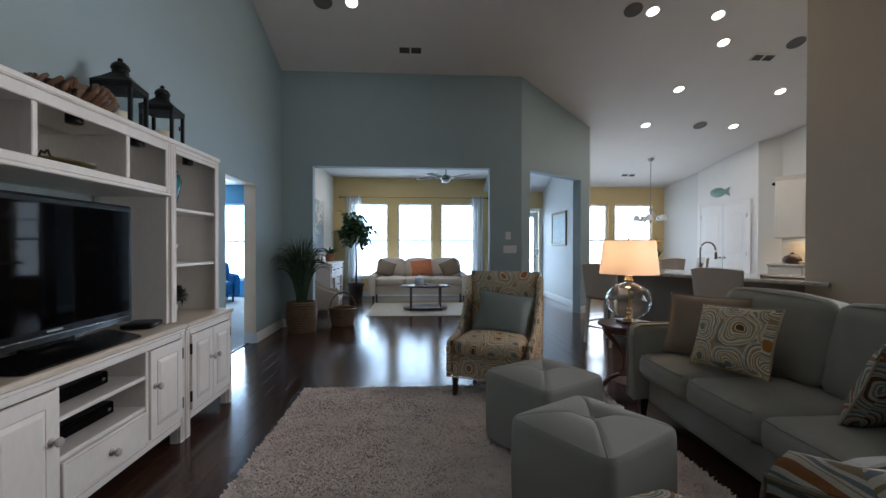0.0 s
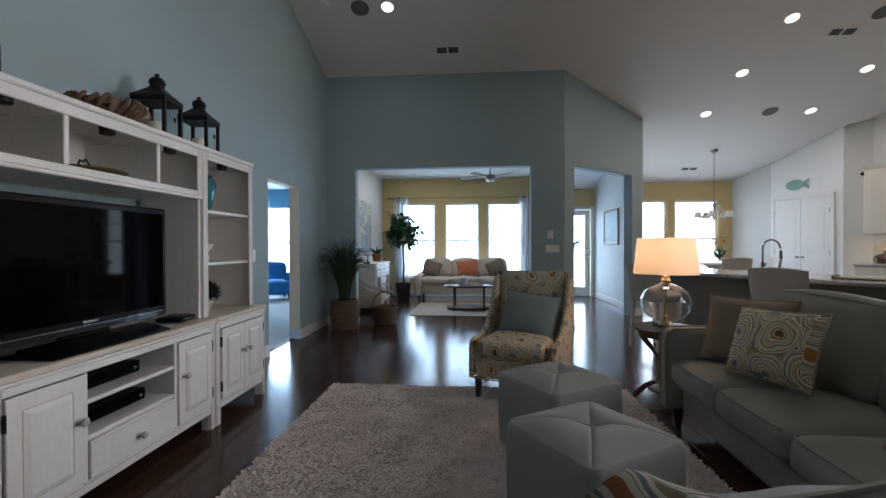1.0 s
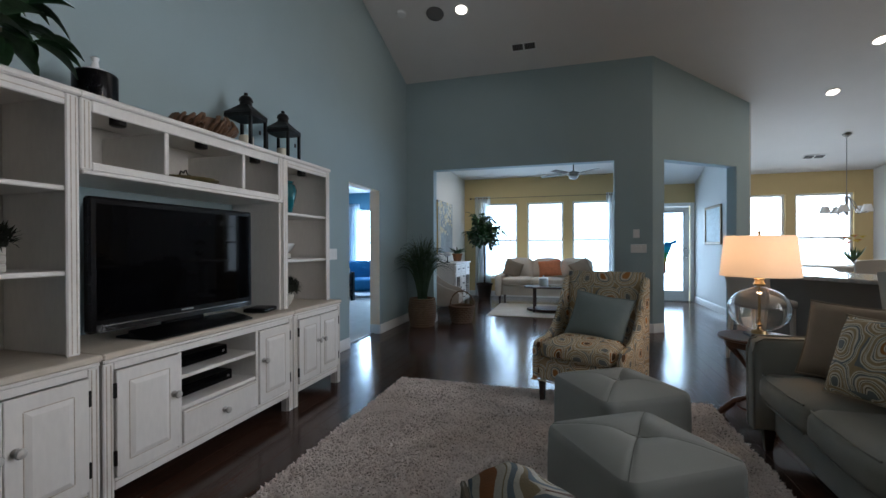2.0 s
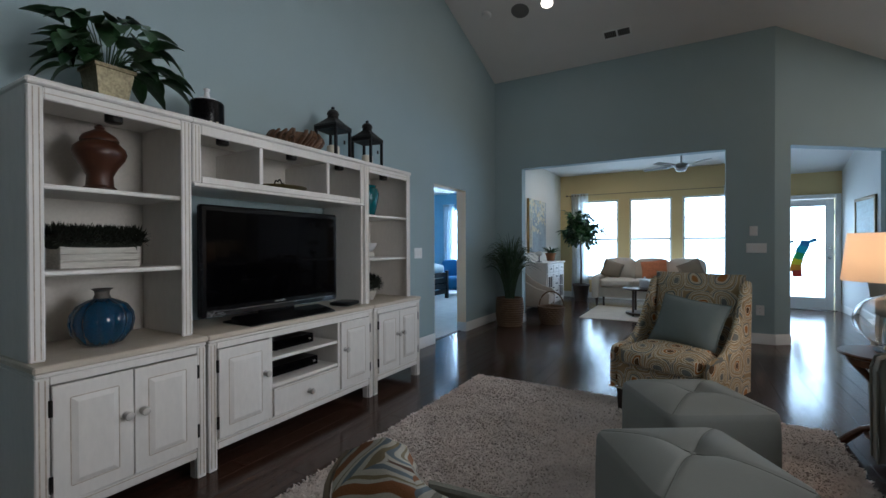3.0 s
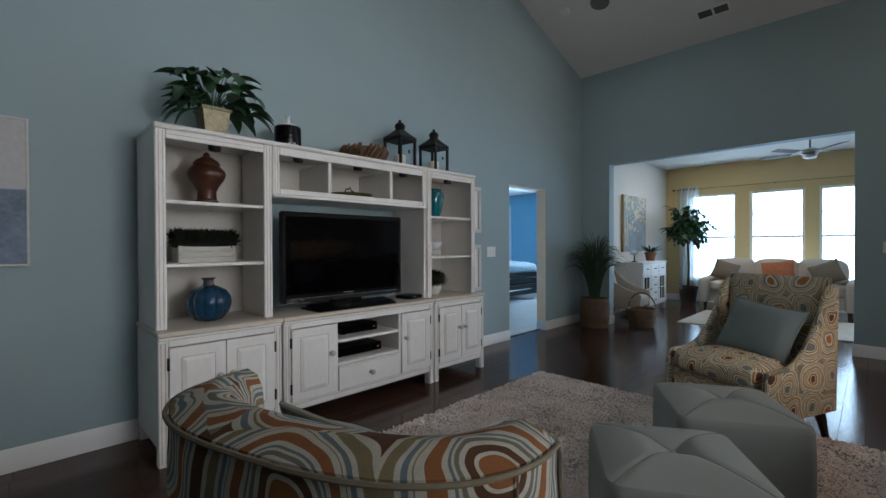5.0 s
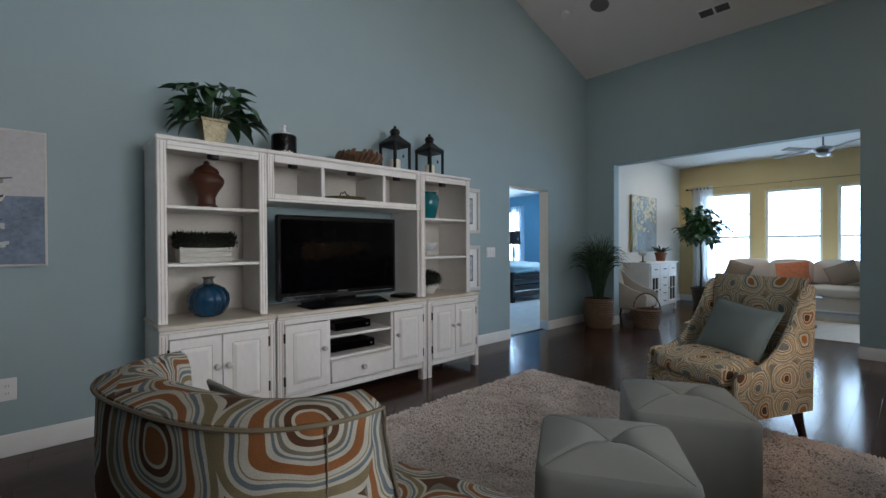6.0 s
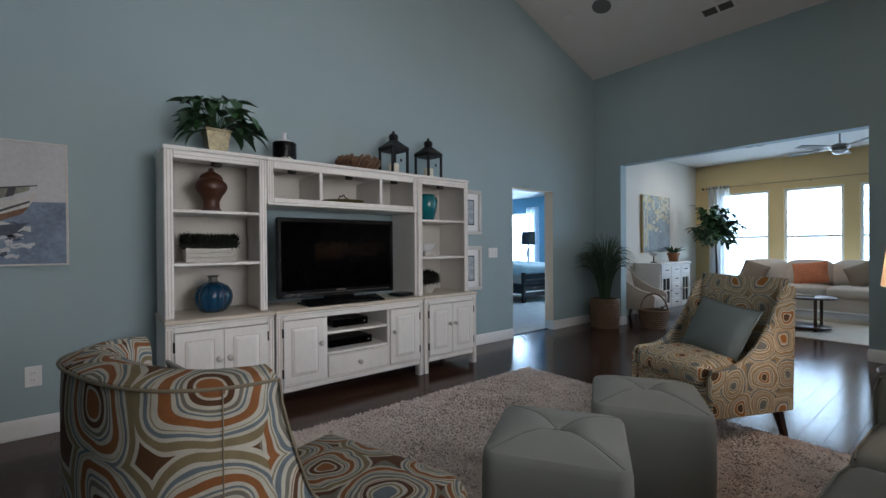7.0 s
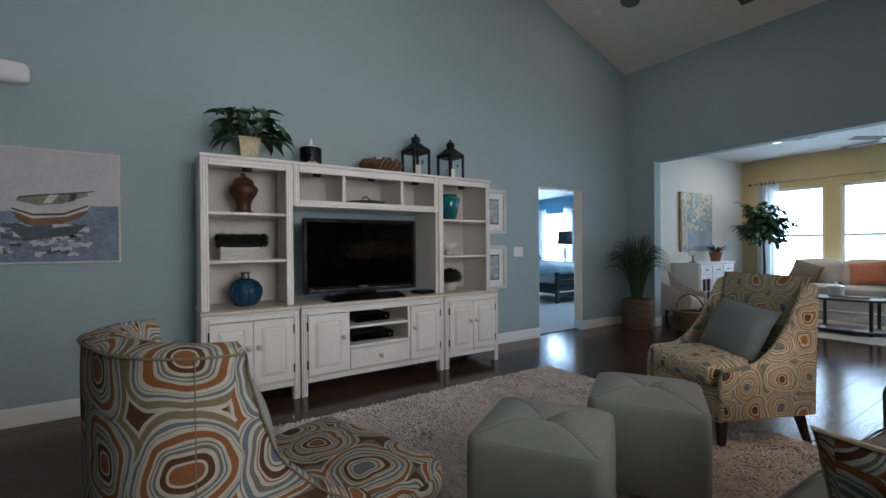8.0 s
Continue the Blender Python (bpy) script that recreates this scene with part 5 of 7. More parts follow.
for y0 in (0.04, 0.82):
    d = part("door", MB().box(BD - 0.011, BD + 0.006, y0, y0 + 0.06, 0.15, 0.705, 0.003).box(BD - 0.011, BD + 0.006, y0 + 0.315, y0 + 0.375, 0.15, 0.705, 0.003)
             .box(BD - 0.011, BD + 0.006, y0 + 0.0605, y0 + 0.3145, 0.15, 0.21, 0.003).box(BD - 0.011, BD + 0.006, y0 + 0.0605, y0 + 0.3145, 0.645, 0.705, 0.003)
             .box(BD - 0.010, BD + 0.004, y0 + 0.18, y0 + 0.195, 0.2105, 0.6445, 0.002).box(BD - 0.010, BD + 0.004, y0 + 0.0605, y0 + 0.1795, 0.425, 0.44, 0.002).box(BD - 0.010, BD + 0.004, y0 + 0.1955, y0 + 0.3145, 0.425, 0.44, 0.002), CAB, t)
    part("pane", MB().box(BD - 0.0115, BD - 0.0105, y0 + 0.061, y0 + 0.314, 0.211, 0.644, 0.0002), DKGL, d)
    part("knob", MB().lathe([(0.008, 0), (0.006, 0.012), (0.013, 0.018), (0.008, 0.026)], 10, pose(BD + 0.006, y0 + (0.345 if y0 < 0.5 else 0.03), 0.43, 0, 90, 0)), DARKHINGE, d)

# canvas on the sunroom wall: drips of pale gold over grey
t = thing("gold_canvas", "abstract canvas of grey wash and gold dabs, gilt edge", "painting", (-1.698, 0, 0))
part("canvas", MB().box(0.0, 0.045, 8.62, 9.72, 1.10, 2.17, 0.003), mat("gilt_edge", (0.50, 0.33, 0.12), 0.4, 0.5, var=0.2, bump=0.1), t)
part("painted_face", MB().box(0.0455, 0.0475, 8.625, 9.715, 1.105, 2.165, 0.0005), mat("grey_wash", (0.26, 0.31, 0.34), 0.7, var=0.35, scale=3.5, grain=30, bump=0.3), t)
GOLDP = mat("gold_paint", (0.55, 0.47, 0.27), 0.45, 0.25, var=0.3, bump=0.2)
PALEP = mat("pale_paint", (0.62, 0.60, 0.50), 0.7, var=0.2, bump=0.2)
r5 = random.Random(11)
mg, mp_ = MB(), MB()
for i in range(150):
    y = 8.66 + 1.0 * r5.random(); z = 2.15 - 0.66 * r5.random() ** 1.4 * (1 if y < 9.35 else 0.75)
    s = 0.012 + 0.028 * r5.random()
    (mg if r5.random() < 0.5 else mp_).add([(0.048 + 0.0004 * (i % 5), y + s * math.cos(a) * (1 + 0.4 * r5.random()), z + s * 1.2 * math.sin(a)) for a in [k * math.pi / 3 for k in range(6)]], [(0, 1, 2, 3, 4, 5)])
for i in range(16):
    y = 8.645 + 0.16 * r5.random(); z = 1.15 + 0.5 * r5.random()
    (mg if i % 2 else mp_).box(0.0478, 0.0486, y, y + 0.012 + 0.02 * r5.random(), z, z + 0.25 + 0.3 * r5.random(), 0.0003)
tagged(part("gold_dab", mg, GOLDP, t, smooth=0), kind="stuff"); tagged(part("pale_dab", mp_, PALEP, t, smooth=0), kind="stuff")

# curtains and rod
SHEER = mat("sheer_white_curtain", (0.72, 0.76, 0.80), 0.85, var=0.05, scale=4, grain=300, bump=0.2)
sh_n, sh_l = SHEER.node_tree.nodes, SHEER.node_tree.links
tl = sh_n.new("ShaderNodeBsdfTranslucent"); tl.inputs[0].default_value = (0.80, 0.84, 0.88, 1); tp_ = sh_n.new("ShaderNodeBsdfTransparent")
m_a, m_b = sh_n.new("ShaderNodeMixShader"), sh_n.new("ShaderNodeMixShader"); m_a.inputs[0].default_value, m_b.inputs[0].default_value = 0.6, 0.22
sh_l.new(sh_n["Principled BSDF"].outputs[0], m_a.inputs[1]); sh_l.new(tl.outputs[0], m_a.inputs[2]); sh_l.new(m_a.outputs[0], m_b.inputs[1]); sh_l.new(tp_.outputs[0], m_b.inputs[2]); sh_l.new(m_b.outputs[0], sh_n["Material Output"].inputs[0])


def curtain(x0, x1, y, z0, z1, lab):
    n, m = 60, 14; V, F = [], []
    for i in range(n + 1):
        for j in range(m + 1):
            u, v = i / n, j / m
            V.append((x0 + (x1 - x0) * u + 0.012 * math.sin(3 * v + 20 * u), y + 0.035 * math.sin(u * 2 * math.pi * 5.5 + 0.6 * math.sin(4 * v)) * (0.75 + 0.4 * (1 - v)), z0 + (z1 - z0) * v))
    F = [(i * (m + 1) + j, (i + 1) * (m + 1) + j, (i + 1) * (m + 1) + j + 1, i * (m + 1) + j + 1) for i in range(n) for j in range(m)]
    t = thing("curtain", lab, "curtain", group="sheer curtains")
    c = part("fabric", MB().add(V, F), SHEER, t, smooth=80)
    for k in range(6):
        xx = x0 + (x1 - x0) * (k + 0.5) / 6
        part("grommet", MB().lathe([(0.02, -0.004), (0.027, -0.003), (0.027, 0.003), (0.02, 0.004)], 14, pose(xx, y, z1 - 0.04, 0, 90, 0), cap=False), DARKHINGE, t)


curtain(-1.42, -1.02, BY - 0.075, 0.02, 2.47, "sheer white grommet curtain hanging to the floor")
curtain(1.66, 1.98, BY - 0.075, 0.02, 2.47, "sheer white grommet curtain beside the blinds")
t = thing("curtain_rod", "thin dark curtain rod above the sunroom windows", "curtain rod")
part("rod", MB().tube([(-1.5, BY - 0.075, 2.43), (2.06, BY - 0.075, 2.43)], 0.008, 10), mat("bronze_rod", (0.30, 0.22, 0.13), 0.4, 0.6, var=0.1, bump=0), t)
for x in (-1.5, 2.06):
    part("finial", MB().lathe([(0.008, 0), (0.024, 0.02), (0.022, 0.035), (0.005, 0.05)], 12, pose(x, BY - 0.075, 2.43, 0, 90 if x > 0 else -90, 0)), DARKHINGE, t)
for x in (-1.45, 0.27, 2.01):
    part("bracket", MB().box(x - 0.008, x + 0.008, BY - 0.085, BY - 0.001, 2.415, 2.425, 0.002), DARKHINGE, t)

# ceiling fan at rest
FANG = mat("brushed_nickel", (0.30, 0.29, 0.27), 0.3, 0.9, var=0.06, bump=0.03)
BLADE = mat("fan_blade_wood", (0.12, 0.10, 0.08), 0.7, var=0.12, scale=3, grain=40, bump=0.05)
t = thing("ceiling_fan", "brushed-nickel ceiling fan with five brown blades and a light bowl", "fan", (0.93, 9.3, SCEIL - 0.0725)); t.scale = (1, 1, 0.8)
part("canopy", MB().lathe([(0.02, 0.015), (0.045, 0.03), (0.065, 0.07), (0.068, 0.089)], 24), FANG, t)
part("downrod", MB().lathe([(0.013, -0.17), (0.013, 0.02)], 12), FANG, t)
part("motor", MB().lathe([(0.05, -0.30), (0.10, -0.285), (0.125, -0.25), (0.12, -0.205), (0.07, -0.18), (0.03, -0.165)], 32), FANG, t)
part("light_bowl", MB().lathe([(0.01, -0.375), (0.06, -0.36), (0.088, -0.33), (0.09, -0.302)], 28), PORC, t, "white glass light bowl")
for k in range(5):
    m = pose(0, 0, -0.245, 0, 0, 20 + 72 * k)
    b = part("blade", MB().box(0.22, 0.66, -0.065, 0.065, -0.004, 0.004, 0.003, m @ pose(0, 0, 0, 11)), BLADE, t)
    part("blade_iron", MB().box(0.10, 0.25, -0.022, 0.022, -0.012, -0.005, 0.003, m), FANG, b)

# leaf builder
def leaf(mb, base, way, up, L, W, droop=0.3, fold=0.18, n=4):
    """One pointed leaf that arches from base along way."""
    way = Vector(way).normalized(); side = way.cross(Vector(up)).normalized(); upv = side.cross(way)
    rows = []
    for i in range(n + 1):
        q = i / n; wq = W * math.sin(math.pi * min(1, q * 0.92 + 0.06)) ** 0.8
        c = Vector(base) + way * (L * q) + upv * (L * (0.25 * q - droop * q * q * 1.6))
        rows.append((c - side * wq / 2 + upv * fold * wq, c, c + side * wq / 2 + upv * fold * wq))
    V = [p for r in rows for p in r]
    F = [(3 * i + k, 3 * i + k + 1, 3 * i + k + 4, 3 * i + k + 3) for i in range(n) for k in (0, 1)]
    mb.add(V, F)


LEAF = mat("dark_green_leaf", (0.030, 0.085, 0.030), 0.38, var=0.45, scale=9, grain=60, bump=0.1)
LEAF2 = mat("grey_green_blade", (0.035, 0.070, 0.032), 0.5, var=0.4, scale=8, grain=60, bump=0.1)
BARK = mat("brown_bark", (0.06, 0.04, 0.028), 0.8, var=0.3, grain=90, bump=0.5)
WICKER = mat("brown_wicker", (0.15, 0.085, 0.045), 0.65, var=0.35, scale=14, grain=90, bump=0.4)
TERRA = mat("terracotta", (0.30, 0.12, 0.05), 0.75, var=0.15, grain=90, bump=0.2)
SOIL = mat("dark_soil", (0.025, 0.018, 0.012), 0.95, var=0.3, grain=60, bump=0.6)

# standard ficus
t = thing("ficus_tree", "slim potted ficus tree with a round leafy crown", "tree", (-1.06, 10.40, 0)); t.scale = (1.08, 1.08, 1.1)
part("pot", MB().lathe([(0.12, 0), (0.16, 0.30), (0.175, 0.31), (0.175, 0.345), (0.158, 0.345), (0.15, 0.315), (0.0, 0.31)], 28, cap=False), mat("brown_pot", (0.05, 0.035, 0.03), 0.5, var=0.2, bump=0.1), t)
part("soil", MB().lathe([(0.15, 0.313), (0.08, 0.325), (0.01, 0.328)], 20), SOIL, t)
part("trunk", MB().tube([(0, 0, 0.32), (0.008, 0.005, 0.7), (-0.006, 0.0, 1.1), (0.004, 0.004, 1.35), (0, 0, 1.55)], [0.022, 0.019, 0.017, 0.014, 0.008], 8), BARK, t)
r6 = random.Random(5)
br_, lv = MB(), MB()
for k in range(40):
    a = r6.random() * 2 * math.pi; el = r6.uniform(-0.4, 1.2); R = r6.uniform(0.20, 0.43)
    p0 = Vector((0, 0, r6.uniform(1.25, 1.52))); p1 = p0 + Vector((math.cos(a) * math.cos(el), math.sin(a) * math.cos(el), math.sin(el))) * R
    br_.tube([p0, (p0 + p1) / 2 + Vector((0, 0, 0.02)), p1], [0.005, 0.004, 0.002], 5)
    for q in range(22):
        c = p0.lerp(p1, 0.35 + 0.7 * r6.random()) + Vector((r6.gauss(0, 0.035), r6.gauss(0, 0.035), r6.gauss(0, 0.03)))
        w_ = Vector((math.cos(a), math.sin(a), r6.uniform(-0.7, 0.5))) + Vector((r6.gauss(0, 0.6), r6.gauss(0, 0.6), r6.gauss(0, 0.3)))
        leaf(lv, c, w_, (0, 0, 1), 0.09 + 0.06 * r6.random(), 0.05 + 0.03 * r6.random())
part("limb", br_, BARK, t); part("crown", lv, LEAF, t, smooth=80)

# small fern on the buffet
t = thing("potted_fern", "small green plant in a terracotta pot on the buffet", "potted plant", (-1.47, 9.45, BH + 0.001))
part("pot", MB().lathe([(0.075, 0), (0.10, 0.13), (0.112, 0.132), (0.112, 0.165), (0.098, 0.165), (0.09, 0.14), (0.0, 0.138)], 24, cap=False), TERRA, t)
lv = MB()
for k in range(46):
    a = r6.random() * 2 * math.pi
    leaf(lv, (0.03 * math.cos(a), 0.03 * math.sin(a), 0.139), (math.cos(a), math.sin(a), 0.5 + r6.random() * 1.3), (0, 0, 1), 0.16 + 0.10 * r6.random(), 0.03, 0.35)
part("foliage", lv, LEAF, t, smooth=80)
t = thing("stem_ornament", "slim dark-stemmed pale ornament on the buffet", "ornament", (-1.45, 8.60, BH + 0.001))
part("base", MB().lathe([(0.055, 0), (0.055, 0.012), (0.012, 0.02), (0.008, 0.13)], 20), DARKHINGE, t)
part("shell", MB().pad(0.13, 0.05, 0.07, 0.03, 0.01, 6, pose(0, 0, 0.165)), PORC, t)

# grass plant in a basket planter by the opening
t = thing("grass_plant", "tall arching grass plant in a woven planter by the opening", "potted plant", (-1.36, 6.82, 0))
pl = MB()
for k in range(13):
    z = 0.012 + 0.034 * k; r = 0.175 + 0.03 * math.sin(k / 12 * 2.6)
    pts = [(r * math.cos(2 * math.pi * j / 36) * (1 + 0.014 * (-1) ** (j + k)), r * math.sin(2 * math.pi * j / 36) * (1 + 0.014 * (-1) ** (j + k)), z) for j in range(37)]
    pl.tube(pts, 0.0185, 6)
part("planter", pl, WICKER, t, "brown woven planter")
part("soil", MB().lathe([(0.17, 0.39), (0.05, 0.41), (0.01, 0.41)], 20), SOIL, t)
lv = MB()
for k in range(300):
    a = r6.random() * 2 * math.pi; sp = r6.random() ** 0.8; W = 0.013 + 0.011 * r6.random()
    roll_ = r6.uniform(-1.3, 1.3); R = 0.06 + 0.40 * sp + 0.05 * r6.random(); H = r6.uniform(0.84, 1.06) - 0.36 * sp
    base = Vector((0.06 * math.cos(a), 0.06 * math.sin(a), 0.40)); out = Vector((math.cos(a), math.sin(a), 0)); sd = Vector((-math.sin(a), math.cos(a), 0))
    rows = []
    for i in range(9):
        q = i / 8; z = H * math.sin(q * math.pi / 2 * (1 + 0.42 * sp)); x = R * (0.35 * q + 0.65 * q ** 2.4)
        c = base + out * x + Vector((0, 0, z)) + sd * 0.06 * math.sin(k) * q * q
        c.x = max(c.x, LX + 0.012 - t.location.x); c.y = min(c.y, FY - 0.012 - t.location.y) if c.x < -1.31 - t.location.x else c.y
        ww = W * (1 - q) ** 0.6 + 0.0006
        wv_ = sd * math.cos(roll_) + (Vector((0, 0, 1)) * (1 - q) * 0.4 + Vector((0, 0, 1)) * q - out * (1 - q)).normalized() * math.sin(roll_)
        rows += [c - wv_ * ww / 2, c + wv_ * ww / 2]
    lv.add(rows, [(2 * i, 2 * i + 1, 2 * i + 3, 2 * i + 2) for i in range(8)])
tagged(part("grass_blade", lv, LEAF2, t, smooth=80), kind="stuff")

# hoop-handled basket
t = thing("hoop_basket", "round brown wicker basket with a tall hoop handle", "basket", (-0.84, 7.28, 0))
bk = MB()
for k in range(8):
    r = 0.15 + 0.045 * (k / 7) ** 0.7
    bk.tube([(r * math.cos(2 * math.pi * j / 36) * (1 + 0.03 * (-1) ** (j + k)), r * math.sin(2 * math.pi * j / 36) * (1 + 0.03 * (-1) ** (j + k)), 0.015 + 0.031 * k) for j in range(37)], 0.017, 6)
tagged(part("bowl", bk, WICKER, t), kind="stuff")
part("bottom", MB().lathe([(0.15, 0.004), (0.15, 0.018)], 24), WICKER, t)
part("rim", MB().tube([(0.2 * math.cos(2 * math.pi * j / 36), 0.2 * math.sin(2 * math.pi * j / 36), 0.262) for j in range(37)], 0.02, 8), WICKER, t)
part("handle", MB().tube([(0.2 * math.cos(math.pi * j / 20), 0.02, 0.26 + 0.25 * math.sin(math.pi * j / 20)) for j in range(21)], 0.011, 8), WICKER, t)

# ivory accent chair by the basket
OATM = mat("oatmeal_linen", (0.40, 0.35, 0.30), 0.9, var=0.08, scale=5, grain=300, bump=0.35, spec=0.2)
t = thing("accent_chair", "oatmeal linen accent chair with low sweeping arms near the opening", "chair", (-1.30, 7.84, 0), 97); t.scale = (0.92, 0.92, 0.92)
part("seat", MB().pad(0.56, 0.62, 0.20, 0.05, 0.02, 8, pose(0, -0.02, 0.34)), OATM, t)
part("backrest", MB().pad(0.60, 0.12, 0.52, 0.05, 0.02, 8, pose(0, 0.29, 0.62, -12)), OATM, t)
prof = [(-0.33, 0.22), (-0.34, 0.46), (-0.28, 0.52), (-0.1, 0.57), (0.1, 0.68), (0.25, 0.82), (0.36, 0.90), (0.40, 0.86), (0.33, 0.22)]
for s in (-1, 1):
    a, b = s * 0.285, s * 0.345
    part("arm", MB().prism(prof, min(a, b), max(a, b), 0.015), OATM, t, smooth=50)
for x in (-0.27, 0.27):
    taper_leg(t, x, -0.27, 0.235, 0.022); taper_leg(t, x, 0.27, 0.235, 0.022, (0, 0.04))

# picture on the hall wall
def picture(name, label, m, w, h, fm, bar=0.045, matw=0.0, art=None, depth=0.022, inner=None):
    """A framed picture in its own xz plane that faces -y, hung by its middle."""
    t = thing(name, label, "picture"); t.matrix_world = m
    for a in ((-w / 2, w / 2, h / 2 - bar, h / 2), (-w / 2, w / 2, -h / 2, -h / 2 + bar)):
        part("frame_bar", MB().box(a[0], a[1], -depth, -0.001, a[2], a[3], 0.006), fm, t)
    for a in ((-w / 2, -w / 2 + bar), (w / 2 - bar, w / 2)):
        part("frame_bar", MB().box(a[0], a[1], -depth, -0.001, -h / 2 + bar + 0.0005, h / 2 - bar - 0.0005, 0.006), fm, t)
    part("mount", MB().box(-w / 2 + bar, w / 2 - bar, -0.010, -0.002, -h / 2 + bar, h / 2 - bar, 0.0005), PALEP if not matw else WHITE, t)
    iw, ih = w / 2 - bar - matw, h / 2 - bar - matw
    if inner:
        part("inner_frame", MB().box(-iw - 0.012, iw + 0.012, -0.0125, -0.0105, -ih - 0.012, ih + 0.012, 0.0005), inner, t)
    part("print", MB().box(-iw, iw, -0.0145, -0.0130, -ih, ih, 0.0003), art, t)
    return t


GILT = mat("dark_gilt_frame", (0.22, 0.15, 0.07), 0.4, 0.4, var=0.25, bump=0.1)
SEAART = mat("pale_sea_print", (0.42, 0.52, 0.54), 0.6, var=0.25, scale=3, grain=14, bump=0.02, stretch=(1, 1, 4))
picture("hall_picture", "pale seascape picture in a dark gilt frame", pose(3.497, 9.80, 1.63, 0, 0, -90), 0.96, 0.74, GILT, 0.05, 0.0, SEAART, 0.03)

# ---- kitchen and breakfast nook ----
GRANITE = mat("pale_granite", (0.52, 0.49, 0.45), 0.18, var=0.35, scale=30, grain=160, bump=0.02, coat=0.3)
KWHITE = mat("kitchen_white_paint", (0.72, 0.68, 0.60), 0.4, var=0.03, bump=0.03)
BEIGEUP = mat("beige_chair_fabric", (0.54, 0.50, 0.45), 0.85, var=0.06, grain=260, bump=0.25)
HALFW = mat("taupe_half_wall", (0.24, 0.225, 0.205), 0.75, var=0.04, grain=240, bump=0.12)
PA, PB = Vector((2.80, 6.42)), Vector((4.125, 4.10))
pu = (PB - PA).normalized(); PL = (PB - PA).length; pang = math.degrees(math.atan2(pu.y, pu.x))
t = thing("breakfast_bar", "angled breakfast bar with a taupe panelled front and pale stone top", "counter", (PA.x, PA.y, 0), pang)
part("half_wall", MB().box(0.06, PL - 0.03, 0.24, 0.38, 0.0, 0.885, 0.004), HALFW, t)
part("cabinet_run", MB().box(0.06, PL - 0.10, 0.3805, 0.92, 0.09, 0.885, 0.004), KWHITE, t)
part("countertop", MB().box(0.0, PL - 0.02, -0.02, 0.96, 0.886, 0.926, 0.008), GRANITE, t, "pale speckled stone top")
part("toe_trim", MB().box(0.06, PL - 0.03, 0.225, 0.2395, 0.001, 0.12, 0.004), TRIM, t)
NICK = mat("dark_nickel", (0.16, 0.14, 0.12), 0.28, 0.9, var=0.1, bump=0.02)
t = thing("faucet", "tall gooseneck pull-down faucet in dark nickel", "faucet", (PA.x, PA.y, 0.927), pang)
t.matrix_world = pose(PA.x, PA.y, 0.927, 0, 0, pang) @ pose(1.21, 0.62, 0)
part("base", MB().lathe([(0.03, 0), (0.03, 0.012), (0.02, 0.03), (0.018, 0.12)], 16), NICK, t)
part("neck", MB().tube([(0, 0, 0.10), (0, 0, 0.28)] + [(0.09 - 0.09 * math.cos(radians(a)), 0, 0.28 + 0.10 * math.sin(radians(a))) for a in range(20, 200, 20)], 0.010, 10), NICK, t)
part("spray_head", MB().lathe([(0.011, 0), (0.015, -0.03), (0.017, -0.08), (0.012, -0.09)], 14, pose(0.185, 0, 0.26)), NICK, t)
part("lever", MB().tube([(0, 0.018, 0.07), (0.0, 0.05, 0.075), (-0.01, 0.09, 0.11)], 0.007, 8), NICK, t)
t = thing("serving_tray", "dark rectangular tray lying on the stone bar top", "tray")
t.matrix_world = pose(PA.x, PA.y, 0.927, 0, 0, pang) @ pose(2.2, 0.35, 0, 0, 0, 10)
part("tray", MB().box(-0.2, 0.2, -0.12, 0.12, 0, 0.012, 0.005).box(-0.2, -0.185, -0.12, 0.12, 0.0121, 0.03, 0.003).box(0.185, 0.2, -0.12, 0.12, 0.0121, 0.03, 0.003), TABLEW, t)


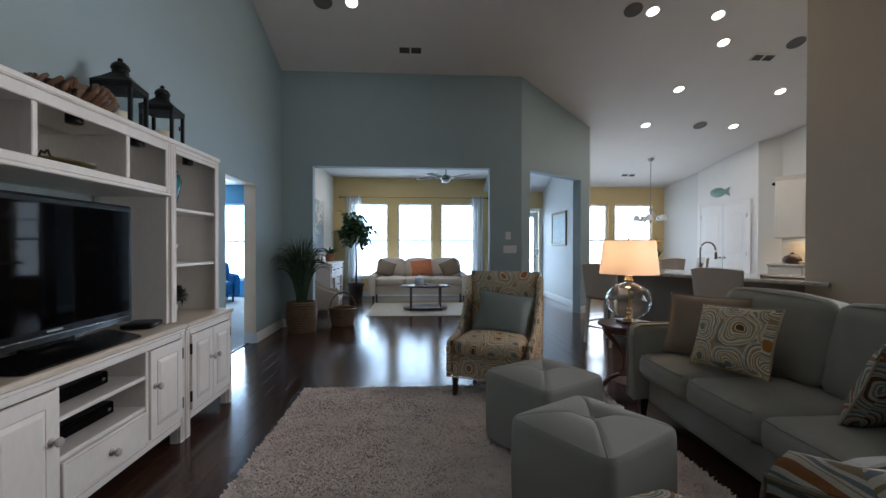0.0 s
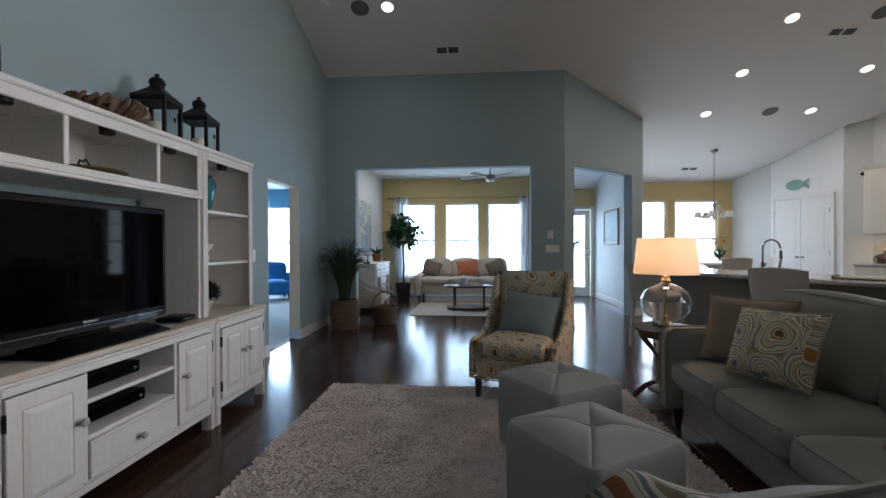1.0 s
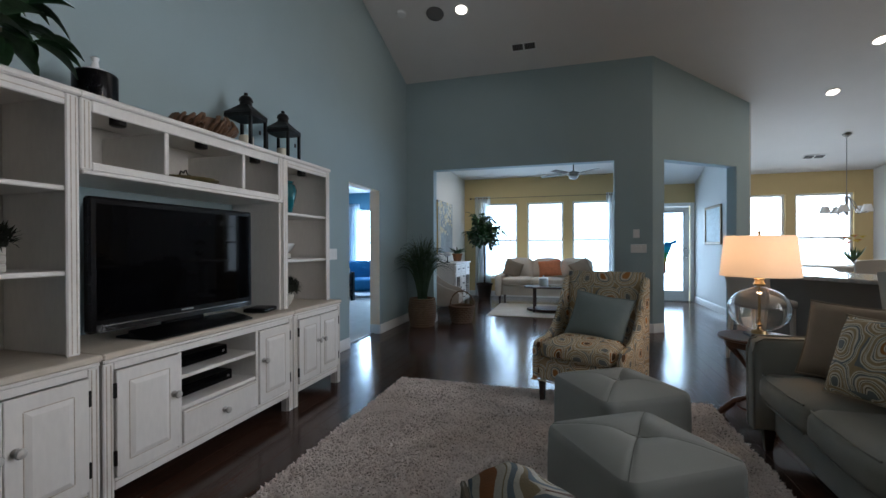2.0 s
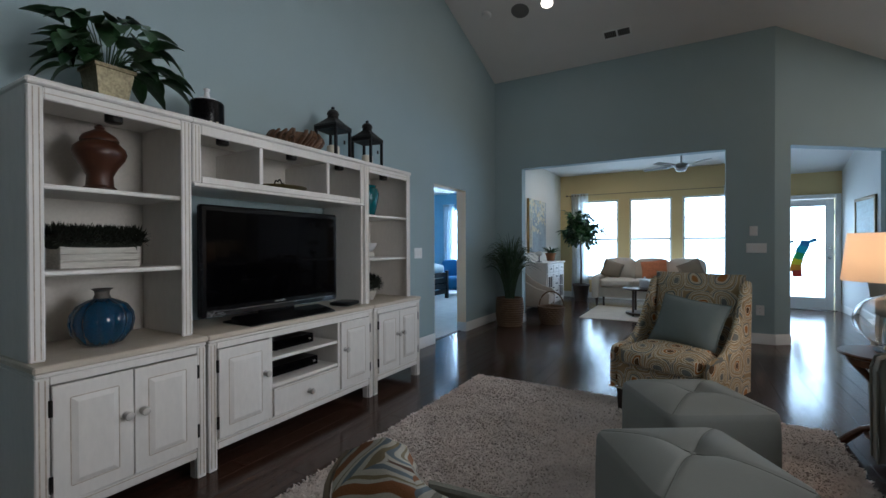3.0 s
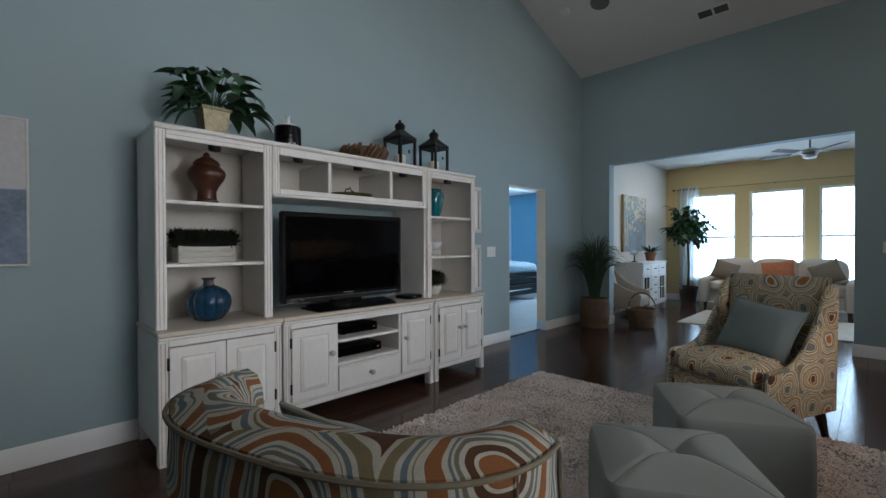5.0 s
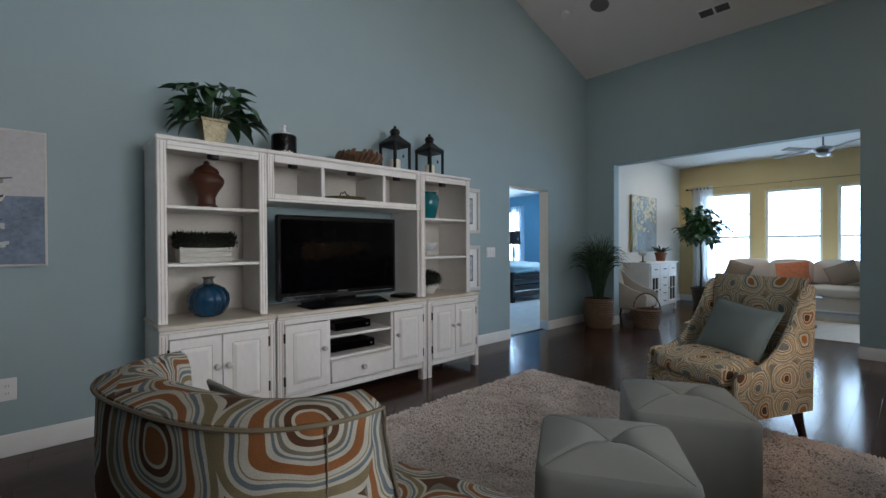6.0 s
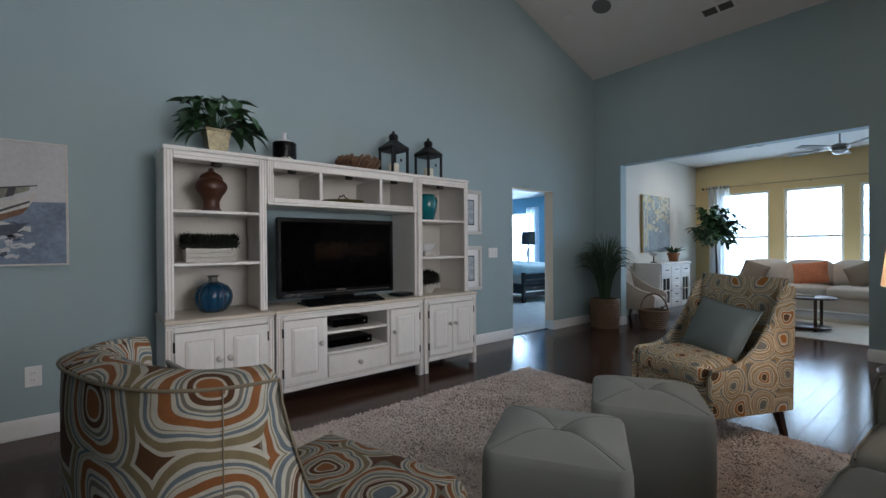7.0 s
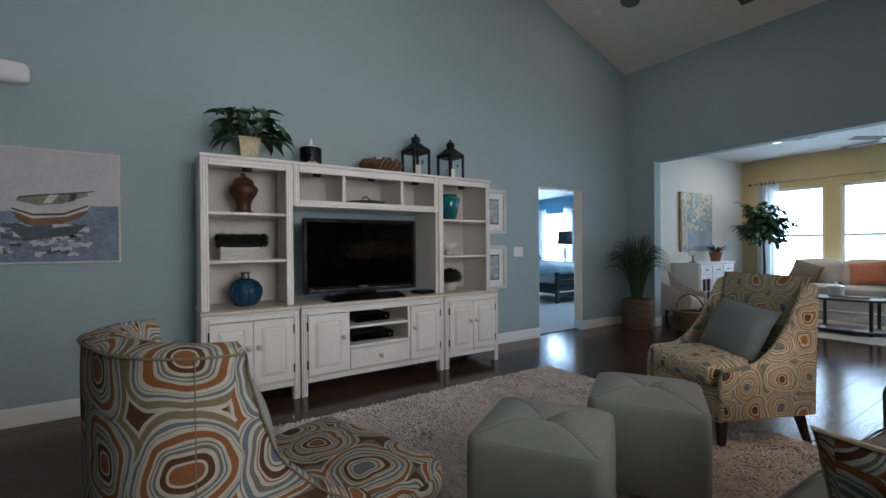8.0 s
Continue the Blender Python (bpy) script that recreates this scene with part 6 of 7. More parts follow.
def stool(m, lab):
    t = thing("counter_stool", lab, "stool", group="counter stools"); t.matrix_world = m
    part("seat", MB().pad(0.46, 0.44, 0.10, 0.04, 0.012, 8, pose(0, 0, 0.62)), BEIGEUP, t)
    V, F = [], []
    n, k = 12, 8
    for s in (0, 1):
        for i in range(n + 1):
            for j in range(k + 1):
                u, v = 2 * i / n - 1, j / k
                V.append((u * (0.225 + 0.025 * v), 0.20 + 0.05 * v - 0.05 * (u * u) + 0.045 * s, 0.60 + 0.43 * v - 0.02 * u * u * (v == 1)))
    o = (n + 1) * (k + 1)
    for s in (0, 1):
        for i in range(n):
            for j in range(k):
                q = (s * o + i * (k + 1) + j, s * o + (i + 1) * (k + 1) + j, s * o + (i + 1) * (k + 1) + j + 1, s * o + i * (k + 1) + j + 1); F.append(q if s == 0 else q[::-1])
    ed = [(i, 0) for i in range(n)] + [(n, j) for j in range(k)] + [(i, k) for i in range(n, 0, -1)] + [(0, j) for j in range(k, 0, -1)]
    for a in range(len(ed)):
        p, q = ed[a], ed[(a + 1) % len(ed)]; ip, iq = p[0] * (k + 1) + p[1], q[0] * (k + 1) + q[1]; F.append((iq, ip, o + ip, o + iq))
    part("backrest", MB().add(V, F), BEIGEUP, t, smooth=50)
    part("top_trim", MB().tube([(u / 6 * 0.25, 0.272 - 0.05 * (u / 6) ** 2, 1.03 - 0.02 * (u / 6) ** 2) for u in range(-6, 7)], 0.008, 6), KWHITE, t)
    for x in (-0.19, 0.19):
        taper_leg(t, x, -0.17, 0.575, 0.022, (0, -0.03), KWHITE); taper_leg(t, x, 0.18, 0.60, 0.022, (0, 0.07), KWHITE)
    for z, y in ((0.2, -0.185), (0.2, 0.215)):
        part("stretcher", MB().box(-0.175, 0.175, y - 0.011, y + 0.011, z, z + 0.024, 0.003), KWHITE, t)
    for x in (-0.19, 0.19):
        part("stretcher", MB().box(x - 0.011, x + 0.011, -0.17, 0.20, 0.26, 0.284, 0.003), KWHITE, t)
    return t


# their backs are turned to the living room
stool(pose(2.84, 5.86, 0, 0, 0, pang + 180), "beige upholstered counter stool with white legs at the bar's end")
stool(pose(3.66, 4.84, 0, 0, 0, pang + 180), "beige upholstered counter stool tucked at the bar")

# pantry doors
pp0 = Vector((6.85, 10.03)); pang2 = math.degrees(math.atan2(8.77 - 10.03, 7.28 - 6.85))
PM = pose(pp0.x, pp0.y, 0, 0, 0, pang2)
t = thing("door_2", "white two-leaf arched-panel pantry door, closed", "door", kind="structure"); t.matrix_world = PM
for a in ((0.02, 0.09), (1.13, 1.20)):
    part("casing", MB().box(a[0], a[1], -0.024, -0.003, 0, 2.22, 0.005), TRIM, t)
part("casing", MB().box(0.0905, 1.1295, -0.024, -0.003, 2.15, 2.22, 0.005), TRIM, t)
for a, b, kx in ((0.093, 0.608, 0.56), (0.612, 1.127, 0.66)):
    d = part("door_leaf", MB().box(a, b, -0.018, -0.004, 0.01, 2.147, 0.003), WHITE, t)
    for z0, z1 in ((0.2, 0.95), (1.1, 1.98)):
        w = b - a - 0.17; cx_ = (a + b) / 2
        arch = [(cx_ - w / 2, z0), (cx_ + w / 2, z0)] + [(cx_ + w / 2 * math.cos(radians(g)), z1 - 0.08 + 0.08 * math.sin(radians(g))) for g in range(0, 181, 20)]
        V = [(x, -0.0185, z) for x, z in arch] + [(cx_ + (x - cx_) * 0.9, -0.0225, (z0 + z1) / 2 + (z - (z0 + z1) / 2) * 0.95) for x, z in arch]
        n = len(arch)
        part("panel", MB().add(V, [tuple(range(n, 2 * n))] + [(i, (i + 1) % n, n + (i + 1) % n, n + i) for i in range(n)]), TRIM, d, smooth=0)
    part("door_handle", MB().lathe([(0.02, 0), (0.021, 0.005), (0.009, 0.01), (0.009, 0.03), (0.024, 0.04), (0.018, 0.055)], 14, pose(kx, -0.0185, 1.0, 90)), CHROME, d)
    for hz in (0.25, 1.1, 1.9):
        hx = a + 0.006 if kx < 0.6 else b - 0.006
        part("hinge", MB().box(hx - 0.006, hx + 0.006, -0.024, -0.0185, hz - 0.045, hz + 0.045, 0.001), CHROME, d)
# plain oval wall plaque with a flared end
VERD = mat("verdigris_metal", (0.22, 0.36, 0.33), 0.5, 0.3, var=0.3, scale=14, grain=60, bump=0.2)
t = thing("wall_plaque", "verdigris metal oval plaque with a flared end above the pantry", "ornament"); t.matrix_world = PM @ pose(0.52, -0.004, 2.44)
part("oval", MB().lathe([(0.0, 0.03), (0.09, 0.024), (0.135, 0.010), (0.14, 0.0)], 32, pose(-0.04, 0, 0, 90) @ Matrix.Diagonal((1.25, 0.75, 1, 1)), cap=False), VERD, t)
part("flared_end", MB().add([(0.10, -0.002, 0.03), (0.10, -0.002, -0.03), (0.24, -0.002, -0.10), (0.205, -0.002, 0.0), (0.24, -0.002, 0.10), (0.10, -0.016, 0.03), (0.10, -0.016, -0.03), (0.24, -0.010, -0.10), (0.205, -0.012, 0.0), (0.24, -0.010, 0.10)],
                          [(0, 1, 2, 3, 4), (9, 8, 7, 6, 5), (0, 5, 6, 1), (1, 6, 7, 2), (2, 7, 8, 3), (3, 8, 9, 4), (4, 9, 5, 0)]), VERD, t, smooth=0)

# wall and base cupboards
ks = Vector((7.60, 8.55)); ka = math.degrees(math.atan2(6.4 - 8.55, 8.6 - 7.60))
KM = pose(ks.x, ks.y, 0, 0, 0, ka)
for i in range(4):
    x0 = 0.02 + 0.56 * i
    t = thing("wall_cupboard", "cream wall cupboard with a panel door and crown moulding", "cabinet", group="kitchen wall cupboards"); t.matrix_world = KM
    part("body", MB().box(x0, x0 + 0.555, -0.33, -0.002, 1.42, 2.52, 0.003), KWHITE, t)
    d = part("door", MB().box(x0 + 0.01, x0 + 0.545, -0.350, -0.3305, 1.43, 2.50, 0.004), KWHITE, t)
    part("panel", MB().box(x0 + 0.08, x0 + 0.475, -0.356, -0.3505, 1.50, 2.43, 0.005), KWHITE, d)
    part("crown", MB().prism([(-0.38, 2.60), (-0.36, 2.56), (-0.335, 2.5205), (-0.002, 2.5205), (-0.002, 2.60)], x0, x0 + 0.555, 0.002), KWHITE, t)
    t = thing("base_cupboard", "cream base cupboard under the stone worktop", "cabinet", group="kitchen base cupboards"); t.matrix_world = KM
    part("body", MB().box(x0, x0 + 0.555, -0.58, -0.002, 0.09, 0.885, 0.003), KWHITE, t)
    d = part("door", MB().box(x0 + 0.01, x0 + 0.545, -0.600, -0.5805, 0.11, 0.70, 0.004), KWHITE, t)
    part("panel", MB().box(x0 + 0.08, x0 + 0.475, -0.606, -0.6005, 0.18, 0.63, 0.005), KWHITE, d)
    part("drawer", MB().box(x0 + 0.01, x0 + 0.545, -0.600, -0.5805, 0.715, 0.875, 0.004), KWHITE, t)
    part("plinth", MB().box(x0, x0 + 0.555, -0.52, -0.01, 0.001, 0.0895, 0.002), KWHITE, t)
t = thing("kitchen_worktop", "pale stone worktop along the kitchen wall", "worktop"); t.matrix_world = KM
part("slab", MB().box(0.01, 2.30, -0.625, -0.002, 0.886, 0.926, 0.006), GRANITE, t)
t = thing("backsplash", "cream tiled backsplash lit from above", "backsplash", kind="structure"); t.matrix_world = KM
TILE = mat("cream_tile", (0.62, 0.54, 0.42), 0.3, var=0.06, bump=0.05, perobj=0.4)
tile_me = MB().box(0.0012, 0.1988, -0.012, -0.002, 0.0012, 0.0988, 0.002).mesh("tile", TILE, 0)
for r in range(4):
    for c in range(11):
        o = new("tile", tile_me); o.parent = t; o.location = (0.02 + 0.2 * c + (0.1 if r % 2 else 0), 0, 0.928 + 0.12 * r * 0.84)
uc = bpy.data.lights.new("under_cupboard_light", 'AREA'); uc.shape, uc.size, uc.size_y, uc.energy, uc.color = 'RECTANGLE', 1.8, 0.05, 9, (1, 0.78, 0.5)
o = new("under_cupboard_light", uc); o.matrix_world = KM @ look((1.1, -0.2, 1.41), (1.1, -0.199, 0))
t = thing("lidded_pot", "dark brown lidded stoneware pot on the worktop", "pot"); t.matrix_world = KM @ pose(0.30, -0.30, 0.927)
part("pot", MB().lathe([(0.10, 0), (0.15, 0.03), (0.155, 0.09), (0.13, 0.12)], 24), TABLEW, t)
part("lid", MB().lathe([(0.135, 0.1205), (0.12, 0.14), (0.05, 0.165), (0.02, 0.18), (0.03, 0.205), (0.01, 0.215)], 24), TABLEW, t)
t = thing("cutting_board", "pale wooden board lying on the worktop", "board"); t.matrix_world = KM @ pose(0.62, -0.35, 0.927)
part("board", MB().box(-0.16, 0.16, -0.11, 0.11, 0, 0.05, 0.01), mat("pale_beech", (0.50, 0.34, 0.19), 0.5, var=0.15, bump=0.05), t)
t = thing("security_camera", "small black camera on the kitchen wall", "camera device"); t.matrix_world = KM @ pose(-0.12, -0.05, 2.50)
part("ball", MB().pad(0.09, 0.07, 0.07, 0.03, 0.005, 6), PLASTIC, t)
part("mount", MB().box(-0.02, 0.02, 0.0, 0.05, -0.02, 0.02, 0.004), PLASTIC, t)

# nook: tall table, flowers, chandelier
t = thing("nook_table", "round pale tall table in the breakfast nook", "table", (5.15, 9.0, 0))
part("tabletop", MB().lathe([(0.0, 0.88), (0.58, 0.88), (0.60, 0.89), (0.60, 0.91), (0.59, 0.92), (0.0, 0.92)], 48, cap=False), KWHITE, t)
part("pedestal", MB().lathe([(0.30, 0), (0.30, 0.04), (0.12, 0.10), (0.08, 0.3), (0.10, 0.6), (0.08, 0.8), (0.2, 0.879)], 28), KWHITE, t)
stool(pose(5.0, 8.25, 0, 0, 0, 185), "beige upholstered stool by the nook table")
stool(pose(5.85, 8.75, 0, 0, 0, 255), "beige upholstered stool turned to the nook table")
t = thing("flower_vase", "glass vase of yellow and red flowers on the nook table", "vase", (5.25, 9.0, 0.921))
part("vase", MB().lathe([(0.05, 0), (0.055, 0.01), (0.05, 0.1), (0.06, 0.2), (0.055, 0.2), (0.045, 0.1), (0.045, 0.012), (0.0, 0.012)], 24, cap=False), GLASS, t)
lv = MB()
for k in range(26):
    a = r6.random() * 6.28
    leaf(lv, (0.01 * math.cos(a), 0.01 * math.sin(a), 0.05), (math.cos(a) * 0.6, math.sin(a) * 0.6, 1.2), (math.cos(a), math.sin(a), 0.2), 0.20 + 0.10 * r6.random(), 0.03, 0.1)
part("foliage", lv, LEAF, t, smooth=80)
FY1 = mat("yellow_petal", (0.75, 0.55, 0.08), 0.6, var=0.2, bump=0.1); FR1 = mat("red_petal", (0.65, 0.10, 0.04), 0.6, var=0.2, bump=0.1)
for k in range(11):
    a = k * 2.4; r = 0.05 + 0.10 * r6.random(); z = 0.33 + 0.14 * r6.random()
    fl = MB()
    for q in range(7):
        b = q / 7 * 6.28
        leaf(fl, (r * math.cos(a), r * math.sin(a), z), (math.cos(b), math.sin(b), 0.7), (0, 0, 1), 0.065, 0.042, 0.2, n=3)
    part("flower", fl, FY1 if k % 3 else FR1, t, smooth=80)
t = thing("chandelier", "dark metal nook chandelier with small pale shades", "chandelier", (5.42, 9.5, 0))
zt = roof(9.5)
part("canopy", MB().lathe([(0.02, zt - 0.05), (0.06, zt - 0.02), (0.065, zt - 0.001)], 20), FANG, t)
part("rod", MB().lathe([(0.006, 2.15), (0.006, zt - 0.04)], 8), FANG, t)
part("body", MB().lathe([(0.01, 1.75), (0.03, 1.80), (0.015, 1.9), (0.025, 2.0), (0.01, 2.16)], 14), FANG, t)
for k in range(5):
    a = radians(72 * k + 20)
    am = part("arm", MB().tube([(math.cos(a) * r, math.sin(a) * r, z) for r, z in ((0.02, 2.08), (0.10, 1.98), (0.16, 1.85), (0.22, 1.78), (0.27, 1.80), (0.28, 1.85))], 0.008, 8), FANG, t)
    part("shade", MB().lathe([(0.085, 1.80), (0.05, 1.92), (0.047, 1.92), (0.082, 1.80)], 20, pose(math.cos(a) * 0.28, math.sin(a) * 0.28, 0.0), cap=False), PORC, am)

# ---- bedroom seen through the doorway ----
BED = mat("black_bed_wood", (0.012, 0.011, 0.011), 0.4, var=0.3, bump=0.08)
DUVET = mat("pale_blue_duvet", (0.55, 0.66, 0.68), 0.85, var=0.3, scale=7, grain=150, bump=0.3)
t = thing("bed", "black wooden bed with slatted footboard and pale blue duvet", "bed", (-3.90, 8.66, 0), 90); t.scale = (1.26, 1, 1)
for x in (-0.58, 0.52):
    part("post", MB().box(x, x + 0.07, 0, 0.07, 0.005, 0.66, 0.006), BED, t)
for z in (0.12, 0.25, 0.38, 0.51):
    part("slat", MB().box(-0.51, 0.52, 0.02, 0.05, z, z + 0.11, 0.006), BED, t)
part("side_rail", MB().box(-0.575, -0.54, 0.0705, 1.95, 0.2, 0.42, 0.005), BED, t); part("side_rail", MB().box(0.54, 0.575, 0.0705, 1.95, 0.2, 0.42, 0.005), BED, t)
part("headboard", MB().box(-0.58, 0.59, 1.951, 2.02, 0.005, 1.2, 0.01), BED, t)
part("mattress", MB().pad(1.07, 1.84, 0.26, 0.06, 0.01, 8, pose(0, 1.0, 0.50)), IVORY, t)
part("duvet", MB().pad(1.14, 1.7, 0.24, 0.10, 0.06, 14, pose(0, 0.92, 0.70), 0.02), DUVET, t, smooth=80)
throw("bed_pillow", "deep blue pillow on the bed", pose(-5.6, 8.95, 0.95, -30, 0, 90), 0.5, 0.4, 0.16, mat("deep_blue_cotton", (0.02, 0.06, 0.28), 0.85, var=0.15, bump=0.2))
BCH = mat("teal_blue_velvet", (0.015, 0.16, 0.36), 0.8, var=0.15, bump=0.2)
t = thing("blue_armchair", "deep blue armchair by the bedroom window", "chair", (-4.12, 10.22, 0.004), 35)
part("seat", MB().pad(0.6, 0.62, 0.3, 0.06, 0.02, 8, pose(0, 0, 0.30)), BCH, t); part("backrest", MB().pad(0.7, 0.18, 0.62, 0.07, 0.02, 8, pose(0, 0.34, 0.55, -8)), BCH, t)
for s in (-1, 1):
    part("arm", MB().pad(0.14, 0.70, 0.50, 0.06, 0.01, 7, pose(s * 0.37, 0, 0.36)), BCH, t)
for x in (-0.3, 0.3):
    for y in (-0.25, 0.3):
        taper_leg(t, x, y, 0.16, 0.022)
t = thing("nightstand", "dark nightstand under the bedroom lamp", "nightstand", (-6.0, 10.6, 0.004)); t.scale = (1, 1, 1.2)
part("body", MB().box(-0.25, 0.25, -0.2, 0.2, 0.1, 0.62, 0.006), BED, t)
for x in (-0.24, 0.20):
    for y in (-0.19, 0.15):
        part("leg", MB().box(x, x + 0.04, y, y + 0.04, 0, 0.0995, 0.003), BED, t)
d = part("drawer", MB().box(-0.23, 0.23, -0.215, -0.2005, 0.36, 0.58, 0.004), BED, t)
t = thing("bedside_lamp", "bedside lamp with a black drum shade and pale base", "lamp", (-6.0, 10.6, 0.750)); t.scale = (0.85, 0.85, 1.36)
part("base", MB().lathe([(0.09, 0), (0.09, 0.02), (0.03, 0.05), (0.07, 0.16), (0.05, 0.28), (0.015, 0.33), (0.012, 0.42)], 24), PORC, t)
part("shade", MB().lathe([(0.24, 0.38), (0.22, 0.66), (0.216, 0.66), (0.236, 0.38)], 36, cap=False), BED, t)
curtain(-7.55, -7.1, BY - 0.08, 0.02, 2.40, "sheer white bedroom curtain"); curtain(-6.42, -5.95, BY - 0.08, 0.02, 2.40, "sheer white bedroom curtain")
curtain(-4.98, -4.6, BY - 0.08, 0.02, 2.40, "sheer white bedroom curtain")

# ---- on and round the media cabinets ----
IRON = mat("black_lantern_iron", (0.010, 0.010, 0.010), 0.5, 0.5, var=0.3, bump=0.15)
WAX = mat("ivory_wax", (0.78, 0.72, 0.58), 0.55, var=0.06, bump=0.05)
TOPZ = ZT + 0.0005


def lantern(y, s, lab):
    t = thing("lantern", lab, "lantern", (-1.48, y, TOPZ), 8)
    h = 0.108 * s; H = 0.26 * s
    part("base", MB().box(-h, h, -h, h, 0, 0.02, 0.004), IRON, t)
    for x in (-h + 0.011, h - 0.011):
        for yy in (-h + 0.011, h - 0.011):
            part("post", MB().box(x - 0.011, x + 0.011, yy - 0.011, yy + 0.011, 0.0205, H - 0.0125, 0.002), IRON, t)
    g = part("glazing", MB().box(-h + 0.007, -h + 0.009, -h + 0.017, h - 0.017, 0.021, H - 0.013, 0.0002).box(h - 0.009, h - 0.007, -h + 0.017, h - 0.017, 0.021, H - 0.013, 0.0002)
             .box(-h + 0.017, h - 0.017, -h + 0.007, -h + 0.009, 0.021, H - 0.013, 0.0002).box(-h + 0.017, h - 0.017, h - 0.009, h - 0.007, 0.021, H - 0.013, 0.0002), PANE, t, "clear lantern panes"); g.visible_shadow = False
    part("eave", MB().box(-h - 0.002, h + 0.002, -h - 0.002, h + 0.002, H - 0.012, H + 0.018, 0.003), IRON, t)
    r2 = math.sqrt(2)
    part("roof", MB().lathe([(r2 * h * 1.03, H + 0.0185), (r2 * h * 1.0, H + 0.026), (r2 * h * 0.68, H + 0.055), (r2 * h * 0.40, H + 0.085), (r2 * h * 0.36, H + 0.092)], 4, pose(0, 0, 0, 0, 0, 45)), IRON, t, smooth=0)
    part("chimney", MB().lathe([(0.045 * s, H + 0.0925), (0.043 * s, H + 0.122), (0.050 * s, H + 0.124), (0.050 * s, H + 0.130), (0.044 * s, H + 0.148), (0.028 * s, H + 0.163), (0.010, H + 0.168), (0.015, H + 0.177), (0.012, H + 0.188), (0.003, H + 0.192)], 20), IRON, t)
    part("latch", MB().box(h + 0.0005, h + 0.008, -0.01, 0.01, 0.13, 0.16, 0.002), IRON, t)
    part("candle", MB().lathe([(0.052 * s, 0.021), (0.052 * s, 0.118 * s), (0.046 * s, 0.126 * s), (0.005, 0.119 * s)], 24), WAX, t, "ivory pillar candle")
    return t


lantern(3.14, 1.0, "black metal candle lantern, the taller one on the bridge")
lantern(3.575, 0.98, "black metal candle lantern on the end tower")
BOWLM = mat("dark_bark_strips", (0.13, 0.066, 0.032), 0.42, var=0.6, scale=16, grain=50, bump=0.6, stretch=(1, 1, 2.5), perobj=0.6)
t = thing("bark_bowl", "rough bowl of overlapping brown bark strips on the bridge", "bowl", (-1.485, 2.745, TOPZ))
part("bowl", MB().lathe([(0.10, 0.0), (0.16, 0.02), (0.180, 0.07), (0.178, 0.115), (0.168, 0.118), (0.168, 0.07), (0.14, 0.03), (0.0, 0.02)], 36, cap=False), BOWLM, t)
r8 = random.Random(8)
for k in range(44):
    a = 2 * math.pi * k / 44 + r8.uniform(-0.05, 0.05); top = 0.128 + 0.008 * r8.random(); skew = r8.uniform(0.1, 0.5); bul = 0.004 + 0.010 * r8.random()
    pts, rr = [], []
    for i in range(8):
        q = i / 7; r = 0.135 + 0.062 * math.sin(min(1.0, q * 1.25) * math.pi / 2) - 0.022 * max(0, q - 0.6) / 0.4 + bul * math.sin(math.pi * q)
        pts.append((r * math.cos(a + skew * q), r * math.sin(a + skew * q), 0.012 + (top - 0.012) * q)); rr.append(0.005 + 0.010 * math.sin(math.pi * (0.06 + 0.88 * q)) ** 0.5)
    part("strip", MB().tube(pts, rr, 6), BOWLM, t, smooth=80)
t = thing("dark_canister", "black canister with a frosted white stopper on the bridge", "canister", (-1.45, 2.045, TOPZ)); t.scale = (0.95, 0.95, 1.28)
part("canister", MB().lathe([(0.096, 0), (0.10, 0.008), (0.10, 0.125), (0.094, 0.132), (0.0, 0.132)], 32, cap=False), PLASTIC, t)
for k in range(5):
    part("lettering_bar", MB().box(-0.002, 0.002, -0.007, 0.007, 0, 0.012 + 0.006 * (k % 2), 0.0004, pose(0.1015 * math.cos(radians(-30 + 11 * k)), 0.1015 * math.sin(radians(-30 + 11 * k)), 0.012, 0, 0, -30 + 11 * k)), WAX, t)
part("stopper", MB().lathe([(0.062, 0.1325), (0.06, 0.145), (0.02, 0.155), (0.014, 0.18), (0.02, 0.195), (0.008, 0.2)], 24), PORC, t)

# big-leaf plant on the first tower
t = thing("leafy_plant", "broad-leaved dark green plant in a square gold pot", "potted plant", (-1.45, 1.53, TOPZ)); t.scale = (0.92, 0.86, 0.87)
POTG = mat("aged_gold_pot", (0.29, 0.25, 0.15), 0.45, 0.4, var=0.45, scale=18, grain=70, bump=0.4)
part("pot", MB().lathe([(0.095, 0), (0.10, 0.01), (0.135, 0.19), (0.148, 0.192), (0.148, 0.212), (0.133, 0.212), (0.126, 0.19), (0.0, 0.188)], 4, pose(0, 0, 0, 0, 0, 45), cap=False), POTG, t, smooth=0)
part("soil", MB().lathe([(0.126, 0.189), (0.02, 0.2)], 4, pose(0, 0, 0, 0, 0, 45)), SOIL, t)
r7 = random.Random(21)
